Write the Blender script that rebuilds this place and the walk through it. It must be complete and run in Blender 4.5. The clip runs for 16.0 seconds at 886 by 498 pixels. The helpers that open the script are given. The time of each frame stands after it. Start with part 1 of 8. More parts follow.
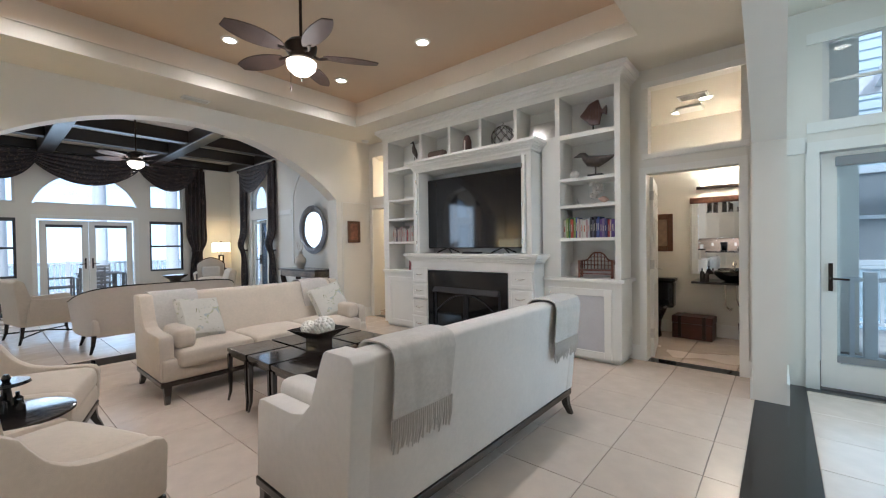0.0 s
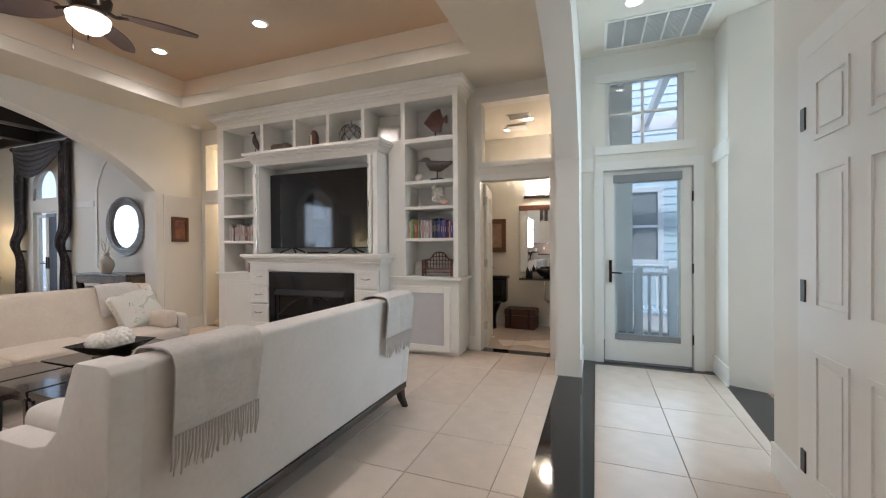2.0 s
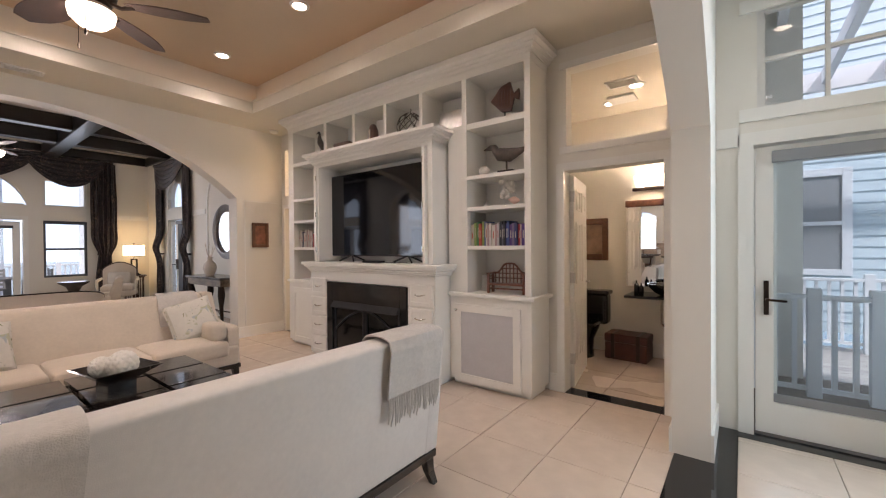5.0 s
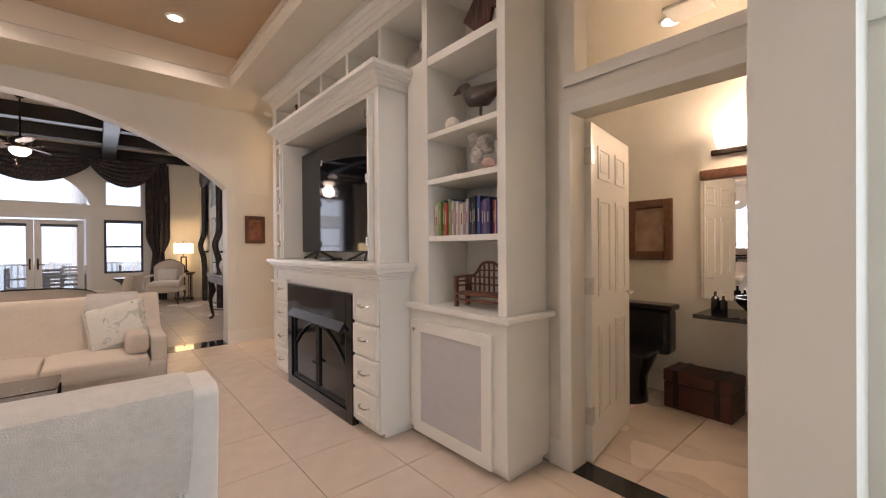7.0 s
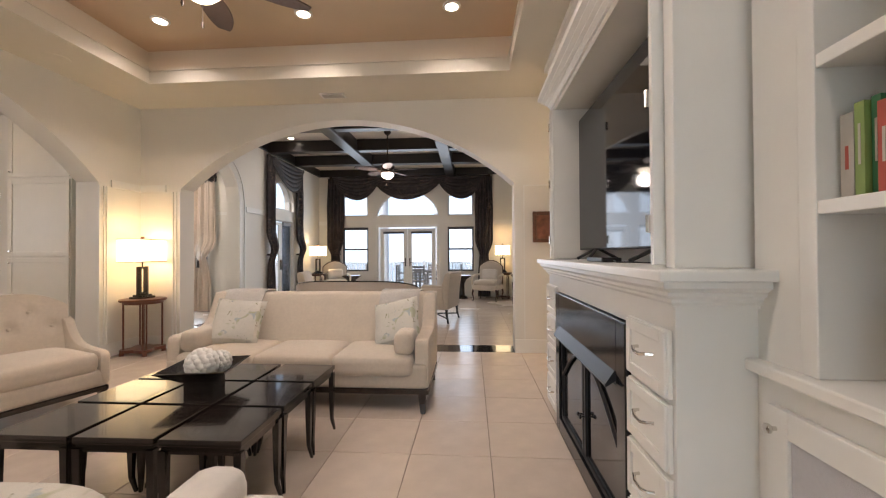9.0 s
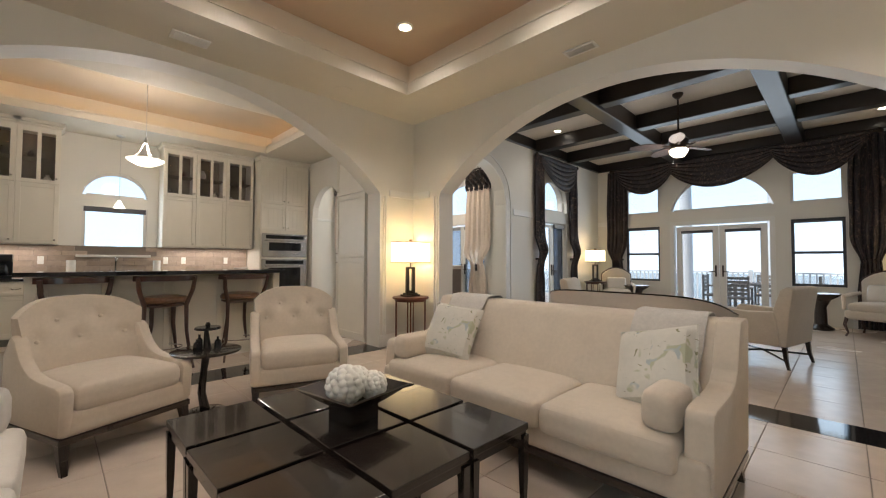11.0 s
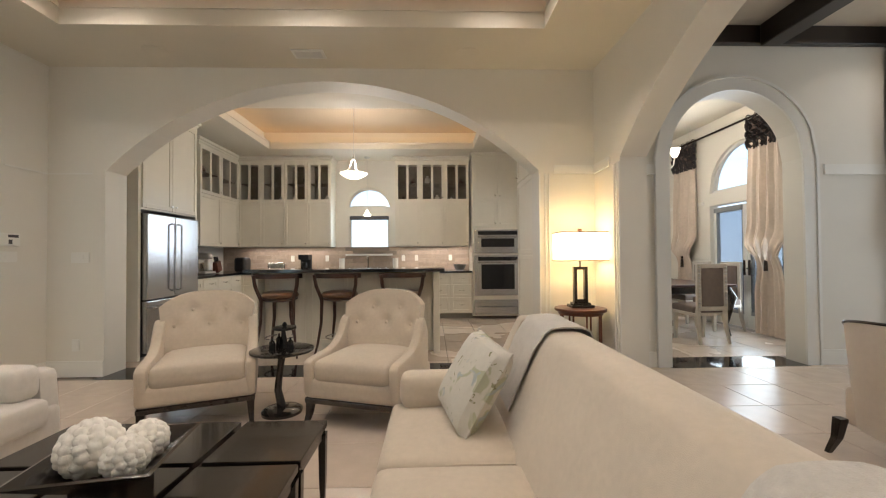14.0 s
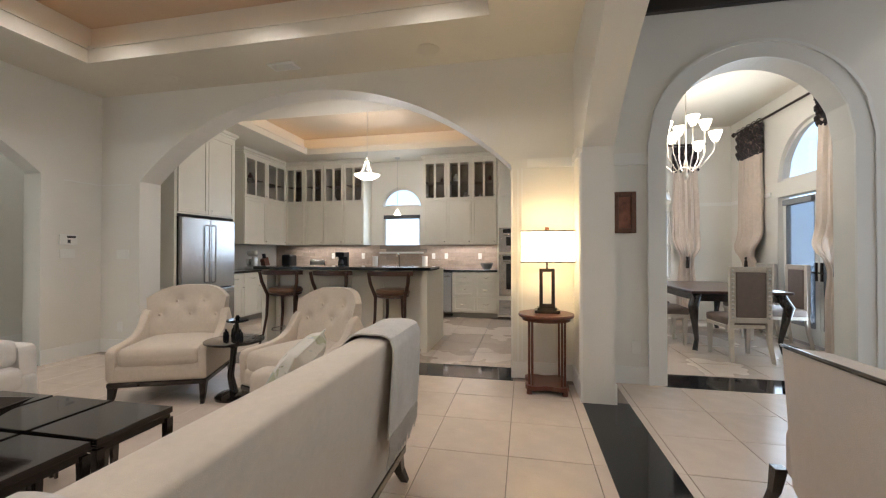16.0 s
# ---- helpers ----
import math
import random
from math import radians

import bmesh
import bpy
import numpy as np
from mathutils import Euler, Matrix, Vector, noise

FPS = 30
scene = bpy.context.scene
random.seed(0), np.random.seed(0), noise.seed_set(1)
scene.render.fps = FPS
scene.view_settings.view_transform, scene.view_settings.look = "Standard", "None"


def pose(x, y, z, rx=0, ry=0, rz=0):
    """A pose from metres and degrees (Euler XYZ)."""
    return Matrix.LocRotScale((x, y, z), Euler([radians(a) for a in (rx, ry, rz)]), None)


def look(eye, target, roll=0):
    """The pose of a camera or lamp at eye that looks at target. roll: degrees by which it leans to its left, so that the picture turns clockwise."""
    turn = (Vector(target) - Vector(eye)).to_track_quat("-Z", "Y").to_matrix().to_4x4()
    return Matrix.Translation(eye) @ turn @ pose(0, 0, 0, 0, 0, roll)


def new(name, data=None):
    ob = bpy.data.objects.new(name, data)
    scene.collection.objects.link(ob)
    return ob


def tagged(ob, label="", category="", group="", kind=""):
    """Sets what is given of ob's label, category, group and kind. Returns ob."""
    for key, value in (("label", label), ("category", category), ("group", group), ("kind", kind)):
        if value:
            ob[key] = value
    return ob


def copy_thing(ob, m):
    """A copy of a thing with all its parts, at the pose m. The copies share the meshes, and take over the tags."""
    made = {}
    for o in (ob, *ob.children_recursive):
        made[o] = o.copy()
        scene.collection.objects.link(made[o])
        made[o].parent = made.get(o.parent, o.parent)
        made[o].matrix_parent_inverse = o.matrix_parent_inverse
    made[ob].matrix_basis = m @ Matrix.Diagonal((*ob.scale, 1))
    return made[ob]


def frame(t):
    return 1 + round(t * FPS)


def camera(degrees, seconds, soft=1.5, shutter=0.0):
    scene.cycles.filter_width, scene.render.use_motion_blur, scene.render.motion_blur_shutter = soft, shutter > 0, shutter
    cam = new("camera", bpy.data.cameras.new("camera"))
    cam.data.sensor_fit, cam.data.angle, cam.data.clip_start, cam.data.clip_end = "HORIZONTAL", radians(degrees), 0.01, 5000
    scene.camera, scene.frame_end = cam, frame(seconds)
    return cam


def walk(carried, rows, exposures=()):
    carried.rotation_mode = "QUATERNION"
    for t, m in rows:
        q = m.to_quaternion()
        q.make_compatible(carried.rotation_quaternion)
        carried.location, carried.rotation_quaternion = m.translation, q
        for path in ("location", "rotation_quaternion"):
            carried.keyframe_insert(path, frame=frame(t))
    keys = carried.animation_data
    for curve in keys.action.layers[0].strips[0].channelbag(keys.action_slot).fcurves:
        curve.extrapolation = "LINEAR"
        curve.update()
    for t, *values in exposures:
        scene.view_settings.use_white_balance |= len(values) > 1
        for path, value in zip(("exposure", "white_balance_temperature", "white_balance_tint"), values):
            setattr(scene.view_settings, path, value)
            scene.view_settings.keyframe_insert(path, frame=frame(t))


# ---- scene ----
cam = camera(96.5, 16.0, soft=1.15)
PATH = [
    (0, (0.523, 0.308, 1.311), (-0.776, 1.829, 1.286), -0.8),
    (0.5, (0.566, 0.35, 1.311), (-0.584, 1.986, 1.284), -0.7),
    (1, (0.631, 0.391, 1.3), (-0.354, 2.131, 1.277), -0.6),
    (1.5, (0.687, 0.419, 1.281), (-0.134, 2.242, 1.264), -0.5),
    (2, (0.706, 0.43, 1.261), (-0.016, 2.295, 1.248), -0.4),
    (2.5, (0.692, 0.444, 1.286), (-0.016, 2.314, 1.263), -0.4),
    (3, (0.688, 0.51, 1.352), (-0.066, 2.362, 1.328), -0.3),
    (3.5, (0.646, 0.61, 1.398), (-0.313, 2.365, 1.373), -0.3),
    (6, (0.752, 2.272, 1.306), (-0.541, 3.798, 1.298), -0.5),
    (6.5, (0.721, 2.671, 1.279), (-0.666, 4.113, 1.273), -0.5),
    (7, (0.626, 3.005, 1.287), (-0.882, 4.318, 1.278), -0.4),
    (7.5, (0.478, 3.253, 1.268), (-1.293, 4.183, 1.278), -0.3),
    (8, (0.222, 3.47, 1.262), (-1.677, 4.097, 1.274), -0.6),
    (8.5, (-0.03, 3.653, 1.254), (-2.005, 3.966, 1.276), -0.1),
    (9, (-0.341, 3.774, 1.233), (-2.336, 3.631, 1.254), -0.3),
    (11.5, (-1.885, 3.808, 1.16), (-3.023, 2.164, 1.203), 0.1),
    (12, (-2.211, 3.628, 1.227), (-3.025, 1.801, 1.244), -0.4),
    (12.5, (-2.448, 3.629, 1.205), (-2.939, 1.69, 1.231), -0.3),
    (13, (-2.784, 3.543, 1.2), (-3.047, 1.56, 1.225), -0.2),
    (13.5, (-3.18, 3.527, 1.216), (-3.323, 1.532, 1.241), -0.3),
    (14, (-3.566, 3.519, 1.207), (-3.623, 1.52, 1.239), -0.4),
    (14.5, (-3.988, 3.474, 1.227), (-4.004, 1.474, 1.249), -0.3),
    (15, (-4.324, 3.475, 1.231), (-4.23, 1.477, 1.256), -0.2),
    (15.5, (-4.609, 3.386, 1.218), (-4.354, 1.402, 1.236), -0.0),
    (16, (-4.827, 3.363, 1.229), (-4.425, 1.404, 1.248), -0.0),
]
EXPOSURES = [(0, 0.18, 5350, 8), (0.5, 0.10, 5350, 8), (1.5, 0.08, 5550, 10), (3, 0.08, 6000, 16), (3.7, 0.06, 6050, 17), (6, 0.06, 6600, 22), (7.5, 0.06, 6650, 22), (9, 0.15, 6350, 16), (11.5, -0.12, 6200, 9), (12.5, 0.06, 6400, 9), (14, 0.08, 6250, 8), (16, 0.08, 5750, 8)]
walk(cam, [(t, look(eye, target, roll)) for t, eye, target, roll in PATH], EXPOSURES)

# ---- light ----
world = bpy.data.worlds.new("sky")
scene.world = world
world.use_nodes = True
wn = world.node_tree
sky = wn.nodes.new("ShaderNodeTexSky")
sky.sky_type = "NISHITA"
sky.sun_disc = False
sky.sun_elevation, sky.sun_rotation = radians(50), radians(230)
sky.air_density, sky.dust_density, sky.ozone_density = 1.0, 3.0, 1.0
wn.links.new(sky.outputs[0], wn.nodes["Background"].inputs[0])
wn.nodes["Background"].inputs[1].default_value = 0.12
scene.view_settings.exposure = 0.36


def lamp(name, kind, m, energy, colour, size=0.1, size_y=0.0, spot=150):
    d = bpy.data.lights.new(name, kind)
    d.energy, d.color = energy, colour
    if kind == "AREA":
        d.size = size
        if size_y:
            d.shape, d.size_y = "RECTANGLE", size_y
    elif kind == "SPOT":
        d.shadow_soft_size, d.spot_size, d.spot_blend = size, radians(spot), 0.8
    elif kind == "SUN":
        d.angle = size
    else:
        d.shadow_soft_size = size
    o = new(name, d)
    o.matrix_world = m
    return o


lamp("sun", "SUN", pose(0, 0, 20, 40, 0, 50), 3.6, (1.0, 0.97, 0.92), radians(3))
WARM = (1.0, 0.87, 0.77)
DAY = (0.80, 0.91, 1.0)


# ---- materials ----
def mat(name, colour, rough=0.5, metal=0.0, var=0.06, scale=8.0, bump=0.0, bscale=60.0, coat=0.0, spec=0.5, sheen=0.0, island=0.0, stretch=(1, 1, 1), ob=0.0, rvar=0.0):
    m = bpy.data.materials.new(name)
    m.use_nodes = True
    t = m.node_tree
    b = t.nodes["Principled BSDF"]
    b.inputs["Roughness"].default_value = rough
    b.inputs["Metallic"].default_value = metal
    b.inputs["Coat Weight"].default_value = coat
    b.inputs["Specular IOR Level"].default_value = spec
    b.inputs["Sheen Weight"].default_value = sheen
    tc = t.nodes.new("ShaderNodeTexCoord")
    mp = t.nodes.new("ShaderNodeMapping")
    mp.inputs["Scale"].default_value = stretch
    t.links.new(tc.outputs["Object"], mp.inputs[0])
    n1 = t.nodes.new("ShaderNodeTexNoise")
    n1.inputs["Scale"].default_value, n1.inputs["Detail"].default_value = scale, 6
    t.links.new(mp.outputs[0], n1.inputs["Vector"])
    n2 = t.nodes.new("ShaderNodeTexNoise")
    n2.inputs["Scale"].default_value, n2.inputs["Detail"].default_value = scale * 0.12, 3
    t.links.new(mp.outputs[0], n2.inputs["Vector"])
    add = t.nodes.new("ShaderNodeMath")
    add.operation = "ADD"
    t.links.new(n1.outputs["Fac"], add.inputs[0])
    t.links.new(n2.outputs["Fac"], add.inputs[1])
    last = add.outputs[0]
    if ob:
        oi = t.nodes.new("ShaderNodeObjectInfo")
        mu = t.nodes.new("ShaderNodeMath")
        mu.operation = "MULTIPLY_ADD"
        mu.inputs[1].default_value = ob
        t.links.new(oi.outputs["Random"], mu.inputs[0])
        t.links.new(last, mu.inputs[2])
        last = mu.outputs[0]
    if island:
        ge = t.nodes.new("ShaderNodeNewGeometry")
        mi = t.nodes.new("ShaderNodeMath")
        mi.operation = "MULTIPLY_ADD"
        mi.inputs[1].default_value = island
        t.links.new(ge.outputs["Random Per Island"], mi.inputs[0])
        t.links.new(last, mi.inputs[2])
        last = mi.outputs[0]
    mr = t.nodes.new("ShaderNodeMapRange")
    mr.inputs["From Min"].default_value, mr.inputs["From Max"].default_value = 0.6, 1.4
    mr.inputs["To Min"].default_value, mr.inputs["To Max"].default_value = 1 - var, 1 + var
    mr.clamp = False
    t.links.new(last, mr.inputs["Value"])
    vm = t.nodes.new("ShaderNodeVectorMath")
    vm.operation = "SCALE"
    vm.inputs[0].default_value = colour
    t.links.new(mr.outputs[0], vm.inputs["Scale"])
    t.links.new(vm.outputs[0], b.inputs["Base Color"])
    if rvar:
        rr = t.nodes.new("ShaderNodeMapRange")
        rr.inputs["From Min"].default_value, rr.inputs["From Max"].default_value = 0.3, 0.7
        rr.inputs["To Min"].default_value, rr.inputs["To Max"].default_value = rough - rvar, rough + rvar
        t.links.new(n2.outputs["Fac"], rr.inputs["Value"])
        t.links.new(rr.outputs[0], b.inputs["Roughness"])
    if bump:
        nb = t.nodes.new("ShaderNodeTexNoise")
        nb.inputs["Scale"].default_value, nb.inputs["Detail"].default_value = bscale, 4
        t.links.new(mp.outputs[0], nb.inputs["Vector"])
        bu = t.nodes.new("ShaderNodeBump")
        bu.inputs["Strength"].default_value, bu.inputs["Distance"].default_value = bump, 0.01
        t.links.new(nb.outputs["Fac"], bu.inputs["Height"])
        t.links.new(bu.outputs[0], b.inputs["Normal"])
    return m


def glow(name, colour, strength):
    m = bpy.data.materials.new(name)
    m.use_nodes = True
    b = m.node_tree.nodes["Principled BSDF"]
    b.inputs["Base Color"].default_value = (*colour, 1)
    b.inputs["Emission Color"].default_value = (*colour, 1)
    b.inputs["Emission Strength"].default_value = strength
    return m


def glass_mat(name, tint=(1, 1, 1), rough=0.0, haze=0.0):
    m = bpy.data.materials.new(name)
    m.use_nodes = True
    t = m.node_tree
    b = t.nodes["Principled BSDF"]
    tr = t.nodes.new("ShaderNodeBsdfTransparent")
    tr.inputs[0].default_value = (*tint, 1)
    gl = t.nodes.new("ShaderNodeBsdfGlossy")
    gl.inputs["Roughness"].default_value = rough
    fr = t.nodes.new("ShaderNodeLayerWeight")
    fr.inputs[0].default_value = 0.5
    pw = t.nodes.new("ShaderNodeMath")
    pw.operation = "POWER"
    pw.inputs[1].default_value = 4.0
    t.links.new(fr.outputs["Facing"], pw.inputs[0])
    ad = t.nodes.new("ShaderNodeMath")
    ad.operation = "MULTIPLY_ADD"
    ad.inputs[1].default_value, ad.inputs[2].default_value = 0.6, 0.03
    t.links.new(pw.outputs[0], ad.inputs[0])
    mx = t.nodes.new("ShaderNodeMixShader")
    t.links.new(ad.outputs[0], mx.inputs[0])
    t.links.new(tr.outputs[0], mx.inputs[1])
    t.links.new(gl.outputs[0], mx.inputs[2])
    t.links.new(mx.outputs[0], t.nodes["Material Output"].inputs[0])
    t.nodes.remove(b)
    return m


WALL = mat("cream_wall_paint", (0.76, 0.73, 0.66), 0.55, var=0.025, scale=3, bump=0.05, bscale=140)
CEIL = mat("ceiling_paint", (0.72, 0.67, 0.565), 0.7, var=0.03, scale=3, bump=0.05, bscale=160)
TAN = mat("tan_ceiling_paint", (0.55, 0.45, 0.325), 0.7, var=0.03, scale=3, bump=0.05, bscale=160)
WHITE = mat("white_trim_paint", (0.80, 0.785, 0.735), 0.32, var=0.02, scale=5, bump=0.02, bscale=90)
CABW = mat("white_cabinet_paint", (0.80, 0.785, 0.73), 0.30, var=0.025, scale=6, bump=0.02, bscale=70)
BACKP = mat("cabinet_back_paint", (0.70, 0.70, 0.66), 0.45, var=0.03, scale=6)
TILE = mat("beige_porcelain_tile", (0.60, 0.505, 0.415), 0.26, var=0.10, scale=7, bump=0.03, bscale=25, ob=0.25, rvar=0.06)
TILE_R = mat("beige_porcelain_tile_rest", (0.60, 0.505, 0.415), 0.26, var=0.10, scale=7, bump=0.03, bscale=25, island=0.25, rvar=0.06)
GROUT = mat("grey_grout", (0.24, 0.20, 0.165), 0.85, var=0.1, scale=30)
GRANITE = mat("black_granite", (0.012, 0.012, 0.013), 0.06, var=0.5, scale=60, spec=0.6)
LINEN = mat("cream_linen", (0.60, 0.515, 0.41), 0.85, var=0.07, scale=40, bump=0.25, bscale=420, sheen=0.25)
# same cream linen again, with the foyer daylight lightened into its colour
LINEN_LIT = mat("daylit_cream_linen", (0.68, 0.64, 0.585), 0.85, var=0.06, scale=40, bump=0.25, bscale=420, sheen=0.25)
THROW = mat("grey_beige_knit", (0.55, 0.515, 0.465), 0.95, var=0.12, scale=60, bump=0.4, bscale=260, sheen=0.3)
EBONY = mat("dark_ebony_wood", (0.022, 0.014, 0.010), 0.22, var=0.35, scale=10, stretch=(1, 8, 1), coat=0.3)
LACQ = mat("black_lacquer", (0.020, 0.015, 0.013), 0.16, var=0.3, scale=12, stretch=(8, 1, 1), coat=0.4, rvar=0.05)
BEAM = mat("dark_stained_beam", (0.014, 0.010, 0.008), 0.34, var=0.4, scale=6, coat=0.12)
CHERRY = mat("reddish_cherry_wood", (0.12, 0.035, 0.018), 0.3, var=0.3, scale=14, stretch=(1, 1, 0.2), coat=0.2)
CARVED = mat("red_brown_carved_wood", (0.14, 0.048, 0.026), 0.4, var=0.4, scale=18)
STEEL = mat("brushed_stainless", (0.52, 0.52, 0.53), 0.27, 1.0, var=0.06, scale=20, stretch=(30, 30, 0.6))
CHROME = mat("polished_nickel", (0.70, 0.68, 0.64), 0.14, 1.0, var=0.03)
BRONZE = mat("dark_bronze", (0.045, 0.032, 0.025), 0.35, 0.8, var=0.2)
BLACKM = mat("matt_black_metal", (0.015, 0.015, 0.016), 0.4, 0.3, var=0.1)
SCREEN = mat("tv_screen", (0.006, 0.006, 0.008), 0.05, var=0.02, spec=0.6)
GLASS = glass_mat("clear_glass")
DAMASK = mat("dark_damask", (0.020, 0.015, 0.018), 0.55, var=0.9, scale=45, bump=0.3, bscale=120, sheen=0.05)
nt = DAMASK.node_tree
bs = nt.nodes["Principled BSDF"]
ground = bs.inputs["Base Color"].links[0].from_socket
tcn = nt.nodes.new("ShaderNodeTexCoord")
no = nt.nodes.new("ShaderNodeTexNoise")
no.inputs["Scale"].default_value, no.inputs["Detail"].default_value, no.inputs["Distortion"].default_value = 9.0, 0.0, 1.6
ctr = nt.nodes.new("ShaderNodeMath")
ctr.operation = "COMPARE"
ctr.inputs[1].default_value, ctr.inputs[2].default_value = 0.5, 0.022
mx = nt.nodes.new("ShaderNodeMix")
mx.data_type = "RGBA"
mx.inputs[7].default_value = (0.15, 0.105, 0.08, 1)
nt.links.new(tcn.outputs["Object"], no.inputs["Vector"])
nt.links.new(no.outputs["Fac"], ctr.inputs[0])
nt.links.new(ctr.outputs[0], mx.inputs[0])
nt.links.new(ground, mx.inputs[6])
nt.links.new(mx.outputs[2], bs.inputs["Base Color"])
CHAMP = mat("champagne_silk", (0.62, 0.52, 0.43), 0.5, var=0.1, scale=25, bump=0.1, bscale=60, sheen=0.3)
CANLIT = glow("lit_can_lens", (1.0, 0.86, 0.66), 14.0)
SHADE = glow("lit_linen_shade", (1.0, 0.78, 0.44), 3.2)
BOWLLIT = glow("lit_glass_bowl", (1.0, 0.86, 0.66), 4.5)
CORAL = mat("white_coral", (0.80, 0.77, 0.70), 0.7, var=0.08, scale=30, bump=0.5, bscale=60)
CERAM = mat("cream_ceramic", (0.66, 0.60, 0.52), 0.25, var=0.08, scale=12)
MIRROR = mat("mirror_silver", (0.88, 0.89, 0.90), 0.015, 1.0, var=0.0)


# ---- helpers of this scene ----
def thing(name, label, category, at=None, group=""):
    e = new(name)
    e.empty_display_size = 0.1
    if at is not None:
        e.matrix_world = at
    return tagged(e, label, category, group)


def mesh_of(name, bm, material, smooth=False):
    me = bpy.data.meshes.new(name)
    bmesh.ops.recalc_face_normals(bm, faces=bm.faces[:])
    bm.to_mesh(me)
    bm.free()
    for m in material if isinstance(material, (list, tuple)) else (material,):
        me.materials.append(m)
    if smooth:
        me.polygons.foreach_set("use_smooth", [True] * len(me.polygons))
        me.set_sharp_from_angle(angle=radians(38))
    return me


def part(name, bm, material, parent, label="", m=None, smooth=False):
    ob = new(name, mesh_of(name, bm, material, smooth))
    ob.parent = parent
    if m is not None:
        ob.matrix_basis = m
    return tagged(ob, label) if label else ob


def alike(ob, parent, m=None):
    o = ob.copy()
    scene.collection.objects.link(o)
    o.parent = parent
    if m is not None:
        o.matrix_basis = m
    return o


def solid(name, bm, material, label="", category="", kind="structure", smooth=False):
    return tagged(new(name, mesh_of(name, bm, material, smooth)), label, category, kind=kind)


def put(bm, other, m=None, mi=0):
    """Adds bmesh other to bm."""
    me = bpy.data.meshes.new("t")
    if m is not None:
        bmesh.ops.transform(other, matrix=m, verts=other.verts[:])
    if mi:
        for f in other.faces:
            f.material_index = mi
    other.to_mesh(me)
    other.free()
    bm.from_mesh(me)
    bpy.data.meshes.remove(me)
    return bm


def box(bm, x0, x1, y0, y1, z0, z1, r=0.0, seg=2, m=None, mi=0):
    b = bmesh.new() if (r or m is not None or mi) else bm
    v = [b.verts.new((x, y, z)) for x in (x0, x1) for y in (y0, y1) for z in (z0, z1)]
    for q in ((0, 1, 3, 2), (4, 6, 7, 5), (0, 4, 5, 1), (2, 3, 7, 6), (0, 2, 6, 4), (1, 5, 7, 3)):
        b.faces.new([v[i] for i in q])
    if b is bm:
        return bm
    if r:
        bmesh.ops.bevel(b, geom=b.edges[:], offset=r, segments=seg, profile=0.5, affect="EDGES", clamp_overlap=True)
    return put(bm, b, m, mi)


def B(*a, **k):
    return box(bmesh.new(), *a, **k)


def lathe(bm, prof, n=24, m=None, mi=0):
    """prof: (radius, z) from bottom to top."""
    b = bmesh.new()
    rings = []
    for r, z in prof:
        rings.append([b.verts.new((max(r, 1e-4) * math.cos(2 * math.pi * i / n), max(r, 1e-4) * math.sin(2 * math.pi * i / n), z)) for i in range(n)])
    for p, q in zip(rings, rings[1:]):
        for i in range(n):
            b.faces.new((p[i], p[(i + 1) % n], q[(i + 1) % n], q[i]))
    b.faces.new(rings[0][::-1])
    b.faces.new(rings[-1])
    return put(bm, b, m, mi)


def prism(bm, pts, d0, d1, axis="y", r=0.0, m=None, mi=0):
    """A flat outline pts (u, w) drawn out from d0 to d1 along axis; u, w are the other two axes in order."""
    b = bmesh.new()

    def at(u, w, d):
        return {"x": (d, u, w), "y": (u, d, w), "z": (u, w, d)}[axis]
    lo = [b.verts.new(at(u, w, d0)) for u, w in pts]
    hi = [b.verts.new(at(u, w, d1)) for u, w in pts]
    b.faces.new(lo)
    b.faces.new(hi[::-1])
    n = len(pts)
    for i in range(n):
        b.faces.new((lo[i], hi[i], hi[(i + 1) % n], lo[(i + 1) % n]))
    bmesh.ops.recalc_face_normals(b, faces=b.faces[:])
    if r:
        bmesh.ops.bevel(b, geom=b.edges[:], offset=r, segments=2, profile=0.5, affect="EDGES", clamp_overlap=True)
    return put(bm, b, m, mi)


def tube(bm, pts, radius, n=8, m=None, mi=0):
    """A round bar along pts; radius a number or one per point."""
    b = bmesh.new()
    rad = radius if isinstance(radius, (list, tuple)) else [radius] * len(pts)
    pts = [Vector(p) for p in pts]
    rings, side = [], None
    for i, p in enumerate(pts):
        d = (pts[min(i + 1, len(pts) - 1)] - pts[max(i - 1, 0)]).normalized()
        if side is None:
            side = d.orthogonal().normalized()
        side = (side - d * side.dot(d)).normalized()
        up = d.cross(side)
        rings.append([b.verts.new(p + rad[i] * (math.cos(2 * math.pi * k / n) * side + math.sin(2 * math.pi * k / n) * up)) for k in range(n)])
    for p, q in zip(rings, rings[1:]):
        for i in range(n):
            b.faces.new((p[i], p[(i + 1) % n], q[(i + 1) % n], q[i]))
    b.faces.new(rings[0][::-1])
    b.faces.new(rings[-1])
    return put(bm, b, m, mi)


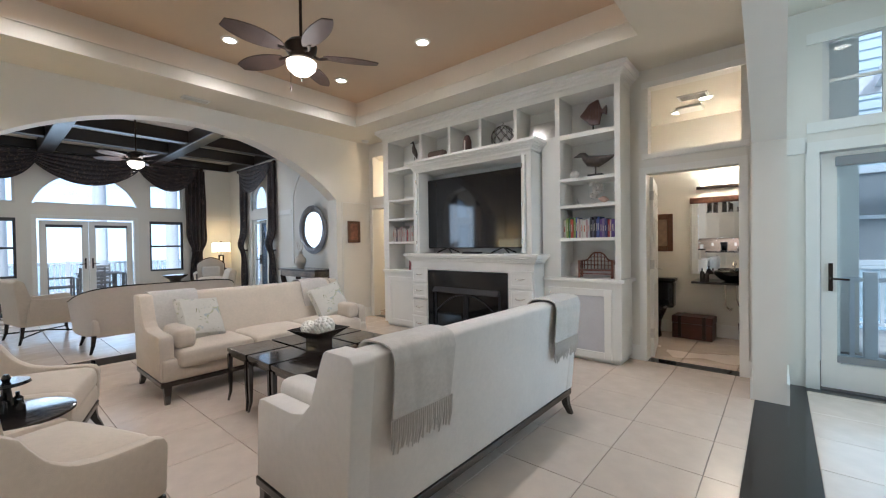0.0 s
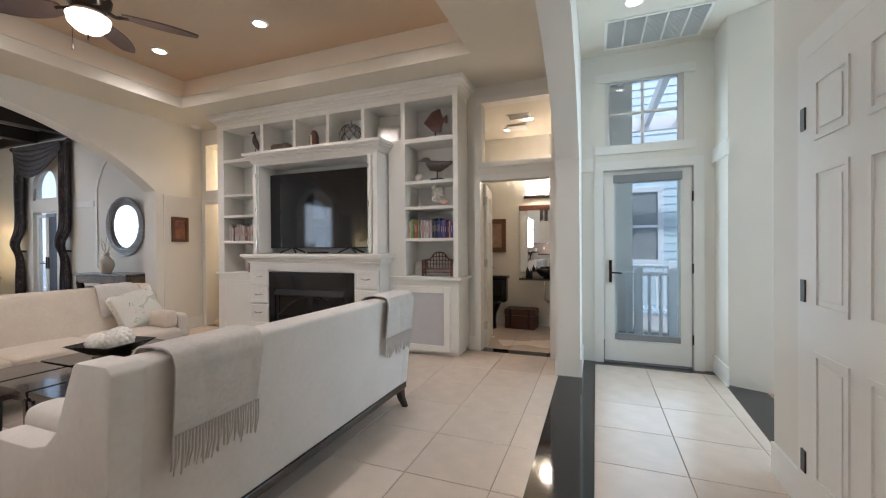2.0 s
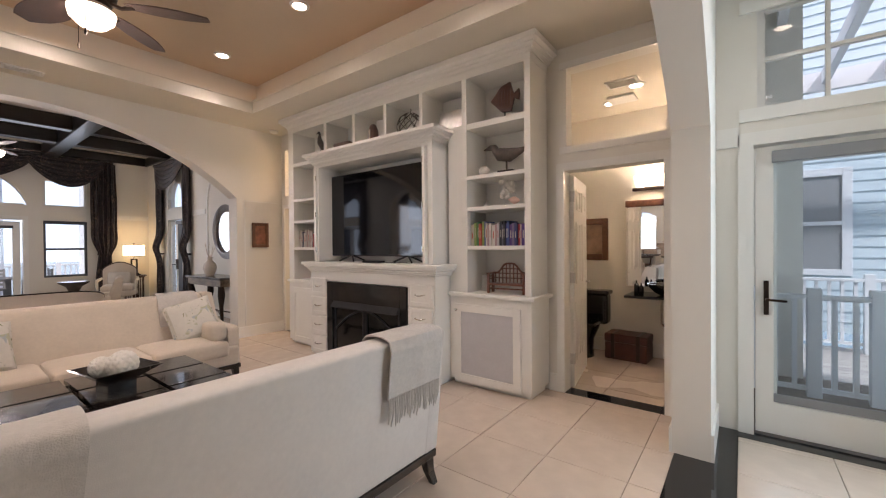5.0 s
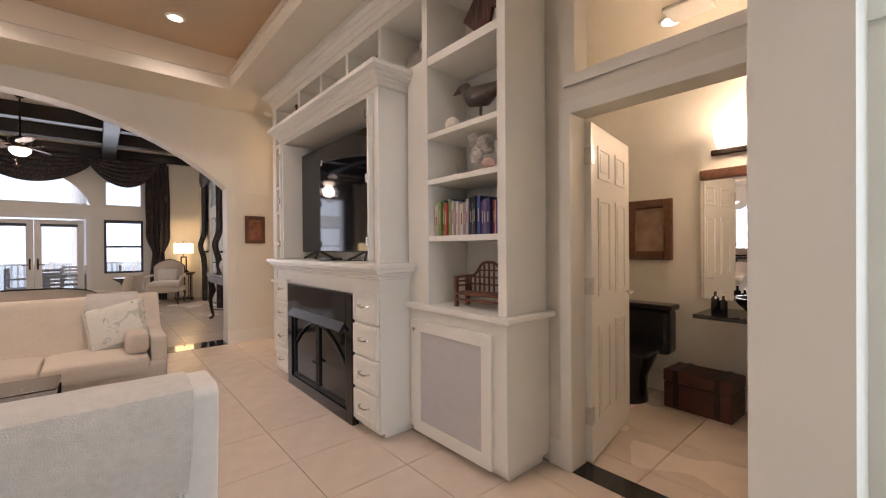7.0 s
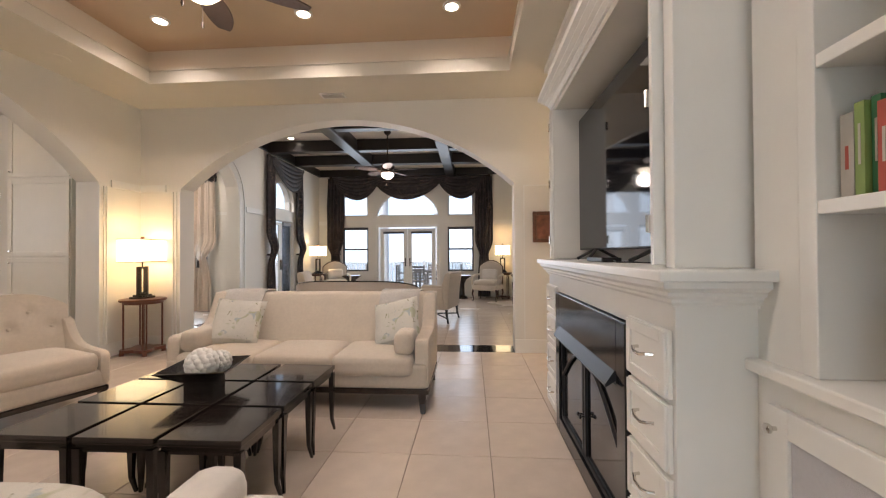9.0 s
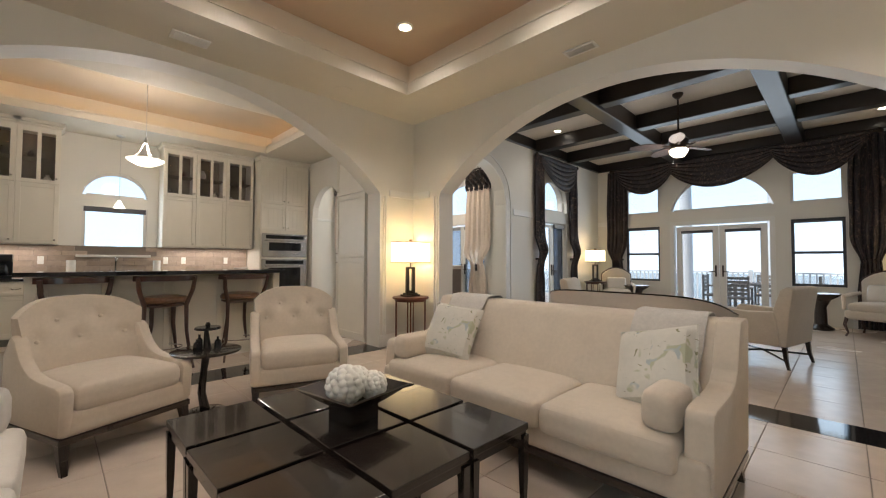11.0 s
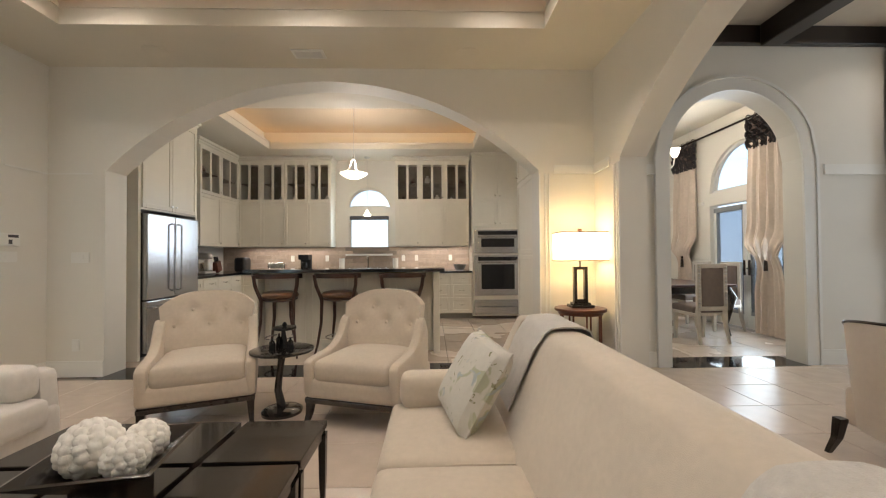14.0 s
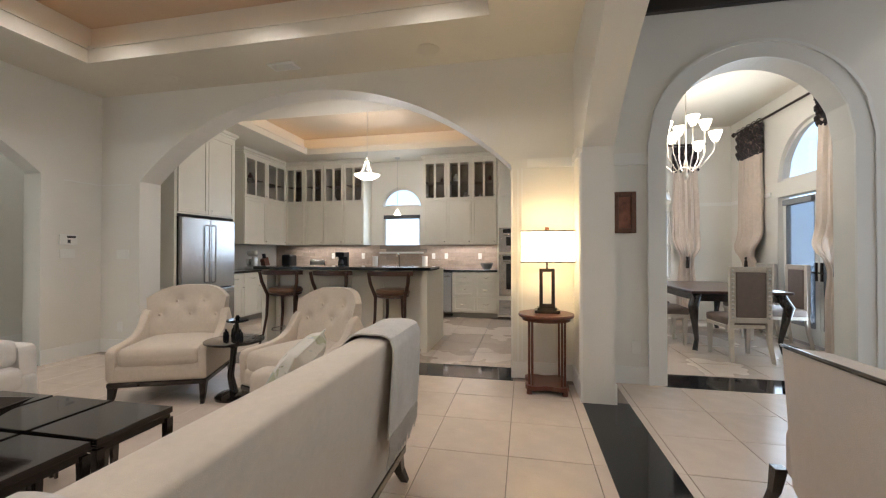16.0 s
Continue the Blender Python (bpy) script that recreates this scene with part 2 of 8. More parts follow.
def soft(bm, sx, sy, sz, r, puff=0.0, m=None, mi=0, n=5, sag=0.0):
    """A padded block of full size sx, sy, sz round the origin with edges of radius r and a crowned top and bottom."""
    b = bmesh.new()
    half = (sx / 2, sy / 2, sz / 2)

    def ticks(s):
        q = min(r, s * 0.95)
        mid = [(-1 + 2 * i / n) * (s - q) for i in range(n + 1)]
        return [-s, -s + q * 0.3, *mid, s - q * 0.3, s]
    ax = [ticks(h) for h in half]
    seen = {}

    def vert(p):
        k = tuple(round(c, 6) for c in p)
        if k not in seen:
            inner = Vector([max(-(h - min(r, h * .95)), min(h - min(r, h * .95), c)) for c, h in zip(p, half)])
            d = Vector(p) - inner
            q = inner + d.normalized() * r if d.length > 1e-9 else Vector(p)
            q = Vector([max(-h, min(h, c)) for c, h in zip(q, half)])
            u, v = q.x / half[0], q.y / half[1]
            w = (1 - u * u) * (1 - v * v)
            q.z += puff * w * (1 if q.z > 0 else -0.4) * min(1, abs(q.z) / half[2])
            seen[k] = b.verts.new(q)
        return seen[k]
    for a in range(3):
        u, w = [i for i in range(3) if i != a]
        for s in (-half[a], half[a]):
            for i in range(len(ax[u]) - 1):
                for j in range(len(ax[w]) - 1):
                    ps = []
                    for du, dw in ((0, 0), (1, 0), (1, 1), (0, 1)):
                        p = [0, 0, 0]
                        p[a], p[u], p[w] = s, ax[u][i + du], ax[w][j + dw]
                        ps.append(vert(p))
                    if len(set(ps)) == 4:
                        b.faces.new(ps)
    bmesh.ops.recalc_face_normals(b, faces=b.faces[:])
    return put(bm, b, m, mi)


def arc_top(a, b, zs, rise):
    """Height of a segmental arch over a..b that springs at zs."""
    c, s = (a + b) / 2, (b - a) / 2
    rad = (s * s + rise * rise) / (2 * rise)
    return lambda u: zs + rise - rad + math.sqrt(max(rad * rad - (u - c) ** 2, 0))


def wall(name, axis, p0, p1, u0, u1, z0, z1, holes=(), material=None, n=28, label=""):
    """A wall between p0 and p1 along axis ('x' or 'y' is its normal), from u0 to u1; holes: (ua, ub, zb, zt, rise)."""
    bm = bmesh.new()
    cuts, tops = {u0, u1}, []
    for ua, ub, zb, zt, rise in holes:
        f = arc_top(ua, ub, zt, rise) if rise else (lambda u, zt=zt: zt)
        tops.append((ua, ub, zb, f))
        cuts |= {ua + (ub - ua) * i / (n if rise else 1) for i in range((n if rise else 1) + 1)}
    cuts = sorted(cuts)
    for a, b in zip(cuts, cuts[1:]):
        c = (a + b) / 2
        here = sorted((zb, f) for ua, ub, zb, f in tops if ua < c < ub)
        lo = (z0, z0)
        spans = []
        for zb, f in here:
            spans.append((lo, (zb, zb)))
            lo = (f(a), f(b))
        spans.append((lo, (z1, z1)))
        for (la, lb), (ha, hb) in spans:
            if ha - la < 1e-5 and hb - lb < 1e-5:
                continue
            q = [(a, la), (b, lb), (b, hb), (a, ha)]
            prism(bm, q, p0, p1, axis)
    bmesh.ops.remove_doubles(bm, verts=bm.verts[:], dist=1e-5)
    return solid(name, bm, material or WALL, label or "cream painted plaster wall", "wall")


def band(bm, ua, ub, zs, rise, width, p0, p1, axis, zfoot=0.0, n=28):
    """A casing that follows a jamb and an arch, width wide, between p0 and p1."""
    f, c = arc_top(ua, ub, zs, rise), (ua + ub) / 2
    s = (ub - ua) / 2
    cz = zs + rise - (s * s + rise * rise) / (2 * rise)
    rad = (s * s + rise * rise) / (2 * rise)
    inner = [(ua, zfoot)] + [(ua + (ub - ua) * i / n, f(ua + (ub - ua) * i / n)) for i in range(n + 1)] + [(ub, zfoot)]
    a0 = math.acos(min(1, s / rad))
    outer = [(ua - width, zfoot)]
    for i in range(n + 1):
        u, w = inner[i + 1]
        d = Vector((u - c, w - cz)).normalized()
        outer.append((u + d.x * width, w + d.y * width))
    outer[1] = (ua - width, zs)
    outer[-1] = (ub + width, zs)
    outer.append((ub + width, zfoot))
    for i in range(len(inner) - 1):
        q = [inner[i], inner[i + 1], outer[i + 1], outer[i]]
        prism(bm, q, p0, p1, axis)
    bmesh.ops.remove_doubles(bm, verts=bm.verts[:], dist=1e-5)
    return bm


# ---- the house's shell ----
XW, XE, YS, YN, HS, HT = -5.297, 0.345, -0.615, 5.04, 3.17, 3.60
XWB, XEB, YSB, YNB = -5.545, 0.56, -0.90, 5.18
FW, FN, FS = -11.6, 5.04, -0.66
HF = 3.66
wall("wall_south", "y", YSB, YS, XWB, 1.75, 0, 3.9, [(-4.70, -0.23, 0, 2.10, 0.93)])
wall("wall_west", "x", XWB, XW, YS, YN, 0, 3.9, [(-0.05, 4.31, 0, 2.10, 0.85)])
wall("wall_east", "x", XE, XEB, YS, YN, 0, 3.9, [(0.02, 4.41, 0, 2.10, 0.85)])
wall("wall_north", "y", YN, YNB, XWB, 2.45, 0, 3.9, [
    (-5.20, -4.42, 0, 1.98, 0), (-5.20, -4.42, 2.19, 2.92, 0),
    (-0.59, 0.22, 0, 2.04, 0), (-0.57, 0.24, 2.26, 2.97, 0),
    (0.78, 1.62, 0, 2.06, 0), (0.80, 1.54, 2.29, 3.05, 0)])
wall("wall_family_north", "y", FN, FN + 0.15, -11.75, XWB, 0, 3.9, [(-10.25, -9.40, 0, 2.02, 0), (-10.25, -9.40, 2.27, 2.52, 0.40)])
wall("wall_family_south", "y", YSB, FS, -11.75, XWB, 0, 3.9, [(-7.60, -6.12, 0, 2.24, 0.735), (-9.95, -8.90, 0, 2.02, 0), (-9.95, -8.90, 2.27, 2.52, 0.45)])
wall("wall_family_west", "x", FW - 0.15, FW, FS, FN, 0, 3.9, [
    (0.04, 0.80, 0.72, 1.99, 0), (0.04, 0.80, 2.30, 2.92, 0),
    (1.10, 2.79, 0, 1.99, 0), (1.04, 2.86, 2.30, 2.32, 0.75),
    (3.10, 3.84, 0.72, 1.99, 0), (3.10, 3.84, 2.30, 2.92, 0)])
wall("wall_kitchen_south", "y", -4.83, -4.68, -8.65, 0.85, 0, 3.9, [(-2.70, -1.86, 1.25, 2.03, 0), (-2.70, -1.86, 2.20, 2.22, 0.40), (-7.5, -6.7, 0.75, 2.0, 0), (-7.5, -6.7, 2.2, 2.22, 0.4)])
wall("wall_kitchen_east", "x", 0.70, 0.85, -4.68, YSB, 0, 3.9)
wall("wall_kitchen_west", "x", -5.45, -5.33, -4.68, YSB, 0, 3.9, [(-3.85, -2.70, 0, 2.05, 0.57)])
wall("wall_dining_west", "x", -8.65, -8.50, -4.68, YSB, 0, 3.9, [(-3.35, -1.85, 0, 2.04, 0), (-3.35, -1.85, 2.26, 2.28, 0.74)])
wall("wall_foyer_closet", "x", 1.62, 1.75, -0.6, 3.12, 0, 3.9, [(1.85, 2.70, 0, 2.10, 0)])
wall("wall_closet_back", "x", 2.35, 2.45, -0.6, 3.12, 0, 3.9)
# the east opening is added so that daylight reaches foyer and sofa back
wall("wall_hall_east", "x", 3.6, 3.75, 3.0, 5.4, 0, 3.9, [(3.3, 4.9, 0.3, 2.9, 0)])
wall("wall_hall_south", "y", 3.0, 3.12, 1.75, 3.75, 0, 3.9)
wall("wall_hall_north", "y", 5.04, 5.18, 2.45, 3.75, 0, 3.9, [(2.5, 3.2, 0.3, 2.9, 0)])
bm = bmesh.new()
prism(bm, [(1.80, 5.04), (1.81, 4.66), (1.90, 4.61), (2.12, 4.50), (2.45, 4.50), (2.45, 5.04)], 0, 3.9, "z")
solid("wall_foyer_angle", bm, WALL, "cream angled plaster wall corner", "wall")
wall("wall_bath_back", "y", 6.78, 6.9, -1.9, 1.2, 0, 3.9)
wall("wall_bath_left", "x", -1.9, -1.78, YNB, 6.78, 0, 3.9)
wall("wall_bath_right", "x", 0.62, 0.74, YNB, 6.78, 0, 3.9)
wall("wall_passage_back", "y", 6.5, 6.62, -5.9, -3.6, 0, 3.9)
wall("wall_passage_left", "x", -5.75, -5.6, YNB, 6.5, 0, 3.9)
wall("wall_passage_right", "x", -3.8, -3.65, YNB, 6.5, 0, 3.9)

# ceilings
TX0, TX1, TY0, TY1 = -4.556, -0.45, 0.144, 4.188


def tray(name, x0, x1, y0, y1, a0, a1, b0, b1, zs, lip, top, back, label):
    bm = bmesh.new()
    for q in ((x0, a0, y0, y1), (a1, x1, y0, y1), (a0, a1, y0, b0), (a0, a1, b1, y1)):
        box(bm, *q, zs, zs + lip - 0.004)
    # a small bead along the lip
    for q in ((a0 - 0.02, a0 + 0.012, b0, b1), (a1 - 0.012, a1 + 0.02, b0, b1), (a0 - 0.02, a1 + 0.02, b0 - 0.02, b0 + 0.012), (a0 - 0.02, a1 + 0.02, b1 - 0.012, b1 + 0.02)):
        box(bm, *q, zs + lip - 0.03, zs + lip)
    for q in ((a0 - back - 0.05, a0 - back, b0 - back, b1 + back), (a1 + back, a1 + back + 0.05, b0 - back, b1 + back), (a0 - back, a1 + back, b0 - back - 0.05, b0 - back), (a0 - back, a1 + back, b1 + back, b1 + back + 0.05)):
        box(bm, *q, zs + lip - 0.03, top + 0.05)
    solid(name + "_panel", B(a0 - back, a1 + back, b0 - back, b1 + back, top, top + 0.05), TAN, "tan painted centre of a tray ceiling", "ceiling")
    return solid(name, bm, CEIL, label, "ceiling")


tray("ceiling_living", XW, XE, YS, YN, TX0, TX1, TY0, TY1, HS, 0.17, HT, 0.12, "cream tray ceiling with a raised centre")
tray("ceiling_kitchen", -5.33, 0.70, -4.68, YSB, -4.35, -0.62, -3.75, -1.75, 3.17, 0.13, 3.52, 0.16, "cream kitchen tray ceiling with glowing cove")
solid("ceiling_foyer", B(XEB, 3.75, -3, YN, 3.30, 3.40), CEIL, "cream flat foyer ceiling", "ceiling")
solid("ceiling_bath", B(-1.9, 0.74, YNB, 6.78, 3.0, 3.1), CEIL, "cream bathroom ceiling", "ceiling")
solid("ceiling_passage", B(-5.75, -3.65, YNB, 6.5, 3.0, 3.1), CEIL, "cream passage ceiling", "ceiling")
solid("ceiling_dining", B(-8.5, -5.45, -4.68, YSB, 3.52, 3.62), CEIL, "cream dining room ceiling", "ceiling")
solid("ceiling_family", B(FW, XWB, FS, FN, HF, HF + 0.1), mat("pale_ceiling_panel", (0.62, 0.57, 0.49), 0.7, var=0.04), "pale panels of a coffered ceiling", "ceiling")
bm = B(-11.75, 3.75, YSB, YNB, 3.9, 4.0)
box(bm, -8.65, 1.75, -4.83, YSB - 0.002, 3.9, 4.0)
box(bm, -5.9, 3.75, YNB + 0.002, 6.9, 3.9, 4.0)
solid("roof", bm, WALL, "plain roof deck over the rooms", "roof")
# the door opening in this unseen south wall is made up to admit daylight
wall("wall_foyer_south", "y", -3.1, -3.0, XEB, 1.62, 0, 3.4, [(0.82, 1.60, 0, 2.45, 0)])
solid("wall_foyer_far", B(1.62, 1.75, -3.0, -0.6, 0, 3.4), WALL, "cream painted plaster wall", "wall")
solid("wall_kitchen_foyer", B(0.85, 0.97, -3.0, YSB, 0, 3.4), WALL, "cream painted plaster wall", "wall")

# wooden beams of the family room ceiling
beams = thing("coffered_beams", "dark stained glossy wooden beams on the ceiling", "ceiling beams")
for y in (1.25, 3.20):
    part("beam", B(FW, XWB, y - 0.12, y + 0.12, 3.38, HF, 0.015), BEAM, beams)
for x in (-7.2, -8.65, -9.95):
    for a, b in ((FS + 0.07, 1.13), (1.37, 3.08), (3.32, FN - 0.07)):
        part("cross_beam", B(x - 0.10, x + 0.10, a, b, 3.42, HF, 0.012), BEAM, beams)
for q in ((FW, FW + 0.07, FS, FN), (XWB - 0.07, XWB, FS, FN), (FW + 0.07, XWB - 0.07, FS, FS + 0.07), (FW + 0.07, XWB - 0.07, FN - 0.07, FN)):
    part("edge_beam", B(*q, 3.46, HF, 0.01), BEAM, beams)

# floor slab, black bands
bm = bmesh.new()
box(bm, -11.75, 3.75, -4.83, 6.9, -0.10, -0.006)
solid("floor", bm, GROUT, "grey grout under the beige tiles", "floor")
BANDS = [("floor_band", (-5.66, -5.297, -0.10, 4.32)), ("floor_band", (-4.72, -0.20, -0.93, -0.50)), ("floor_band", (0.36, 0.69, -0.6, YN)),
         ("floor_band", (-7.62, -6.10, -1.02, -0.60)), ("floor_band", (-0.60, 0.24, 5.03, 5.19)), ("floor_band", (0.69, 1.80, 4.93, 5.06)), ("floor_band", (-5.2, -4.42, 5.03, 5.19))]
for nm, (a, b, c, d) in BANDS:
    solid(nm, B(a, b, c, d, -0.005, 0.001), GRANITE, "polished black granite band set in the floor", "floor band")
bm = bmesh.new()
prism(bm, [(1.80, 4.93), (1.72, 3.20), (2.05, 3.20), (2.05, 4.54), (1.9, 4.60), (1.8, 4.6)], -0.005, 0.001, "z")
solid("floor_band", bm, GRANITE, "polished black granite band set in the floor", "floor band")
solid("floor_hall", B(2.05, 3.6, 3.12, 5.04, -0.005, 0.0005), mat("hall_wood_floor", (0.30, 0.16, 0.09), 0.35, var=0.2, stretch=(1, 8, 1)), "warm brown wooden hall floor", "floor")


# ---- seating ----
def leg_bm(x, y, z, top=0.028, foot=0.016, dx=0.0, dy=0.0):
    b = bmesh.new()
    v = [b.verts.new((x + sx * top, y + sy * top, z)) for sx, sy in ((-1, -1), (1, -1), (1, 1), (-1, 1))]
    c = [b.verts.new((x + dx * 0.3 + sx * (top + foot) / 2, y + dy * 0.3 + sy * (top + foot) / 2, z * 0.45)) for sx, sy in ((-1, -1), (1, -1), (1, 1), (-1, 1))]
    w = [b.verts.new((x + dx + sx * foot, y + dy + sy * foot, 0)) for sx, sy in ((-1, -1), (1, -1), (1, 1), (-1, 1))]
    for p, q in ((v, c), (c, w)):
        for i in range(4):
            b.faces.new((p[i], p[(i + 1) % 4], q[(i + 1) % 4], q[i]))
    b.faces.new(v)
    b.faces.new(w[::-1])
    return b


def sofa(at, fabric, label, group):
    """Front towards -y, length along x."""
    L, D, H, AH, LEG = 2.17, 0.88, 0.90, 0.60, 0.17
    s = thing("sofa", label, "sofa", at, group)
    part("base_rail", B(-L / 2, L / 2, -D / 2 + 0.02, D / 2 - 0.07, LEG - 0.03, LEG + 0.015, 0.006), EBONY, s, "dark wooden rail")
    for sx in (-1, 1):
        for sy in (-1, 1):
            part("leg", leg_bm(sx * (L / 2 - 0.05), (sy * (D / 2 - 0.08) - 0.03), LEG - 0.02, 0.030, 0.018, sx * 0.012, sy * 0.045), EBONY, s)
    part("seat_frame", soft(bmesh.new(), L - 0.02, D - 0.12, 0.20, 0.03, m=pose(0, -0.04, LEG + 0.11)), fabric, s, smooth=True)
    for i in (-1, 0, 1):
        c = part("seat_cushion", soft(bmesh.new(), 0.64, 0.60, 0.16, 0.045, 0.035, m=pose(i * 0.643, -0.17, 0.372)), fabric, s, smooth=True)
        w, e = 0.30, 0.028
        part("piping", tube(bmesh.new(), [(i * 0.643 - w - e * 0.4, 0.10, 0.436), (i * 0.643 - w, -0.43, 0.434), (i * 0.643 - w + e, -0.457, 0.432), (i * 0.643 + w - e, -0.457, 0.432), (i * 0.643 + w, -0.43, 0.434), (i * 0.643 + w + e * 0.4, 0.10, 0.436)], 0.006, 6), fabric, c, smooth=True)
    # back: rises to rounded top
    b = bmesh.new()
    prof = [(0.03, 0.36), (0.09, 0.52), (0.17, 0.70), (0.235, 0.84), (0.262, 0.882), (0.30, 0.898), (0.40, 0.90), (0.438, 0.885), (0.41, 0.55), (0.37, LEG + 0.02), (0.03, LEG + 0.02)]
    prism(b, prof, -L / 2 + 0.005, L / 2 - 0.005, "x", 0.012)
    part("backrest", b, fabric, s, smooth=True)
    for sx in (-1, 1):
        b = bmesh.new()
        out = [(-0.405, LEG + 0.02), (-0.38, AH - 0.06), (-0.365, AH - 0.025), (-0.32, AH - 0.015), (-0.20, AH - 0.015), (-0.04, AH - 0.012), (0.06, AH + 0.01), (0.12, AH + 0.06), (0.155, AH + 0.13), (0.20, 0.83), (0.232, 0.893), (0.25, 0.903), (0.41, 0.904), (0.443, 0.88), (0.41, 0.55), (0.375, LEG + 0.02)]
        x0 = sx * (L / 2 - 0.11)
        x1 = sx * L / 2
        prism(b, out, min(x0, x1), max(x0, x1), "x", 0.022)
        part("arm", b, fabric, s, smooth=True)
        part("bolster", soft(bmesh.new(), 0.16, 0.44, 0.19, 0.055, 0.0, m=pose(sx * (L / 2 - 0.20), -0.20, 0.545)), fabric, s, smooth=True)
    return s


# east sofa wears the daylit copy of the linen; real fabric matches the west sofa
SOFA_E = sofa(pose(-1.055, 2.215, 0, 0, 0, -90) @ Matrix.Diagonal((0.965, 0.93, 1, 1)), LINEN_LIT, "cream linen three-seat sofa, colour paled as if daylit, dark wooden legs", "facing sofas")
SOFA_W = sofa(pose(-3.82, 2.35, 0, 0, 0, 90) @ Matrix.Diagonal((1, 1, 0.955, 1)), LINEN, "cream linen three-seat sofa on the tiled floor", "facing sofas")


def tub_chair(at, group):
    """Buttoned armchair, front towards -y."""
    c = thing("armchair", "cream upholstered armchair with a buttoned rounded back", "armchair", at, group)
    part("base_rail", B(-0.36, 0.36, -0.36, 0.36, 0.155, 0.195, 0.008), EBONY, c, "dark wooden rail")
    for sx in (-1, 1):
        for sy in (-1, 1):
            part("leg", leg_bm(sx * 0.33, sy * 0.32, 0.165, 0.026, 0.014, sx * 0.01, sy * 0.05), EBONY, c)
    part("seat_frame", soft(bmesh.new(), 0.72, 0.72, 0.14, 0.03, m=pose(0, 0, 0.26)), LINEN, c, smooth=True)
    part("seat_cushion", soft(bmesh.new(), 0.60, 0.62, 0.16, 0.055, 0.035, m=pose(0, -0.06, 0.385)), LINEN, c, smooth=True)
    # back: bent slab with rounded shoulders
    b = bmesh.new()
    n, k = 30, 26
    H = 0.92
    front, back = [], []
    pits = [(-0.12, 0.77), (0.12, 0.77), (-0.24, 0.65), (0.24, 0.65), (0.0, 0.65)]
    for i in range(n + 1):
        u = -1 + 2 * i / n
        fr, bk = [], []
        for j in range(k + 1):
            v = j / k
            wide = 0.36 - 0.05 * math.sin(math.pi * v) * 0.6 - 0.02 * v
            top = H - 0.11 * abs(u) ** 3.2
            z = 0.22 + v * (top - 0.22)
            x = wide * u
            y = 0.19 + 0.12 * v - 0.13 * abs(u) ** 2.6
            dent = sum(0.034 * math.exp(-((x - px) ** 2 + (z - pz) ** 2) / 0.0020) for px, pz in pits)
            puff = 0.035 * (1 - abs(u) ** 3) * math.sin(math.pi * min(1, v + 0.1))
            fr.append(b.verts.new((x, y - puff + dent, z)))
            bk.append(b.verts.new((x * 1.02, y + 0.115 - 0.05 * v ** 6, z)))
        front.append(fr)
        back.append(bk)
    for g in (front, back):
        for i in range(n):
            for j in range(k):
                b.faces.new((g[i][j], g[i + 1][j], g[i + 1][j + 1], g[i][j + 1]))
    for i in range(n):
        b.faces.new((front[i][k], front[i + 1][k], back[i + 1][k], back[i][k]))
        b.faces.new((front[i][0], front[i + 1][0], back[i + 1][0], back[i][0]))
    for j in range(k):
        b.faces.new((front[0][j], front[0][j + 1], back[0][j + 1], back[0][j]))
        b.faces.new((front[n][j], front[n][j + 1], back[n][j + 1], back[n][j]))
    rim = [e for e in b.edges if len(e.link_faces) == 2 and e.calc_face_angle(0) > 0.9]
    bmesh.ops.bevel(b, geom=rim, offset=0.018, segments=3, profile=0.5, affect="EDGES", clamp_overlap=True)
    back_ob = part("backrest", b, LINEN, c, smooth=True)
    for px, pz in pits:
        v = (pz - 0.22) / (H - 0.22)
        b = lathe(bmesh.new(), [(0.004, -0.006), (0.013, -0.004), (0.013, 0.002), (0.005, 0.007)], 10, pose(px, 0.19 + 0.12 * v - 0.13 * abs(px / 0.34) ** 2.6 - 0.012, pz, 90))
        part("button", b, LINEN, back_ob, smooth=True)
    for sx in (-1, 1):
        b = bmesh.new()
        out = [(-0.36, 0.20), (-0.372, 0.42), (-0.355, 0.46), (-0.31, 0.472), (-0.10, 0.49), (-0.01, 0.515), (0.06, 0.565), (0.10, 0.62), (0.135, 0.68), (0.19, 0.72), (0.27, 0.60), (0.28, 0.20)]
        x0, x1 = sorted((sx * 0.295, sx * 0.37))
        prism(b, out, x0, x1, "x", 0.028)
        part("arm", b, LINEN, c, smooth=True)
    return c


def yaw_to(fx, fy):
    """Turn that brings local -y to face (fx, fy)."""
    return math.degrees(math.atan2(fx, -fy))


CH1 = tub_chair(pose(-1.795, 0.37, 0, 0, 0, yaw_to(-0.38, 0.925)), "buttoned armchairs")
CH2 = copy_thing(CH1, pose(-3.10, 0.41, 0, 0, 0, yaw_to(0.31, 0.95)))


# nine small tables pushed together
def nest_table(at):
    t = thing("cocktail_table", "small square glossy black table with tapering legs", "table", at, "nine tables set as one")
    part("tabletop", B(-0.182, 0.182, -0.182, 0.182, 0.42, 0.45, 0.003), LACQ, t)
    part("apron", B(-0.174, 0.174, -0.174, 0.174, 0.385, 0.421), LACQ, t)
    for sx in (-1, 1):
        for sy in (-1, 1):
            b = bmesh.new()
            pts = [(sx * 0.166, sy * 0.166, 0.40), (sx * 0.166, sy * 0.166, 0.20), (sx * 0.166, sy * 0.166, 0.08), (sx * 0.180, sy * 0.180, 0.0)]
            tube(b, pts, [0.024, 0.020, 0.014, 0.009], 4)
            part("leg", b, LACQ, t)
    return t


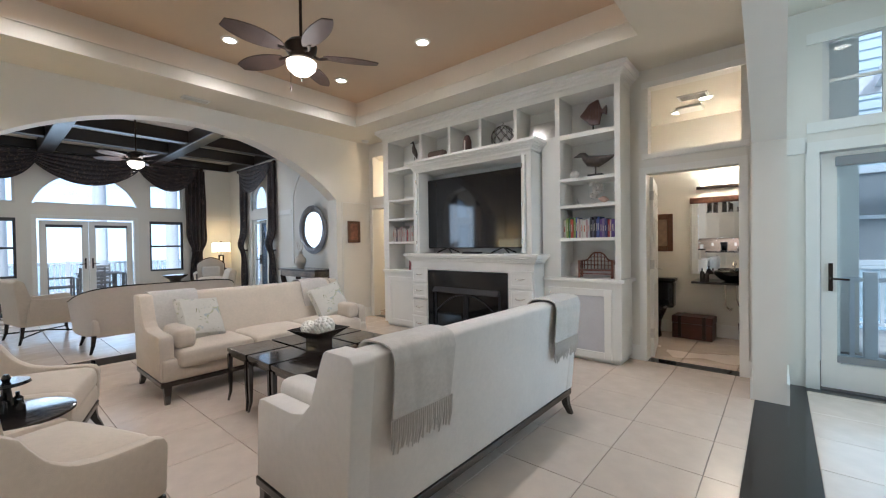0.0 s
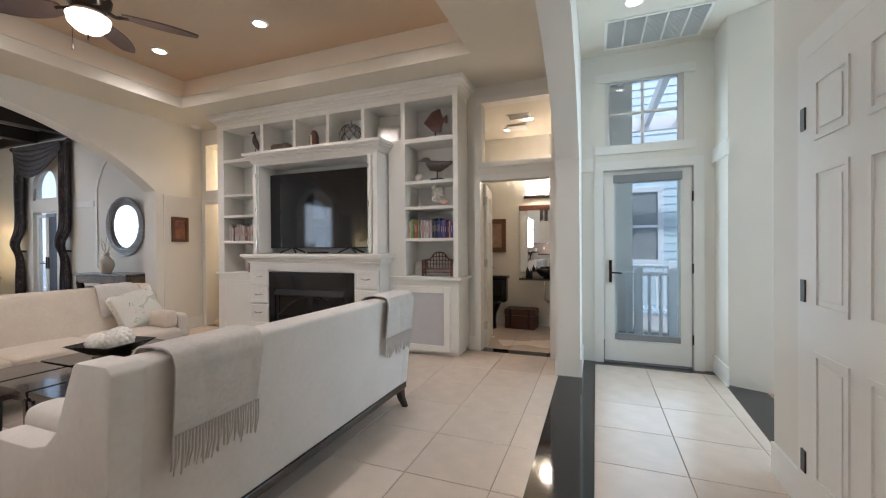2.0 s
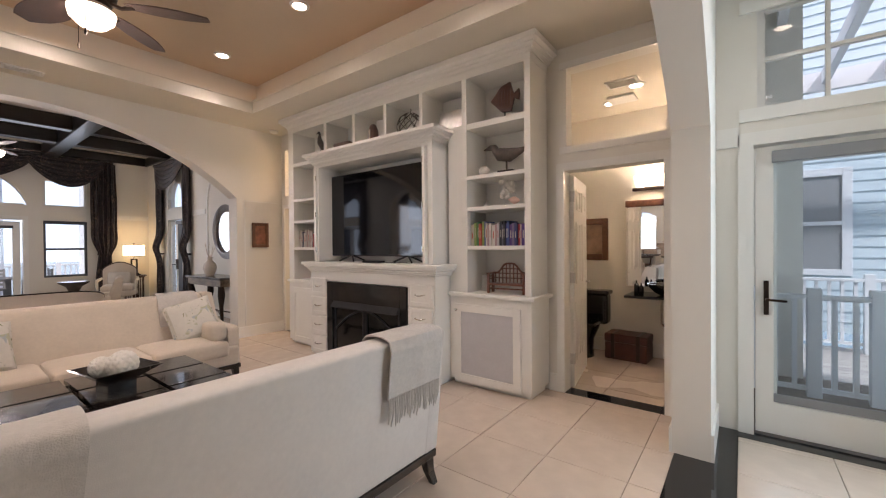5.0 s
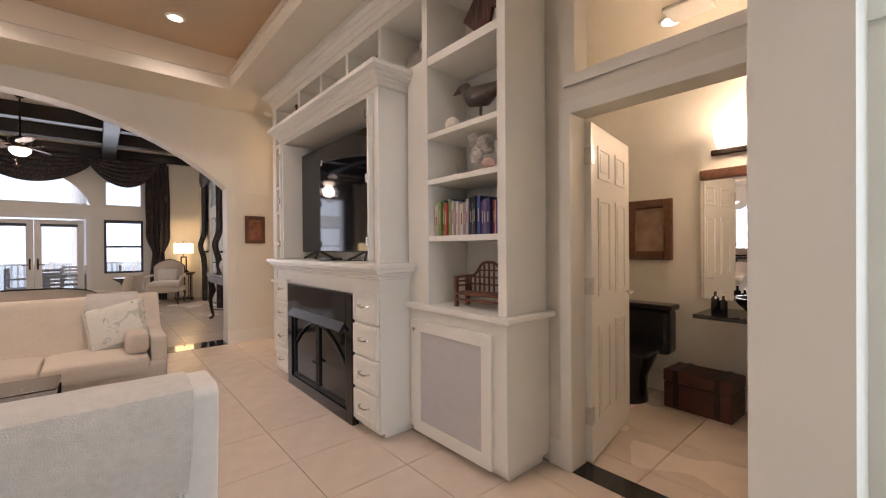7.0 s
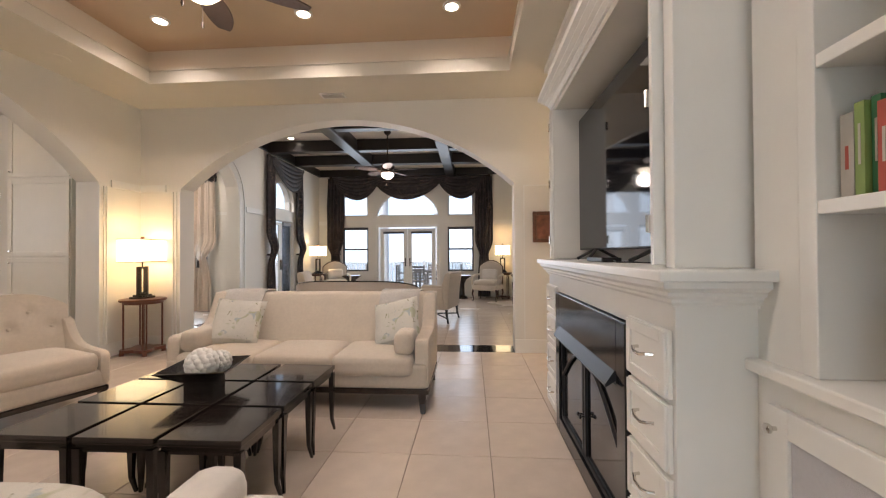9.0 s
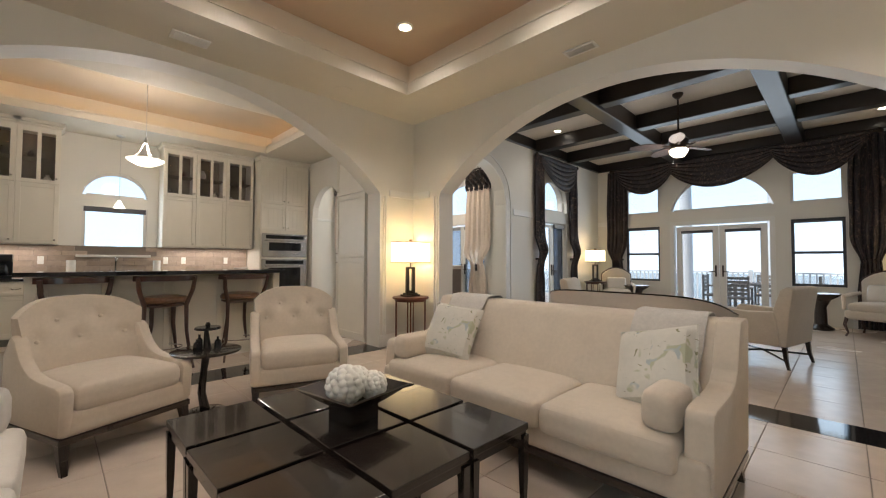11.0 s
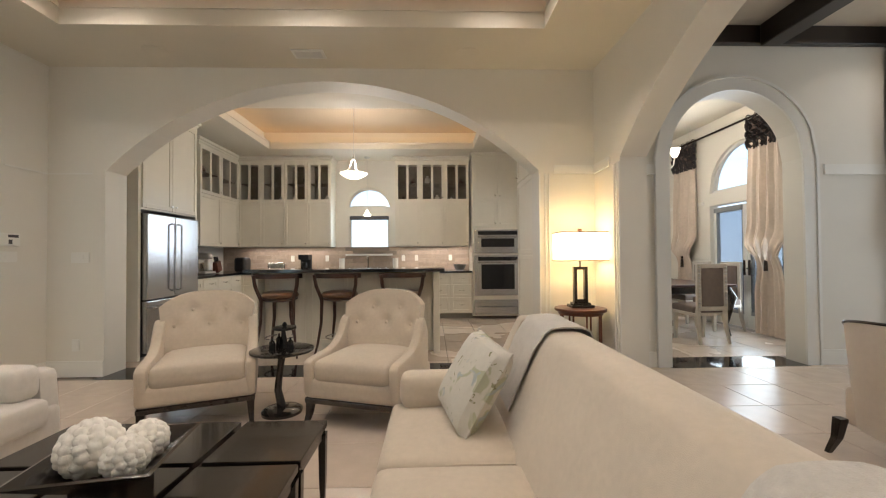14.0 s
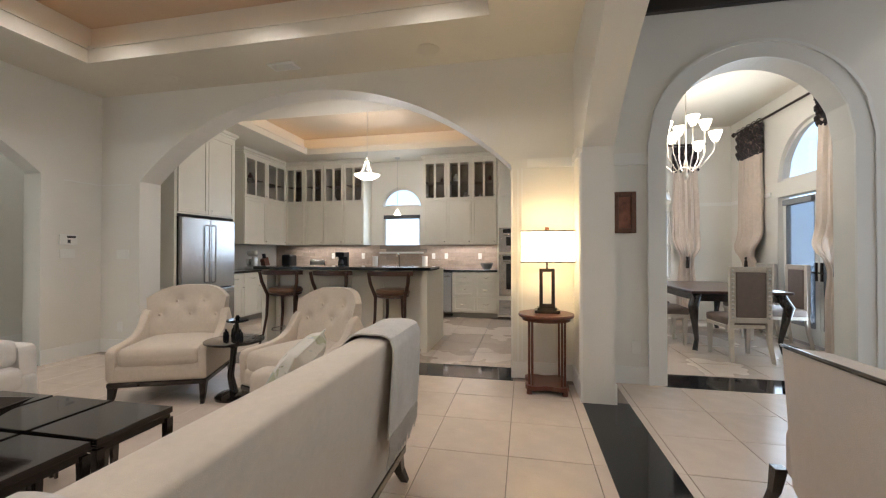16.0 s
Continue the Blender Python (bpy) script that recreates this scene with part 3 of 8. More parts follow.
T0 = nest_table(pose(-2.115, 1.845, 0))
for i in range(3):
    for j in range(3):
        if i or j:
            copy_thing(T0, pose(-2.115 - 0.39 * i, 1.845 + 0.39 * j, 0, 0, 0, random.uniform(-1.5, 1.5)))


# ---- built-in wall unit ----
def ribs(bm, x0, x1, ny, z0, steps, back):
    """A moulding along x that returns at both ends; steps: (height, projection), with sloped shoulders between them."""
    levels, z = [], z0
    for k, (h, p) in enumerate(steps):
        levels.append((z, p))
        levels.append((z + h * (0.45 if k < len(steps) - 1 else 1.0), p))
        z += h
    loops = [[bm.verts.new(v) for v in ((x0 - p, back, zz), (x0 - p, ny - p, zz), (x1 + p, ny - p, zz), (x1 + p, back, zz))] for zz, p in levels]
    for a, b in zip(loops, loops[1:]):
        for k in range(4):
            bm.faces.new((a[k], a[(k + 1) % 4], b[(k + 1) % 4], b[k]))
    bm.faces.new(loops[0][::-1])
    bm.faces.new(loops[-1])
    return bm


UNIT = thing("wall_unit", "white painted built-in bookcase round the fireplace", "bookcase")
X0, X1 = -4.45, -0.74
CL, CR = -3.58, -1.61
FY, SY = 4.40, 4.64
for a, b in ((CL, -3.235), (-1.955, CR)):
    part("drawer_case", B(a, b, FY, 5.04, 0.05, 1.10), CABW, UNIT)
part("chimney_breast", B(-3.235, -1.955, FY, 5.04, 0.955, 1.10), CABW, UNIT)
part("chimney_back", B(-3.235, -1.955, 4.80, 5.04, 0.0, 0.955), CABW, UNIT)
part("plinth", B(CL + 0.03, -3.235, FY + 0.05, 5.0, 0, 0.05), CABW, UNIT)
part("plinth", B(-1.955, CR - 0.03, FY + 0.05, 5.0, 0, 0.05), CABW, UNIT)
part("mantel", ribs(bmesh.new(), CL, CR, FY, 1.06, ((0.02, 0.012), (0.02, 0.024), (0.025, 0.04), (0.02, 0.062)), 4.9), CABW, UNIT)
part("mantel_shelf", B(CL - 0.085, CR + 0.085, FY - 0.085, 4.9, 1.145, 1.18, 0.005), CABW, UNIT)
# television box
for x in (CL + 0.04, CR - 0.10):
    part("tv_side", B(x, x + 0.06, FY + 0.02, 5.0, 1.18, 2.36, 0.003), CABW, UNIT)
part("tv_back", B(CL + 0.10, CR - 0.10, 4.78, 4.80, 1.18, 2.36), BACKP, UNIT)
part("tv_roof", B(CL + 0.044, CR - 0.044, FY + 0.024, 5.0, 2.335, 2.372), CABW, UNIT)
part("tv_crown", ribs(bmesh.new(), CL + 0.04, CR - 0.04, FY + 0.02, 2.37, ((0.03, 0.01), (0.02, 0.025), (0.025, 0.045), (0.025, 0.07), (0.03, 0.095)), 4.66), CABW, UNIT)
for x, s in ((CL + 0.11, 1), (CR - 0.11, -1)):
    for k in (0, 1):
        a, b = sorted((x + s * 0.028 * k, x + s * (0.028 * k + 0.022)))
        d = part("pocket_door", B(a, b, FY - 0.015 + 0.02 * k, 4.68, 1.19, 2.33, 0.003), CABW, UNIT)
        if k == 0:
            for z in (1.33, 1.76, 2.20):
                part("hinge", lathe(bmesh.new(), [(0.008, -0.03), (0.008, 0.03)], 8, pose(x + s * 0.025, FY - 0.02, z)), CHROME, d, "polished hinge", smooth=True)
# upper carcass: back, stiles, dividers, shelves
part("back_panel", B(X0 + 0.02, X1 - 0.02, 5.0, 5.035, 0.9, 3.06), BACKP, UNIT)
for a, b in ((X0, X0 + 0.12), (X1 - 0.06, X1)):
    part("stile", B(a, b, SY, 5.0, 0.91, 3.06, 0.003), CABW, UNIT)
part("stile", B(CL - 0.05, CL + 0.005, SY, 5.0, 0.91, 3.0, 0.003), CABW, UNIT)
part("stile", B(-1.455, -1.40, SY, 5.0, 0.91, 3.0, 0.003), CABW, UNIT)
part("stile", B(CR - 0.01, -1.455, SY + 0.002, 5.0, 0.91, 2.5), CABW, UNIT)
for x in (-3.04, -2.505, -1.975):
    part("divider", B(x - 0.022, x + 0.022, SY, 5.0, 2.53, 2.97, 0.003), CABW, UNIT)
part("cubby_floor", B(X0 + 0.12, -1.40, SY + 0.001, 5.0, 2.485, 2.53, 0.003), CABW, UNIT)
part("head_board", B(X0 - 0.004, X1 + 0.004, SY - 0.003, 5.0, 2.965, 3.058), CABW, UNIT)
part("crown", ribs(bmesh.new(), X0, X1, SY - 0.003, 3.03, ((0.03, 0.01), (0.025, 0.03), (0.03, 0.06), (0.05, 0.09)), 5.03), CABW, UNIT)
SHELVES = [(2.53, 0.055), (2.03, 0.035), (1.73, 0.035), (1.36, 0.035)]
for z, h in SHELVES:
    part("shelf", B(-1.40, X1 - 0.06, SY + 0.003, 5.0, z - h, z, 0.003), CABW, UNIT)
    if z < 2.5:
        part("shelf", B(X0 + 0.12, CL - 0.05, SY + 0.003, 5.0, z - h, z, 0.003), CABW, UNIT)
# low cupboards at either end
MESHP = mat("grey_speaker_cloth", (0.55, 0.54, 0.55), 0.9, var=0.05, scale=90, bump=0.3, bscale=500)
for a, b, d0, d1 in ((CR, X1, -1.545, -0.835), (X0, CL, -4.36, -3.64)):
    part("cupboard", B(a, b, SY, 5.03, 0.06, 0.875), CABW, UNIT)
    part("plinth", B(a + 0.02, b - 0.03, SY + 0.05, 5.0, 0, 0.06), CABW, UNIT)
    part("counter", B(a - 0.0, b + (0.045 if b == X1 else 0), SY - 0.04, 5.03, 0.875, 0.91, 0.006), CABW, UNIT)
    d = part("door", bmesh.new(), CABW, UNIT)
    bm = bmesh.new()
    for q in ((d0, d0 + 0.075, 0.05, 0.80), (d1 - 0.075, d1, 0.05, 0.80), (d0 + 0.075, d1 - 0.075, 0.05, 0.125), (d0 + 0.075, d1 - 0.075, 0.725, 0.80)):
        box(bm, q[0], q[1], SY - 0.024, SY - 0.002, q[2], q[3], 0.003)
    part("frame", bm, CABW, d)
    if b == X1:
        part("cloth_panel", B(d0 + 0.07, d1 - 0.07, SY - 0.014, SY - 0.004, 0.12, 0.73), MESHP, d, "grey cloth panel")
    else:
        part("panel", B(d0 + 0.07, d1 - 0.07, SY - 0.012, SY - 0.004, 0.12, 0.73), CABW, d)
    part("knob", lathe(bmesh.new(), [(0.006, 0), (0.006, 0.012), (0.014, 0.018), (0.014, 0.026), (0.006, 0.03)], 12, pose(d0 + 0.035 if b == X1 else d1 - 0.035, SY - 0.024, 0.74, 90)), CHROME, d, "polished square knob", smooth=True)


def pull(x, y, z, half=0.055):
    b = bmesh.new()
    tube(b, [(x - half, y, z), (x - half * 0.92, y - 0.022, z), (x - half * 0.4, y - 0.03, z - 0.008), (x + half * 0.4, y - 0.03, z - 0.008), (x + half * 0.92, y - 0.022, z), (x + half, y, z)], 0.006, 8)
    return b


for a, b in ((-3.565, -3.25), (-1.94, -1.625)):
    for i in range(4):
        z0 = 0.075 + i * 0.232
        z1 = z0 + 0.215
        bm = box(bmesh.new(), a, b, FY - 0.018, FY - 0.001, z0, z1, 0.004)
        for q in ((a + 0.005, a + 0.04, z0 + 0.005, z1 - 0.005), (b - 0.04, b - 0.005, z0 + 0.005, z1 - 0.005), (a + 0.04, b - 0.04, z0 + 0.005, z0 + 0.045), (a + 0.04, b - 0.04, z1 - 0.045, z1 - 0.005)):
            box(bm, q[0], q[1], FY - 0.027, FY - 0.017, q[2], q[3], 0.003)
        d = part("drawer", bm, CABW, UNIT)
        part("handle", pull((a + b) / 2, FY - 0.018, (z0 + z1) / 2 + 0.01, 0.06), CHROME, d, "polished bar handle", smooth=True)

# fireplace insert
FP = thing("fireplace", "black metal fireplace insert with glass doors and a hood", "fireplace")
BLKG = mat("black_polished_stone", (0.010, 0.010, 0.011), 0.12, var=0.4, scale=30)
for q in ((-3.235, -3.14, 0.0, 0.95), (-2.05, -1.955, 0.0, 0.95), (-3.14, -2.05, 0.73, 0.95), (-3.14, -2.05, 0.0, 0.09)):
    part("surround_slab", B(q[0], q[1], 4.375, 4.43, q[2], q[3], 0.003), BLKG, FP)
part("firebox", B(-3.14, -2.05, 4.43, 4.78, 0.02, 0.75), mat("soot_black", (0.012, 0.011, 0.010), 0.8), FP)
bm = bmesh.new()
prism(bm, [(4.375, 0.73), (4.335, 0.67), (4.34, 0.66), (4.40, 0.70), (4.40, 0.73)], -3.12, -2.07, "x")
part("hood", bm, BLACKM, FP)
for a, b, s in ((-3.13, -2.60, 1), (-2.59, -2.06, -1)):
    bm = bmesh.new()
    for q in ((a, a + 0.03, 0.09, 0.69), (b - 0.03, b, 0.09, 0.69), (a + 0.03, b - 0.03, 0.09, 0.12), (a + 0.03, b - 0.03, 0.66, 0.69)):
        box(bm, q[0], q[1], 4.39, 4.415, q[2], q[3], 0.003)
    arcpts = [(a + 0.03 + (b - a - 0.06) * i / 10, 4.395, 0.40 + 0.24 * math.sin(math.pi / 2 * (i if s > 0 else 10 - i) / 10)) for i in range(11)]
    tube(bm, arcpts, 0.009, 6)
    d = part("door", bm, BLACKM, FP)
    part("pane", B(a + 0.03, b - 0.03, 4.405, 4.41, 0.12, 0.66), mat("smoked_glass", (0.01, 0.01, 0.01), 0.08), d)
    part("knob", lathe(bmesh.new(), [(0.005, 0), (0.005, 0.015), (0.012, 0.02), (0.012, 0.03)], 10, pose(b - 0.015 if s > 0 else a + 0.015, 4.39, 0.33, 90)), BLACKM, d, smooth=True)

# television
TV = thing("television", "large black flat-screen television standing on two feet", "television")
part("housing", B(-3.42, -1.765, 4.60, 4.64, 1.25, 2.24, 0.006), BLACKM, TV)
part("screen", B(-3.412, -1.773, 4.597, 4.6005, 1.262, 2.232), SCREEN, TV, "dark glossy screen")
for x in (-3.05, -2.14):
    bm = bmesh.new()
    tube(bm, [(x - 0.13, 4.52, 1.192), (x, 4.61, 1.262), (x + 0.13, 4.70, 1.192)], 0.010, 6)
    tube(bm, [(x + 0.13, 4.52, 1.192), (x, 4.61, 1.262)], 0.010, 6)
    part("foot", bm, BLACKM, TV)
SB = thing("media_box", "small black media box with a cable", "media box")
part("body", B(-2.68, -2.42, 4.44, 4.54, 1.182, 1.205, 0.004), BLACKM, SB)
part("cable", tube(bmesh.new(), [(-2.42, 4.50, 1.19), (-2.3, 4.47, 1.187), (-2.2, 4.52, 1.187), (-2.1, 4.55, 1.187)], 0.004, 6), BLACKM, SB)

# ---- books ----
BOOKC = [(0.62, 0.58, 0.50), (0.30, 0.42, 0.12), (0.55, 0.10, 0.06), (0.05, 0.22, 0.09), (0.70, 0.66, 0.58), (0.06, 0.10, 0.30), (0.45, 0.30, 0.32), (0.75, 0.72, 0.66), (0.03, 0.03, 0.04), (0.12, 0.12, 0.16),
         (0.60, 0.60, 0.62), (0.05, 0.06, 0.20), (0.10, 0.05, 0.25), (0.40, 0.05, 0.06), (0.20, 0.15, 0.30), (0.72, 0.68, 0.30)]
BOOKM = [mat("book_cover", tuple(0.72 * q for q in c), 0.5, var=0.08, scale=20) for c in BOOKC]
PAGES = mat("book_pages", (0.72, 0.66, 0.52), 0.9, var=0.1, scale=80, stretch=(20, 1, 1))
LETTER = mat("book_lettering", (0.46, 0.43, 0.36), 0.6)


def book(x, w, h, d, z, y, colour, tilt=0.0):
    t = thing("book", "upright hardback book on the white shelf", "book", pose(x, y, z, 0, tilt, 0), "shelved books")
    bm = bmesh.new()
    box(bm, 0, w, 0, 0.004, 0, h)
    box(bm, 0, 0.0025, 0.004, d, 0, h)
    box(bm, w - 0.0025, w, 0.004, d, 0, h)
    part("cover", bm, BOOKM[colour], t)
    part("pages", B(0.003, w - 0.003, 0.005, d - 0.004, 0.003, h - 0.004), PAGES, t)
    if w > 0.016:
        part("spine_title", B(w * 0.38, w * 0.62, -0.0012, 0.0005, h * 0.34, h * 0.34 + h * random.uniform(0.25, 0.45)), LETTER if colour not in (0, 4, 7, 10) else BOOKM[2], t)


def book_row(x, x1, z, y, seq, hs):
    i = 0
    while x < x1:
        w = random.choice((0.018, 0.024, 0.028, 0.034, 0.021))
        book(x, w, random.uniform(*hs), random.uniform(0.16, 0.20), z, y + random.uniform(0, 0.03), seq[i % len(seq)])
        x += w + 0.0015
        i += 1


book_row(-1.385, -0.83, 1.361, 4.68, [0, 1, 3, 2, 1, 5, 4, 6, 7, 7, 6, 10, 8, 9, 8, 11, 5, 12, 14, 11, 13, 4, 12], (0.19, 0.235))
book_row(-4.30, -3.70, 1.361, 4.70, [4, 0, 7, 9, 4, 13, 0, 6], (0.18, 0.25))
book_row(-3.95, -3.70, 0.911, 4.70, [13, 4, 7, 2], (0.18, 0.24))

# ---- ornaments ----
DARKM = mat("dark_pewter", (0.10, 0.085, 0.075), 0.3, 0.7, var=0.4, scale=30)
BURL = mat("red_burl_wood", (0.085, 0.033, 0.024), 0.3, var=0.4, scale=25, coat=0.3)
SILV = mat("pale_silver", (0.62, 0.60, 0.57), 0.3, 0.9, var=0.2, scale=20)
SHELL = mat("white_shell", (0.70, 0.66, 0.60), 0.5, var=0.15, scale=40, bump=0.4, bscale=80)


def bird(name, label, x, y, z, s, longneck=False):
    t = thing(name, label, "ornament", pose(x, y, z))
    part("base", B(-0.07 * s, 0.07 * s, -0.04, 0.04, 0, 0.03 * s, 0.003), DARKM if longneck else BLACKM, t)
    b = bmesh.new()
    if longneck:
        tube(b, [(0, 0, 0.02), (0.0, 0, 0.13)], 0.006, 6)
        tube(b, [(0.05, 0, 0.10), (0.03, 0, 0.16), (0, 0, 0.22), (-0.02, 0, 0.28), (-0.012, 0, 0.33), (-0.03, 0, 0.36), (-0.09, 0, 0.355)], [0.006, 0.03, 0.042, 0.028, 0.014, 0.018, 0.003], 10)
    else:
        tube(b, [(0, 0, 0.02 * s), (0, 0, 0.11 * s)], 0.008 * s, 6)
        tube(b, [(0.20 * s, 0, 0.20 * s), (0.12 * s, 0, 0.175 * s), (0.03 * s, 0, 0.155 * s), (-0.06 * s, 0, 0.17 * s), (-0.10 * s, 0, 0.205 * s), (-0.115 * s, 0, 0.235 * s), (-0.145 * s, 0, 0.24 * s), (-0.22 * s, 0, 0.225 * s)],
             [0.006 * s, 0.03 * s, 0.058 * s, 0.056 * s, 0.036 * s, 0.03 * s, 0.026 * s, 0.003], 14)
    part("body", b, DARKM, t, smooth=True)
    return t


bird("shore_bird_figure", "dark polished shore bird figure on a black base", -1.04, 4.77, 2.03, 1.12)
bird("heron_figure", "dark slim heron figure on the top shelf", -3.78, 4.70, 2.53, 0.7, True)
bird("small_heron_figure", "small dark bird figure on a shelf", -3.68, 4.80, 2.03, 0.5, True)
t = thing("fish_sculpture", "red burl wood fish sculpture on a black stand", "ornament", pose(-1.08, 4.82, 2.53))
part("stand", B(-0.10, 0.10, -0.035, 0.035, 0, 0.022, 0.003), BLACKM, t)
part("stem", tube(bmesh.new(), [(0, 0, 0.02), (0, 0, 0.10)], 0.008, 8), BLACKM, t)
bm = bmesh.new()
prism(bm, [(-0.15, 0.22), (-0.10, 0.27), (-0.04, 0.34), (0.06, 0.37), (0.08, 0.30), (0.10, 0.25), (0.15, 0.29), (0.155, 0.24), (0.15, 0.18), (0.10, 0.21), (0.08, 0.14), (0.07, 0.09), (-0.03, 0.10), (-0.08, 0.15)], -0.016, 0.016, "y", 0.007)
for k in range(5):
    tube(bm, [(-0.06 + k * 0.032, -0.017, 0.16), (-0.05 + k * 0.03, -0.019, 0.30)], 0.004, 5)
part("body", bm, BURL, t, smooth=True)


def bench_model(at):
    t = thing("wooden_bench_model", "small carved red-brown wooden bench ornament", "ornament", at)
    part("seat", B(-0.20, 0.20, -0.07, 0.07, 0.085, 0.105, 0.003), CARVED, t)
    for sx in (-1, 1):
        for sy in (-1, 1):
            part("leg", B(sx * 0.19 - 0.012, sx * 0.19 + 0.012, sy * 0.06 - 0.012, sy * 0.06 + 0.012, 0, 0.20 if sy < 0 else 0.21, 0.002), CARVED, t)
        part("armrest", B(sx * 0.19 - 0.016, sx * 0.19 + 0.016, -0.075, 0.07, 0.20, 0.215, 0.003), CARVED, t)
        for z in (0.14, 0.17):
            part("arm_slat", B(sx * 0.19 - 0.006, sx * 0.19 + 0.006, -0.055, 0.06, z, z + 0.012), CARVED, t)
    f = lambda u: 0.21 + 0.10 * math.exp(-(u / 0.10) ** 4)
    bm = bmesh.new()
    tube(bm, [(-0.19 + 0.38 * i / 20, 0.062, f(-0.19 + 0.38 * i / 20)) for i in range(21)], 0.010, 6)
    part("top_rail", bm, CARVED, t)
    for i in range(9):
        u = -0.16 + 0.04 * i
        part("back_slat", B(u - 0.005, u + 0.005, 0.056, 0.066, 0.10, f(u)), CARVED, t)
    for z in (0.15, 0.20, 0.25):
        w = 0.19 if z < 0.21 else 0.10
        part("back_rail", B(-w, w, 0.054, 0.068, z, z + 0.010), CARVED, t)
    part("apron", B(-0.19, 0.19, -0.065, -0.055, 0.045, 0.06), CARVED, t)
    return t


bench_model(pose(-1.045, 4.79, 0.911, 0, 0, 6) @ Matrix.Diagonal((0.92, 0.92, 0.90, 1)))
t = thing("wire_sphere", "dark woven wire sphere ornament", "ornament", pose(-2.23, 4.77, 2.53))
bm = bmesh.new()
for k in range(8):
    for s in (-1, 1):
        pts = []
        for i in range(17):
            v = -1.35 + 2.7 * i / 16
            a = k * math.pi / 4 + s * v * 0.9
            pts.append((0.155 * math.cos(v) * math.cos(a), 0.155 * math.cos(v) * math.sin(a), 0.155 + 0.155 * math.sin(v)))
        tube(bm, pts, 0.0035, 5)
tube(bm, [(0, 0, 0.305), (0, 0, 0.33), (0.01, 0, 0.345), (0, 0, 0.36)], 0.004, 5)
part("wire_net", bm, BRONZE, t)
t = thing("wooden_trough", "small dark wooden trough on a shelf", "ornament", pose(-3.32, 4.71, 2.53) @ Matrix.Diagonal((1.2, 1.2, 1.5, 1)))
part("trough", soft(bmesh.new(), 0.26, 0.10, 0.10, 0.03, m=pose(0, 0, 0.052)), mat("weathered_wood", (0.12, 0.08, 0.06), 0.7, var=0.4), t, smooth=True)
t = thing("wooden_vase", "brown and cream turned wooden vase", "vase", pose(-2.77, 4.71, 2.53) @ Matrix.Diagonal((1.05, 1.05, 1.2, 1)))
part("body", lathe(bmesh.new(), [(0.05, 0), (0.06, 0.08), (0.058, 0.16), (0.04, 0.21), (0.02, 0.23)], 18), BURL, t, smooth=True)
part("stripe", B(-0.012, 0.012, -0.063, -0.05, 0.02, 0.17, 0.004), CERAM, t)
t = thing("silver_tray", "silvered rectangular tray leaning on a shelf", "tray", pose(-1.70, 4.80, 2.53, -12) @ Matrix.Diagonal((1, 1, 1.3, 1)))
part("tray", soft(bmesh.new(), 0.36, 0.03, 0.20, 0.014, m=pose(0, 0, 0.10)), SILV, t, smooth=True)
part("handle", tube(bmesh.new(), [(0.15, -0.02, 0.06), (0.19, -0.04, 0.09), (0.19, -0.04, 0.12), (0.15, -0.02, 0.15)], 0.006, 6), SILV, t, smooth=True)


def knobbly(bm, r, m, seed, lumps=26, amp=0.18):
    b = bmesh.new()
    bmesh.ops.create_icosphere(b, subdivisions=4, radius=r)
    rng = random.Random(seed)
    cs = [Vector((rng.gauss(0, 1), rng.gauss(0, 1), rng.gauss(0, 1))).normalized() for _ in range(lumps)]
    for v in b.verts:
        n = v.co.normalized()
        d = sorted((n - c).length for c in cs)
        v.co = n * r * (1 - amp * 0.6 + amp * min(1, (d[1] - d[0]) * 2.2))
    return put(bm, b, m)


t = thing("shell_ball", "white shell ball on a shelf", "ornament", pose(-1.27, 4.75, 2.03))
part("ball", knobbly(bmesh.new(), 0.052, pose(0, 0, 0.05), 3, 40, 0.08), SHELL, t, smooth=True)
t = thing("shell_jar", "clear glass goblet filled with shells", "jar", pose(-1.03, 4.76, 1.73) @ Matrix.Diagonal((1.2, 1.2, 1.12, 1)))
bm = lathe(bmesh.new(), [(0.05, 0), (0.05, 0.008), (0.012, 0.014), (0.012, 0.04), (0.05, 0.06), (0.068, 0.11), (0.068, 0.18), (0.075, 0.20)], 20)
part("goblet", bm, GLASS, t, smooth=True)
for k in range(14):
    part("shell", knobbly(bmesh.new(), 0.024, pose(random.uniform(-0.035, 0.035), random.uniform(-0.035, 0.035), 0.08 + 0.009 * k), k, 12, 0.3), SHELL, t, smooth=True)
t = thing("sea_shell", "pale pink sea shell on a shelf", "shell", pose(-0.92, 4.72, 1.73))
part("whorl", lathe(bmesh.new(), [(0.002, 0), (0.02, 0.02), (0.035, 0.05), (0.03, 0.08), (0.015, 0.10), (0.004, 0.12)], 14, pose(0.04, 0, 0.034, 0, -80)), mat("pink_shell", (0.62, 0.42, 0.34), 0.4, var=0.2), t, smooth=True)
t = thing("pewter_shell", "small grey shell ornament on a shelf", "ornament", pose(-1.25, 4.76, 1.73))
part("shell", lathe(bmesh.new(), [(0.03, 0), (0.028, 0.02), (0.01, 0.05), (0.003, 0.09)], 10), SILV, t, smooth=True)
t = thing("photo_frame", "small silvered picture frame on a counter", "picture frame", pose(-1.33, 4.86, 0.911, -10))
part("frame", B(-0.05, 0.05, -0.008, 0.008, 0, 0.16, 0.004), SILV, t)
t = thing("photo_frame", "small cream picture frame on a counter", "picture frame", pose(-0.86, 4.78, 0.911, -10, 0, -30))
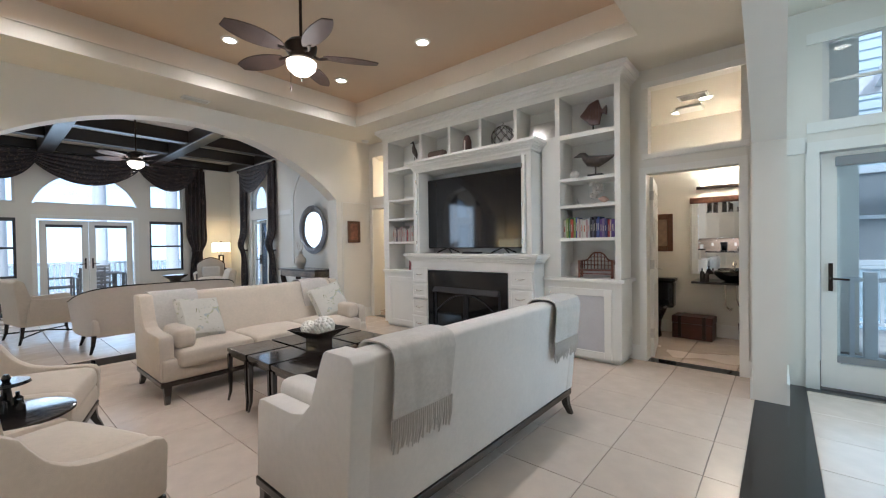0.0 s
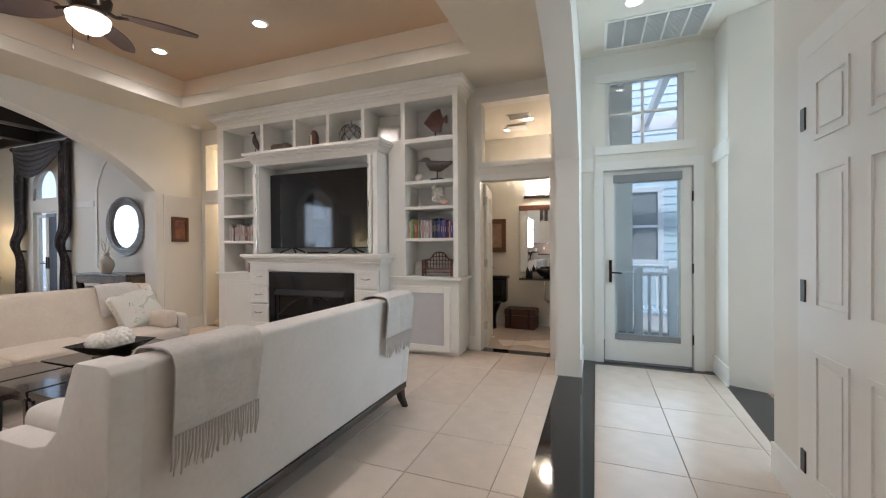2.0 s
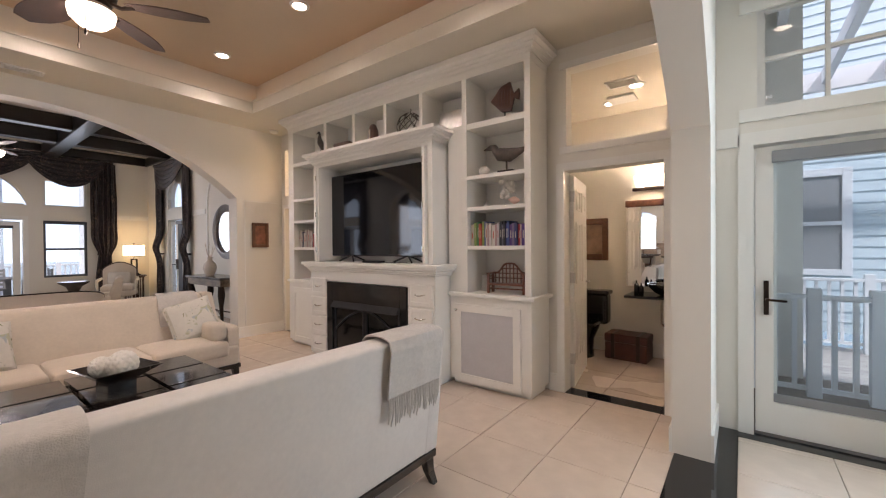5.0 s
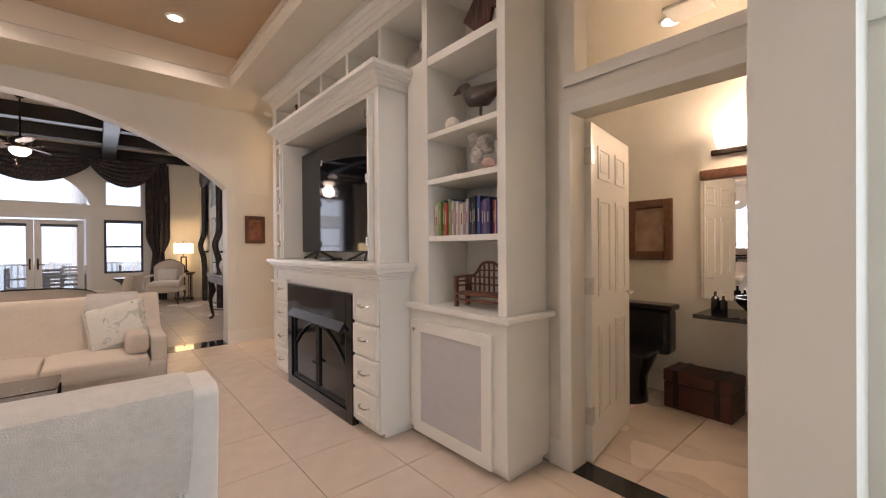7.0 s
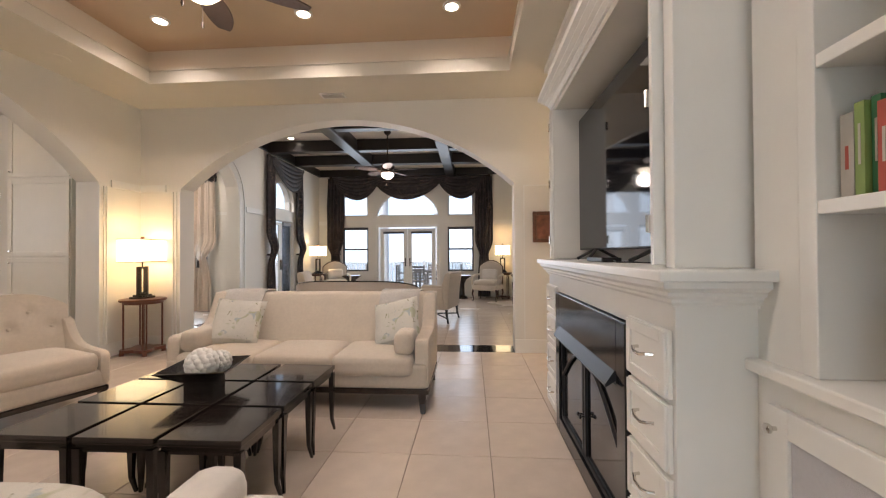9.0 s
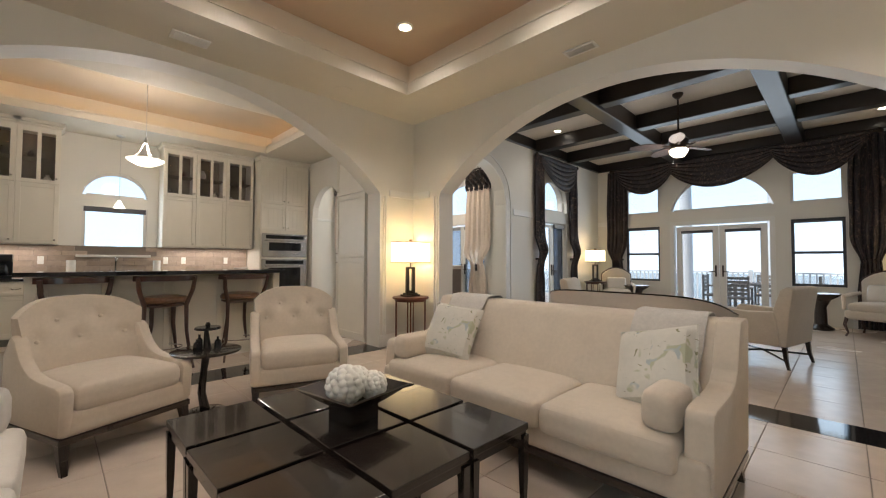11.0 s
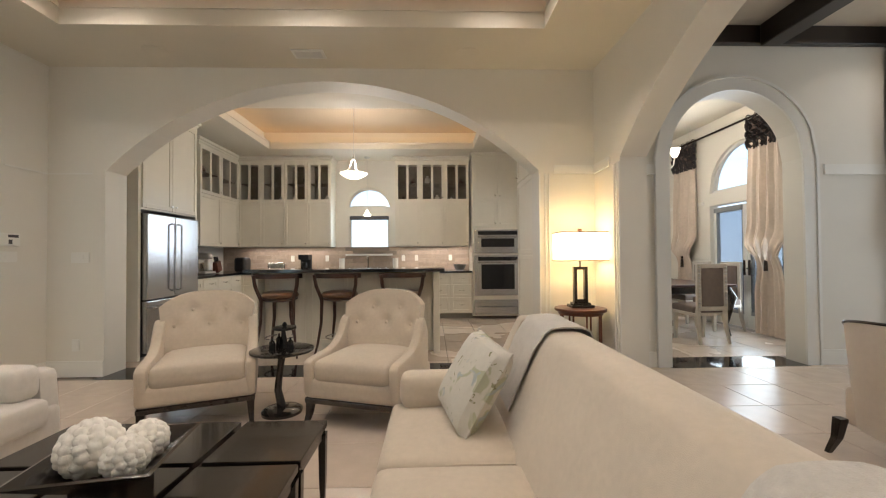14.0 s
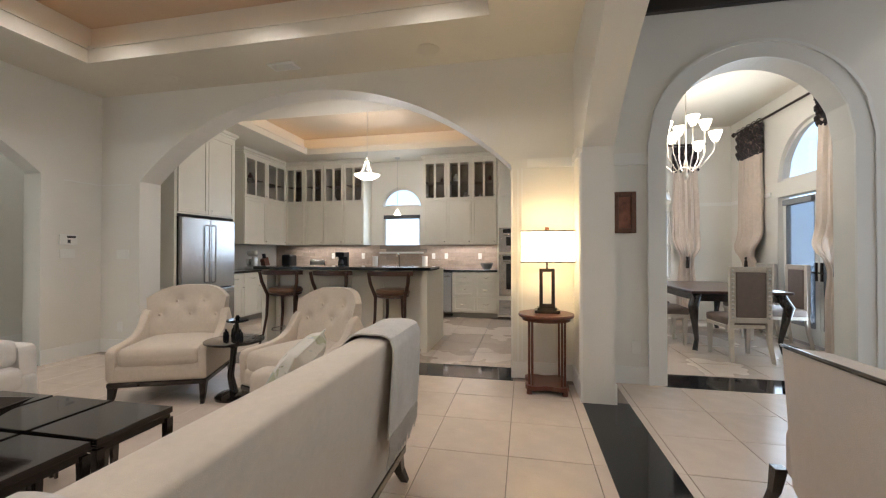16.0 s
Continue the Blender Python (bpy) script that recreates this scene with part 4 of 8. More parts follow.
part("frame", B(-0.05, 0.05, -0.008, 0.008, 0, 0.15, 0.004), CERAM, t)


# ---- kitchen ----
KCAB = mat("cream_kitchen_paint", (0.76, 0.72, 0.62), 0.35, var=0.03, scale=6)
# dark brown, far below the cream of KCAB, for cabinet backs and inner shelves
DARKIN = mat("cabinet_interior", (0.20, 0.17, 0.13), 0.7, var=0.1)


def front(name, parent, fw, fz0, fz1, m, knob=None, glass=False, bead=False, handle=False):
    """A cabinet front fw wide in local x, facing local -y."""
    bm = bmesh.new()
    st = 0.055 if fw > 0.25 else 0.035
    for q in ((0, st, fz0, fz1), (fw - st, fw, fz0, fz1), (st, fw - st, fz0, fz0 + st), (st, fw - st, fz1 - st, fz1)):
        box(bm, q[0], q[1], -0.022, 0, q[2], q[3], 0.003)
    if glass:
        box(bm, fw / 2 - 0.022, fw / 2 + 0.022, -0.021, 0, fz0 + st, fz1 - st, 0.003)
    else:
        box(bm, st - 0.004, fw - st + 0.004, -0.012, -0.002, fz0 + st - 0.004, fz1 - st + 0.004)
        if bead:
            for k in range(1, 4):
                u = st + (fw - 2 * st) * k / 4
                box(bm, u - 0.002, u + 0.002, -0.016, -0.011, fz0 + st, fz1 - st)
    d = part(name, bm, KCAB, parent, m=m)
    if glass:
        for a, b in ((st, fw / 2 - 0.022), (fw / 2 + 0.022, fw - st)):
            g = part("pane", B(a - 0.003, b + 0.003, -0.012, -0.009, fz0 + st - 0.003, fz1 - st + 0.003), GLASS, d)
            g.visible_shadow = False
    if knob is not None:
        part("knob", lathe(bmesh.new(), [(0.005, 0), (0.005, 0.012), (0.013, 0.018), (0.011, 0.028)], 10, pose(knob[0], -0.022, knob[1], 90)), CHROME, d, smooth=True)
    if handle:
        part("handle", pull(fw / 2, -0.02, (fz0 + fz1) / 2 + 0.01, 0.05), CHROME, d, smooth=True)
    return d


def upper(x0, fw, n, at, z0=1.39, label="cream wall cabinet with glazed upper doors"):
    """n wall cabinets of width fw, side by side, facing local -y; each a thing."""
    for i in range(n):
        c = thing("wall_cabinet", label, "cabinet", at @ pose(x0 + i * fw, 0, 0), "kitchen wall cabinets")
        bm = bmesh.new()
        box(bm, 0, fw, 0, 0.40, z0, 2.27)
        for q in ((0, 0.018, 0, 0.40, 2.27, 3.06), (fw - 0.018, fw, 0, 0.40, 2.27, 3.06), (0.018, fw - 0.018, 0, 0.40, 3.04, 3.06)):
            box(bm, *q)
        part("body", bm, KCAB, c)
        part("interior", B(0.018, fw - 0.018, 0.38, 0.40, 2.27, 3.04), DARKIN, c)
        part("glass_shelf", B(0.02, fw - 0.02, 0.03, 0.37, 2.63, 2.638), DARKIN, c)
        front("door", c, fw - 0.006, z0 + 0.01, 2.256, pose(0.003, -0.001, 0), knob=(fw - 0.045, z0 + 0.06))
        front("glazed_door", c, fw - 0.006, 2.262, 3.045, pose(0.003, -0.001, 0), knob=(fw - 0.045, 2.34), glass=True)
        part("cornice", ribs(bmesh.new(), 0, fw, 0, 3.06, ((0.04, 0.0), (0.03, 0.015), (0.04, 0.04)), 0.40), KCAB, c)
        # crockery behind the glass
        for k in range(2):
            j = thing("ornament_jar", "dark ornament behind cabinet glass", "ornament", at @ pose(x0 + i * fw + fw * (0.30 + 0.4 * k), 0.2, 2.271 + 0.368 * ((i + k) % 2)))
            r = random.uniform(0.035, 0.06)
            part("body", lathe(bmesh.new(), [(r * 0.5, 0), (r, r), (r * 0.9, 2 * r), (r * 0.4, 2.6 * r), (r * 0.5, 3 * r)], 14), random.choice((BURL, CERAM, DARKM, SILV)), j, smooth=True)


UY = -4.28
upper(1.605 - 1.805 + 0.0, 0.45, 4, pose(0, UY, 0, 0, 0, 180))
upper(2.855, 0.485, 3, pose(0, UY, 0, 0, 0, 180))
upper(0, 0.64, 2, pose(0.20, -2.98, 0, 0, 0, -90))


def base(x0, fw, at, kind, label="cream base cabinet with panelled fronts"):
    c = thing("base_cabinet", label, "cabinet", at @ pose(x0, 0, 0), "kitchen base cabinets")
    part("body", B(0, fw, 0, 0.60, 0.10, 0.87), KCAB, c)
    part("plinth", B(0, fw, 0.06, 0.60, 0, 0.10), mat("toe_kick", (0.35, 0.33, 0.28), 0.6) if "toe_kick" not in bpy.data.materials else bpy.data.materials["toe_kick"], c)
    if kind == "drawers":
        for a, b in ((0.12, 0.40), (0.41, 0.65), (0.66, 0.85)):
            front("drawer", c, fw - 0.012, a, b, pose(0.006, -0.001, 0), handle=True)
    else:
        front("drawer", c, fw - 0.012, 0.68, 0.85, pose(0.006, -0.001, 0), handle=True)
        front("door", c, fw - 0.012, 0.12, 0.67, pose(0.006, -0.001, 0), knob=(fw - 0.045, 0.62))
    return c


KB = pose(0, -4.03, 0, 0, 0, 180)
for i in range(6):
    base(-0.03 + i * 0.495, 0.49, KB, "doors")
base(3.49, 0.425, KB, "drawers")
base(3.915, 0.425, KB, "drawers")
for i in range(4):
    base(i * 0.43, 0.43, pose(0.03, -2.34, 0, 0, 0, -90), "doors")
dw = thing("dishwasher", "stainless steel dishwasher under the counter", "dishwasher", KB @ pose(2.945, 0, 0))
part("body", B(0, 0.54, 0, 0.58, 0.1, 0.865), BLACKM, dw)
part("door", B(0.005, 0.535, -0.02, 0.0, 0.1, 0.86, 0.004), STEEL, dw)
part("handle", tube(bmesh.new(), [(0.05, -0.02, 0.78), (0.05, -0.05, 0.78), (0.49, -0.05, 0.78), (0.49, -0.02, 0.78)], 0.009, 8), STEEL, dw, smooth=True)
ct = thing("worktop", "polished black granite kitchen worktop", "worktop")
part("slab", B(-4.34, 0.70, -4.68, -4.0, 0.871, 0.91, 0.004), GRANITE, ct)
part("slab", B(0.0, 0.70, -4.0, -2.33, 0.871, 0.91, 0.004), GRANITE, ct)
# tower with ovens
ov = thing("oven_tower", "tall cream cabinet with built-in ovens", "cabinet", pose(-4.345, -3.98, 0, 0, 0, 180))
part("body", B(0, 0.95, 0.0, 0.69, 0.05, 3.06), KCAB, ov)
part("cornice", ribs(bmesh.new(), 0, 0.95, 0, 3.06, ((0.04, 0.0), (0.03, 0.015), (0.04, 0.04)), 0.69), KCAB, ov)
for k in (0, 1):
    front("door", ov, 0.46, 2.27, 3.03, pose(0.01 + 0.47 * k, -0.001, 0), knob=(0.42 - 0.38 * k, 2.33), bead=True)
    front("door", ov, 0.46, 1.75, 2.23, pose(0.01 + 0.47 * k, -0.001, 0), knob=(0.42 - 0.38 * k, 1.81), bead=True)
OVG = mat("oven_glass", (0.012, 0.012, 0.014), 0.07)
for nm, z0, z1, lab in (("microwave", 1.24, 1.69, "built-in stainless steel microwave"), ("wall_oven", 0.44, 1.20, "built-in stainless steel wall oven"), ("warming_drawer", 0.08, 0.36, "stainless steel warming drawer")):
    t = thing(nm, lab, "oven", pose(-4.345, -3.98, 0, 0, 0, 180))
    part("front", B(0.03, 0.92, -0.03, -0.002, z0, z1, 0.005), STEEL, t)
    if nm != "warming_drawer":
        part("window", B(0.16, 0.79, -0.034, -0.029, z0 + 0.12, z1 - 0.17), OVG, t, "dark oven glass")
        part("display", B(0.10, 0.85, -0.033, -0.029, z1 - 0.10, z1 - 0.03), OVG, t)
    part("handle", tube(bmesh.new(), [(0.10, -0.03, z1 - 0.135), (0.10, -0.065, z1 - 0.135), (0.85, -0.065, z1 - 0.135), (0.85, -0.03, z1 - 0.135)], 0.010, 8), STEEL, t, smooth=True)
# tall pantry beside the arch
pn = thing("pantry_cabinet", "tall cream pantry cabinet with panelled doors", "cabinet", pose(-4.76, -1.02, 0, 0, 0, 90))
part("body", B(-0.82, 0.0, 0.0, 0.55, 0.0, 2.95), KCAB, pn)
front("door", pn, 0.80, 0.06, 1.20, pose(-0.81, -0.001, 0), knob=(0.05, 1.14))
front("door", pn, 0.80, 1.22, 2.15, pose(-0.81, -0.001, 0), knob=(0.05, 1.28))
front("door", pn, 0.80, 2.18, 2.90, pose(-0.81, -0.001, 0), knob=(0.05, 2.24))
# refrigerator, in its cabinet, facing -x
FA = pose(-0.18, -1.24, 0, 0, 0, -90)
fr = thing("refrigerator", "stainless steel French-door refrigerator with bottom freezer", "refrigerator", FA)
part("body", B(0.0, 1.03, 0.04, 0.70, 0.03, 1.74), BLACKM, fr)
for a, b, hx in ((0.004, 0.512, 0.45), (0.518, 1.026, 0.575)):
    d = part("door", B(a, b, -0.03, 0.038, 0.70, 1.735, 0.012), STEEL, fr)
    part("handle", tube(bmesh.new(), [(hx, -0.03, 0.78), (hx, -0.075, 0.80), (hx, -0.075, 1.62), (hx, -0.03, 1.64)], 0.012, 8), STEEL, d, smooth=True)
d = part("freezer_drawer", B(0.004, 1.026, -0.03, 0.038, 0.07, 0.685, 0.012), STEEL, fr)
part("handle", tube(bmesh.new(), [(0.10, -0.03, 0.60), (0.12, -0.075, 0.60), (0.91, -0.075, 0.60), (0.93, -0.03, 0.60)], 0.012, 8), STEEL, d, smooth=True)
fc = thing("refrigerator_cabinet", "tall cream cabinet over the refrigerator", "cabinet", FA)
bm = bmesh.new()
box(bm, -0.06, -0.02, 0.03, 0.80, 0, 3.06)
box(bm, 1.05, 1.09, 0.03, 0.80, 0, 3.06)
box(bm, -0.02, 1.05, 0.03, 0.80, 1.78, 3.06)
part("body", bm, KCAB, fc)
for k in (0, 1):
    front("door", fc, 0.53, 1.80, 3.03, pose(-0.015 + 0.535 * k, 0.029, 0), knob=(0.49 - 0.45 * k, 1.86))
part("cornice", ribs(bmesh.new(), -0.06, 1.09, 0.03, 3.06, ((0.04, 0.0), (0.03, 0.015), (0.04, 0.04)), 0.8), KCAB, fc)
# splashback of long stone tiles
SPL = mat("stone_splash_tile", (0.36, 0.28, 0.215), 0.4, var=0.25, scale=18, island=0.5)
sp = tagged(new("splashback", mesh_of("splashback", B(-4.34, 0.68, -4.68, -4.674, 0.91, 1.39), GROUT)), "long brown stone tiles behind the worktop", "splashback", kind="structure")
vs, fs = [], []


def slab(x0, x1, z0, z1, y0, y1):
    k, e = len(vs), 0.002
    vs.extend([(x0, y0, z0), (x1, y0, z0), (x1, y0, z1), (x0, y0, z1), (x0 + e, y1, z0 + e), (x1 - e, y1, z0 + e), (x1 - e, y1, z1 - e), (x0 + e, y1, z1 - e)])
    fs.append((k + 4, k + 5, k + 6, k + 7))
    fs.extend((k + i, k + (i + 1) % 4, k + 4 + (i + 1) % 4, k + 4 + i) for i in range(4))


for r in range(6):
    z0 = 0.912 + r * 0.08
    x = -4.34 - (r % 2) * 0.15
    while x < 0.68:
        a, b = max(x, -4.338), min(x + 0.297, 0.678)
        if b - a > 0.02 and not (z0 + 0.03 > 1.2 and -2.75 < (a + b) / 2 < -1.8):
            slab(a, b, z0, z0 + 0.077, -4.674, -4.668)
        x += 0.30
me = bpy.data.meshes.new("splash_tiles")
me.from_pydata(vs, [], fs)
me.materials.append(SPL)
o = new("splash_tiles", me)
o.parent = sp
tagged(o, kind="stuff")
# island with raised bar
isl = thing("kitchen_island", "cream island with a raised black granite bar", "kitchen island")
part("body", B(-3.58, -1.45, -1.95, -1.55, 0.0, 1.01), KCAB, isl)
part("end_panel", B(-3.66, -3.58, -2.35, -1.36, 0.0, 1.01, 0.004), KCAB, isl)
part("end_panel", B(-1.45, -1.37, -2.35, -1.36, 0.0, 1.01, 0.004), KCAB, isl)
part("lower_body", B(-3.58, -1.45, -2.60, -1.95, 0.0, 0.87), KCAB, isl)
part("lower_top", B(-3.60, -1.42, -2.64, -1.95, 0.871, 0.905, 0.004), GRANITE, isl)
for i in range(4):
    front("panel", isl, 0.50, 0.10, 0.97, pose(-1.47 - 0.53 * i, -1.549, 0, 0, 0, 180))
bm = bmesh.new()
n = 24
pts = [(-1.30 - 2.42 * i / n, -1.28 + 0.06 * math.sin(math.pi * i / n)) for i in range(n + 1)]
prism(bm, [(-1.30, -1.80)] + pts + [(-3.72, -1.80)], 1.011, 1.05, "z")
part("bar_top", bm, GRANITE, isl, "polished black granite bar")

LEATHER = mat("bronze_leather", (0.17, 0.09, 0.05), 0.32, var=0.25, scale=20, bump=0.1)
WALNUT = mat("dark_walnut", (0.055, 0.022, 0.014), 0.28, var=0.35, scale=14, coat=0.3)


def stool(at):
    s = thing("bar_stool", "dark walnut bar stool with a bronze leather seat", "bar stool", at, "bar stools")
    part("seat", lathe(bmesh.new(), [(0.19, 0.70), (0.215, 0.715), (0.22, 0.74), (0.20, 0.77), (0.12, 0.785), (0.0, 0.787)], 26), LEATHER, s, "bronze leather seat", smooth=True)
    part("seat_ring", lathe(bmesh.new(), [(0.17, 0.665), (0.205, 0.68), (0.205, 0.70), (0.17, 0.701)], 26), WALNUT, s, smooth=True)
    for sx in (-1, 1):
        part("front_leg", tube(bmesh.new(), [(sx * 0.10, 0.11, 0.68), (sx * 0.10, 0.12, 0.45), (sx * 0.13, 0.14, 0.2), (sx * 0.16, 0.18, 0.0)], [0.022, 0.020, 0.016, 0.012], 8), WALNUT, s, smooth=True)
        part("back_leg", tube(bmesh.new(), [(sx * 0.25, -0.20, 0.985), (sx * 0.235, -0.17, 0.85), (sx * 0.185, -0.12, 0.68), (sx * 0.19, -0.13, 0.4), (sx * 0.22, -0.17, 0.15), (sx * 0.25, -0.22, 0.0)], [0.020, 0.022, 0.022, 0.018, 0.015, 0.011], 8), WALNUT, s, smooth=True)
    bm = bmesh.new()
    for i in range(14):
        a0, a1 = math.radians(-70 + 140 * i / 14), math.radians(-70 + 140 * (i + 1) / 14)
        R = 0.275
        q = lambda a, r, z: (r * math.sin(a) * 1.05, -0.02 - r * math.cos(a) * 0.78, z)
        vsb = [bm.verts.new(q(a, r, z)) for a in (a0, a1) for r in (R - 0.018, R + 0.014) for z in (0.945, 1.0)]
        for f in ((0, 1, 3, 2), (4, 6, 7, 5), (0, 4, 5, 1), (2, 3, 7, 6), (0, 2, 6, 4), (1, 5, 7, 3)):
            bm.faces.new([vsb[k] for k in f])
    bmesh.ops.remove_doubles(bm, verts=bm.verts[:], dist=1e-5)
    part("back_rail", bm, WALNUT, s, smooth=True)
    part("foot_ring", tube(bmesh.new(), [(0.17 * math.cos(a * math.pi / 12), 0.17 * math.sin(a * math.pi / 12), 0.22) for a in range(25)], 0.008, 6), STEEL, s, smooth=True)
    return s


S1 = stool(pose(-1.70, -1.40, 0, 0, 0, 180 + 6))
copy_thing(S1, pose(-2.43, -1.40, 0, 0, 0, 180 - 3))
copy_thing(S1, pose(-3.20, -1.40, 0, 0, 0, 180 + 4))

# things on the worktop
t = thing("coffee_maker", "black drip coffee maker on the worktop", "coffee maker", pose(-1.05, -4.42, 0.911, 0, 0, 180))
bm = box(bmesh.new(), -0.10, 0.10, -0.12, 0.12, 0, 0.03, 0.006)
box(bm, -0.10, 0.10, 0.02, 0.12, 0.03, 0.30, 0.006)
box(bm, -0.10, 0.10, -0.12, 0.12, 0.23, 0.33, 0.008)
part("body", bm, BLACKM, t)
part("carafe", lathe(bmesh.new(), [(0.06, 0.032), (0.072, 0.06), (0.07, 0.13), (0.05, 0.18)], 16, pose(0, -0.045, 0)), OVG, t, smooth=True)
t = thing("toaster", "chrome two-slot toaster on the worktop", "toaster", pose(-0.50, -4.42, 0.911))
part("body", soft(bmesh.new(), 0.34, 0.17, 0.17, 0.05, m=pose(0, 0, 0.095)), CHROME, t, smooth=True)
part("lever", B(0.17, 0.19, -0.015, 0.015, 0.09, 0.11, 0.003), BLACKM, t)
t = thing("espresso_machine", "black capsule coffee machine on the worktop", "coffee maker", pose(0.12, -4.30, 0.911))
part("body", soft(bmesh.new(), 0.22, 0.28, 0.28, 0.05, m=pose(0, 0, 0.142)), BLACKM, t, smooth=True)
t = thing("stand_mixer", "silver stand mixer on the worktop", "mixer", pose(0.36, -3.45, 0.911, 0, 0, 60))
part("foot", soft(bmesh.new(), 0.20, 0.32, 0.05, 0.02, m=pose(0, 0, 0.026)), SILV, t, smooth=True)
part("column", soft(bmesh.new(), 0.11, 0.10, 0.22, 0.03, m=pose(0, 0.10, 0.15)), SILV, t, smooth=True)
part("head", soft(bmesh.new(), 0.13, 0.34, 0.13, 0.06, m=pose(0, 0, 0.31)), SILV, t, smooth=True)
part("bowl", lathe(bmesh.new(), [(0.05, 0.05), (0.09, 0.09), (0.10, 0.20)], 18, pose(0, -0.07, 0)), CHROME, t, smooth=True)
t = thing("knife_block", "wooden knife block with dark handles", "knife block", pose(0.35, -3.85, 0.911, -20))
part("block", B(-0.05, 0.05, -0.07, 0.07, 0.03, 0.22, 0.006), CARVED, t)
for i in range(5):
    part("knife_handle", B(-0.035 + i * 0.016, -0.025 + i * 0.016, -0.03, -0.01, 0.221, 0.31, 0.003), BLACKM, t)
t = thing("glass_bowl", "grey glass bowl on the worktop", "bowl", pose(-4.12, -4.30, 0.911))
part("bowl", lathe(bmesh.new(), [(0.06, 0), (0.10, 0.04), (0.13, 0.12), (0.125, 0.12), (0.095, 0.045), (0.05, 0.01)], 20), SILV, t, smooth=True)
t = thing("kitchen_tap", "chrome arched kitchen tap over the sink", "tap", pose(-2.28, -4.52, 0.911))
part("spout", tube(bmesh.new(), [(0, 0, 0), (0, 0, 0.22), (0, 0.04, 0.29), (0, 0.11, 0.29), (0, 0.14, 0.23)], 0.012, 8), CHROME, t, smooth=True)
part("lever", tube(bmesh.new(), [(0.02, 0, 0.06), (0.08, 0, 0.10)], 0.007, 6), CHROME, t, smooth=True)
for x in (-1.75, -2.83):
    t = thing("paper_roll", "white paper towel roll on the worktop", "paper towel", pose(x, -4.52, 0.911))
    part("roll", lathe(bmesh.new(), [(0.055, 0.004), (0.055, 0.25)], 20), CORAL, t, smooth=True)
    part("stand", lathe(bmesh.new(), [(0.07, 0), (0.07, 0.006)], 18), STEEL, t)
for x in (-0.72, -1.42, -2.98, -3.25, -3.95):
    t = thing("wall_socket", "white wall socket plate on the splashback", "socket", pose(x, -4.668, 1.16, 0, 0, 180))
    part("plate", B(-0.035, 0.035, -0.006, 0, -0.06, 0.06, 0.002), WHITE, t)
    part("insert", B(-0.017, 0.017, -0.008, -0.005, -0.035, 0.035, 0.001), WHITE, t)


def pendant(x, y, zb, zc, r, label):
    t = thing("pendant_lamp", label, "pendant lamp", pose(x, y, 0))
    b = lathe(bmesh.new(), [(0.01, zb - 0.08), (r * 0.45, zb - 0.065), (r * 0.8, zb - 0.03), (r, zb), (r * 1.02, zb + 0.008), (r * 0.95, zb + 0.008), (r * 0.7, zb - 0.01), (0.02, zb - 0.03)], 28)
    part("glass_bowl", b, BOWLLIT, t, "glowing frosted glass bowl", smooth=True)
    for k in range(3):
        a = 2 * math.pi * k / 3
        part("arm", tube(bmesh.new(), [(r * 0.8 * math.cos(a), r * 0.8 * math.sin(a), zb), (r * 0.35 * math.cos(a), r * 0.35 * math.sin(a), zb + r * 0.5), (0.015 * math.cos(a), 0.015 * math.sin(a), zb + r * 1.2)], 0.007, 6), SILV, t, smooth=True)
    part("stem", tube(bmesh.new(), [(0, 0, zb + r * 1.2), (0, 0, zc)], 0.005, 6), SILV, t)
    part("collar", lathe(bmesh.new(), [(0.02, zb + r * 1.12), (0.024, zb + r * 1.25), (0.012, zb + r * 1.45)], 12), SILV, t, smooth=True)
    part("canopy", lathe(bmesh.new(), [(0.03, zc - 0.03), (0.06, zc - 0.012), (0.06, zc - 0.001)], 16), SILV, t, smooth=True)


pendant(-2.38, -2.55, 2.46, 3.52, 0.20, "frosted glass bowl pendant on a nickel stem")


def small_pendant(x, y, z, zc):
    t = thing("small_pendant_lamp", "small white glass pendant on a thin stem", "pendant lamp", pose(x, y, 0))
    part("shade", lathe(bmesh.new(), [(0.075, z - 0.06), (0.06, z - 0.03), (0.03, z + 0.03), (0.015, z + 0.06)], 16), BOWLLIT, t, smooth=True)
    part("stem", tube(bmesh.new(), [(0, 0, z + 0.05), (0, 0, zc)], 0.004, 6), SILV, t)
    part("canopy", lathe(bmesh.new(), [(0.03, zc - 0.03), (0.06, zc - 0.012), (0.06, zc - 0.001)], 16), SILV, t, smooth=True)


small_pendant(-2.29, -4.36, 2.06, 3.17)


# ---- windows ----
FRAME = mat("window_frame_paint", (0.72, 0.70, 0.66), 0.4, var=0.03)
BLINDG = mat("grey_blind_rail", (0.26, 0.27, 0.28), 0.5, var=0.05)
DARKF = mat("dark_window_screen", (0.06, 0.06, 0.065), 0.5, var=0.1)


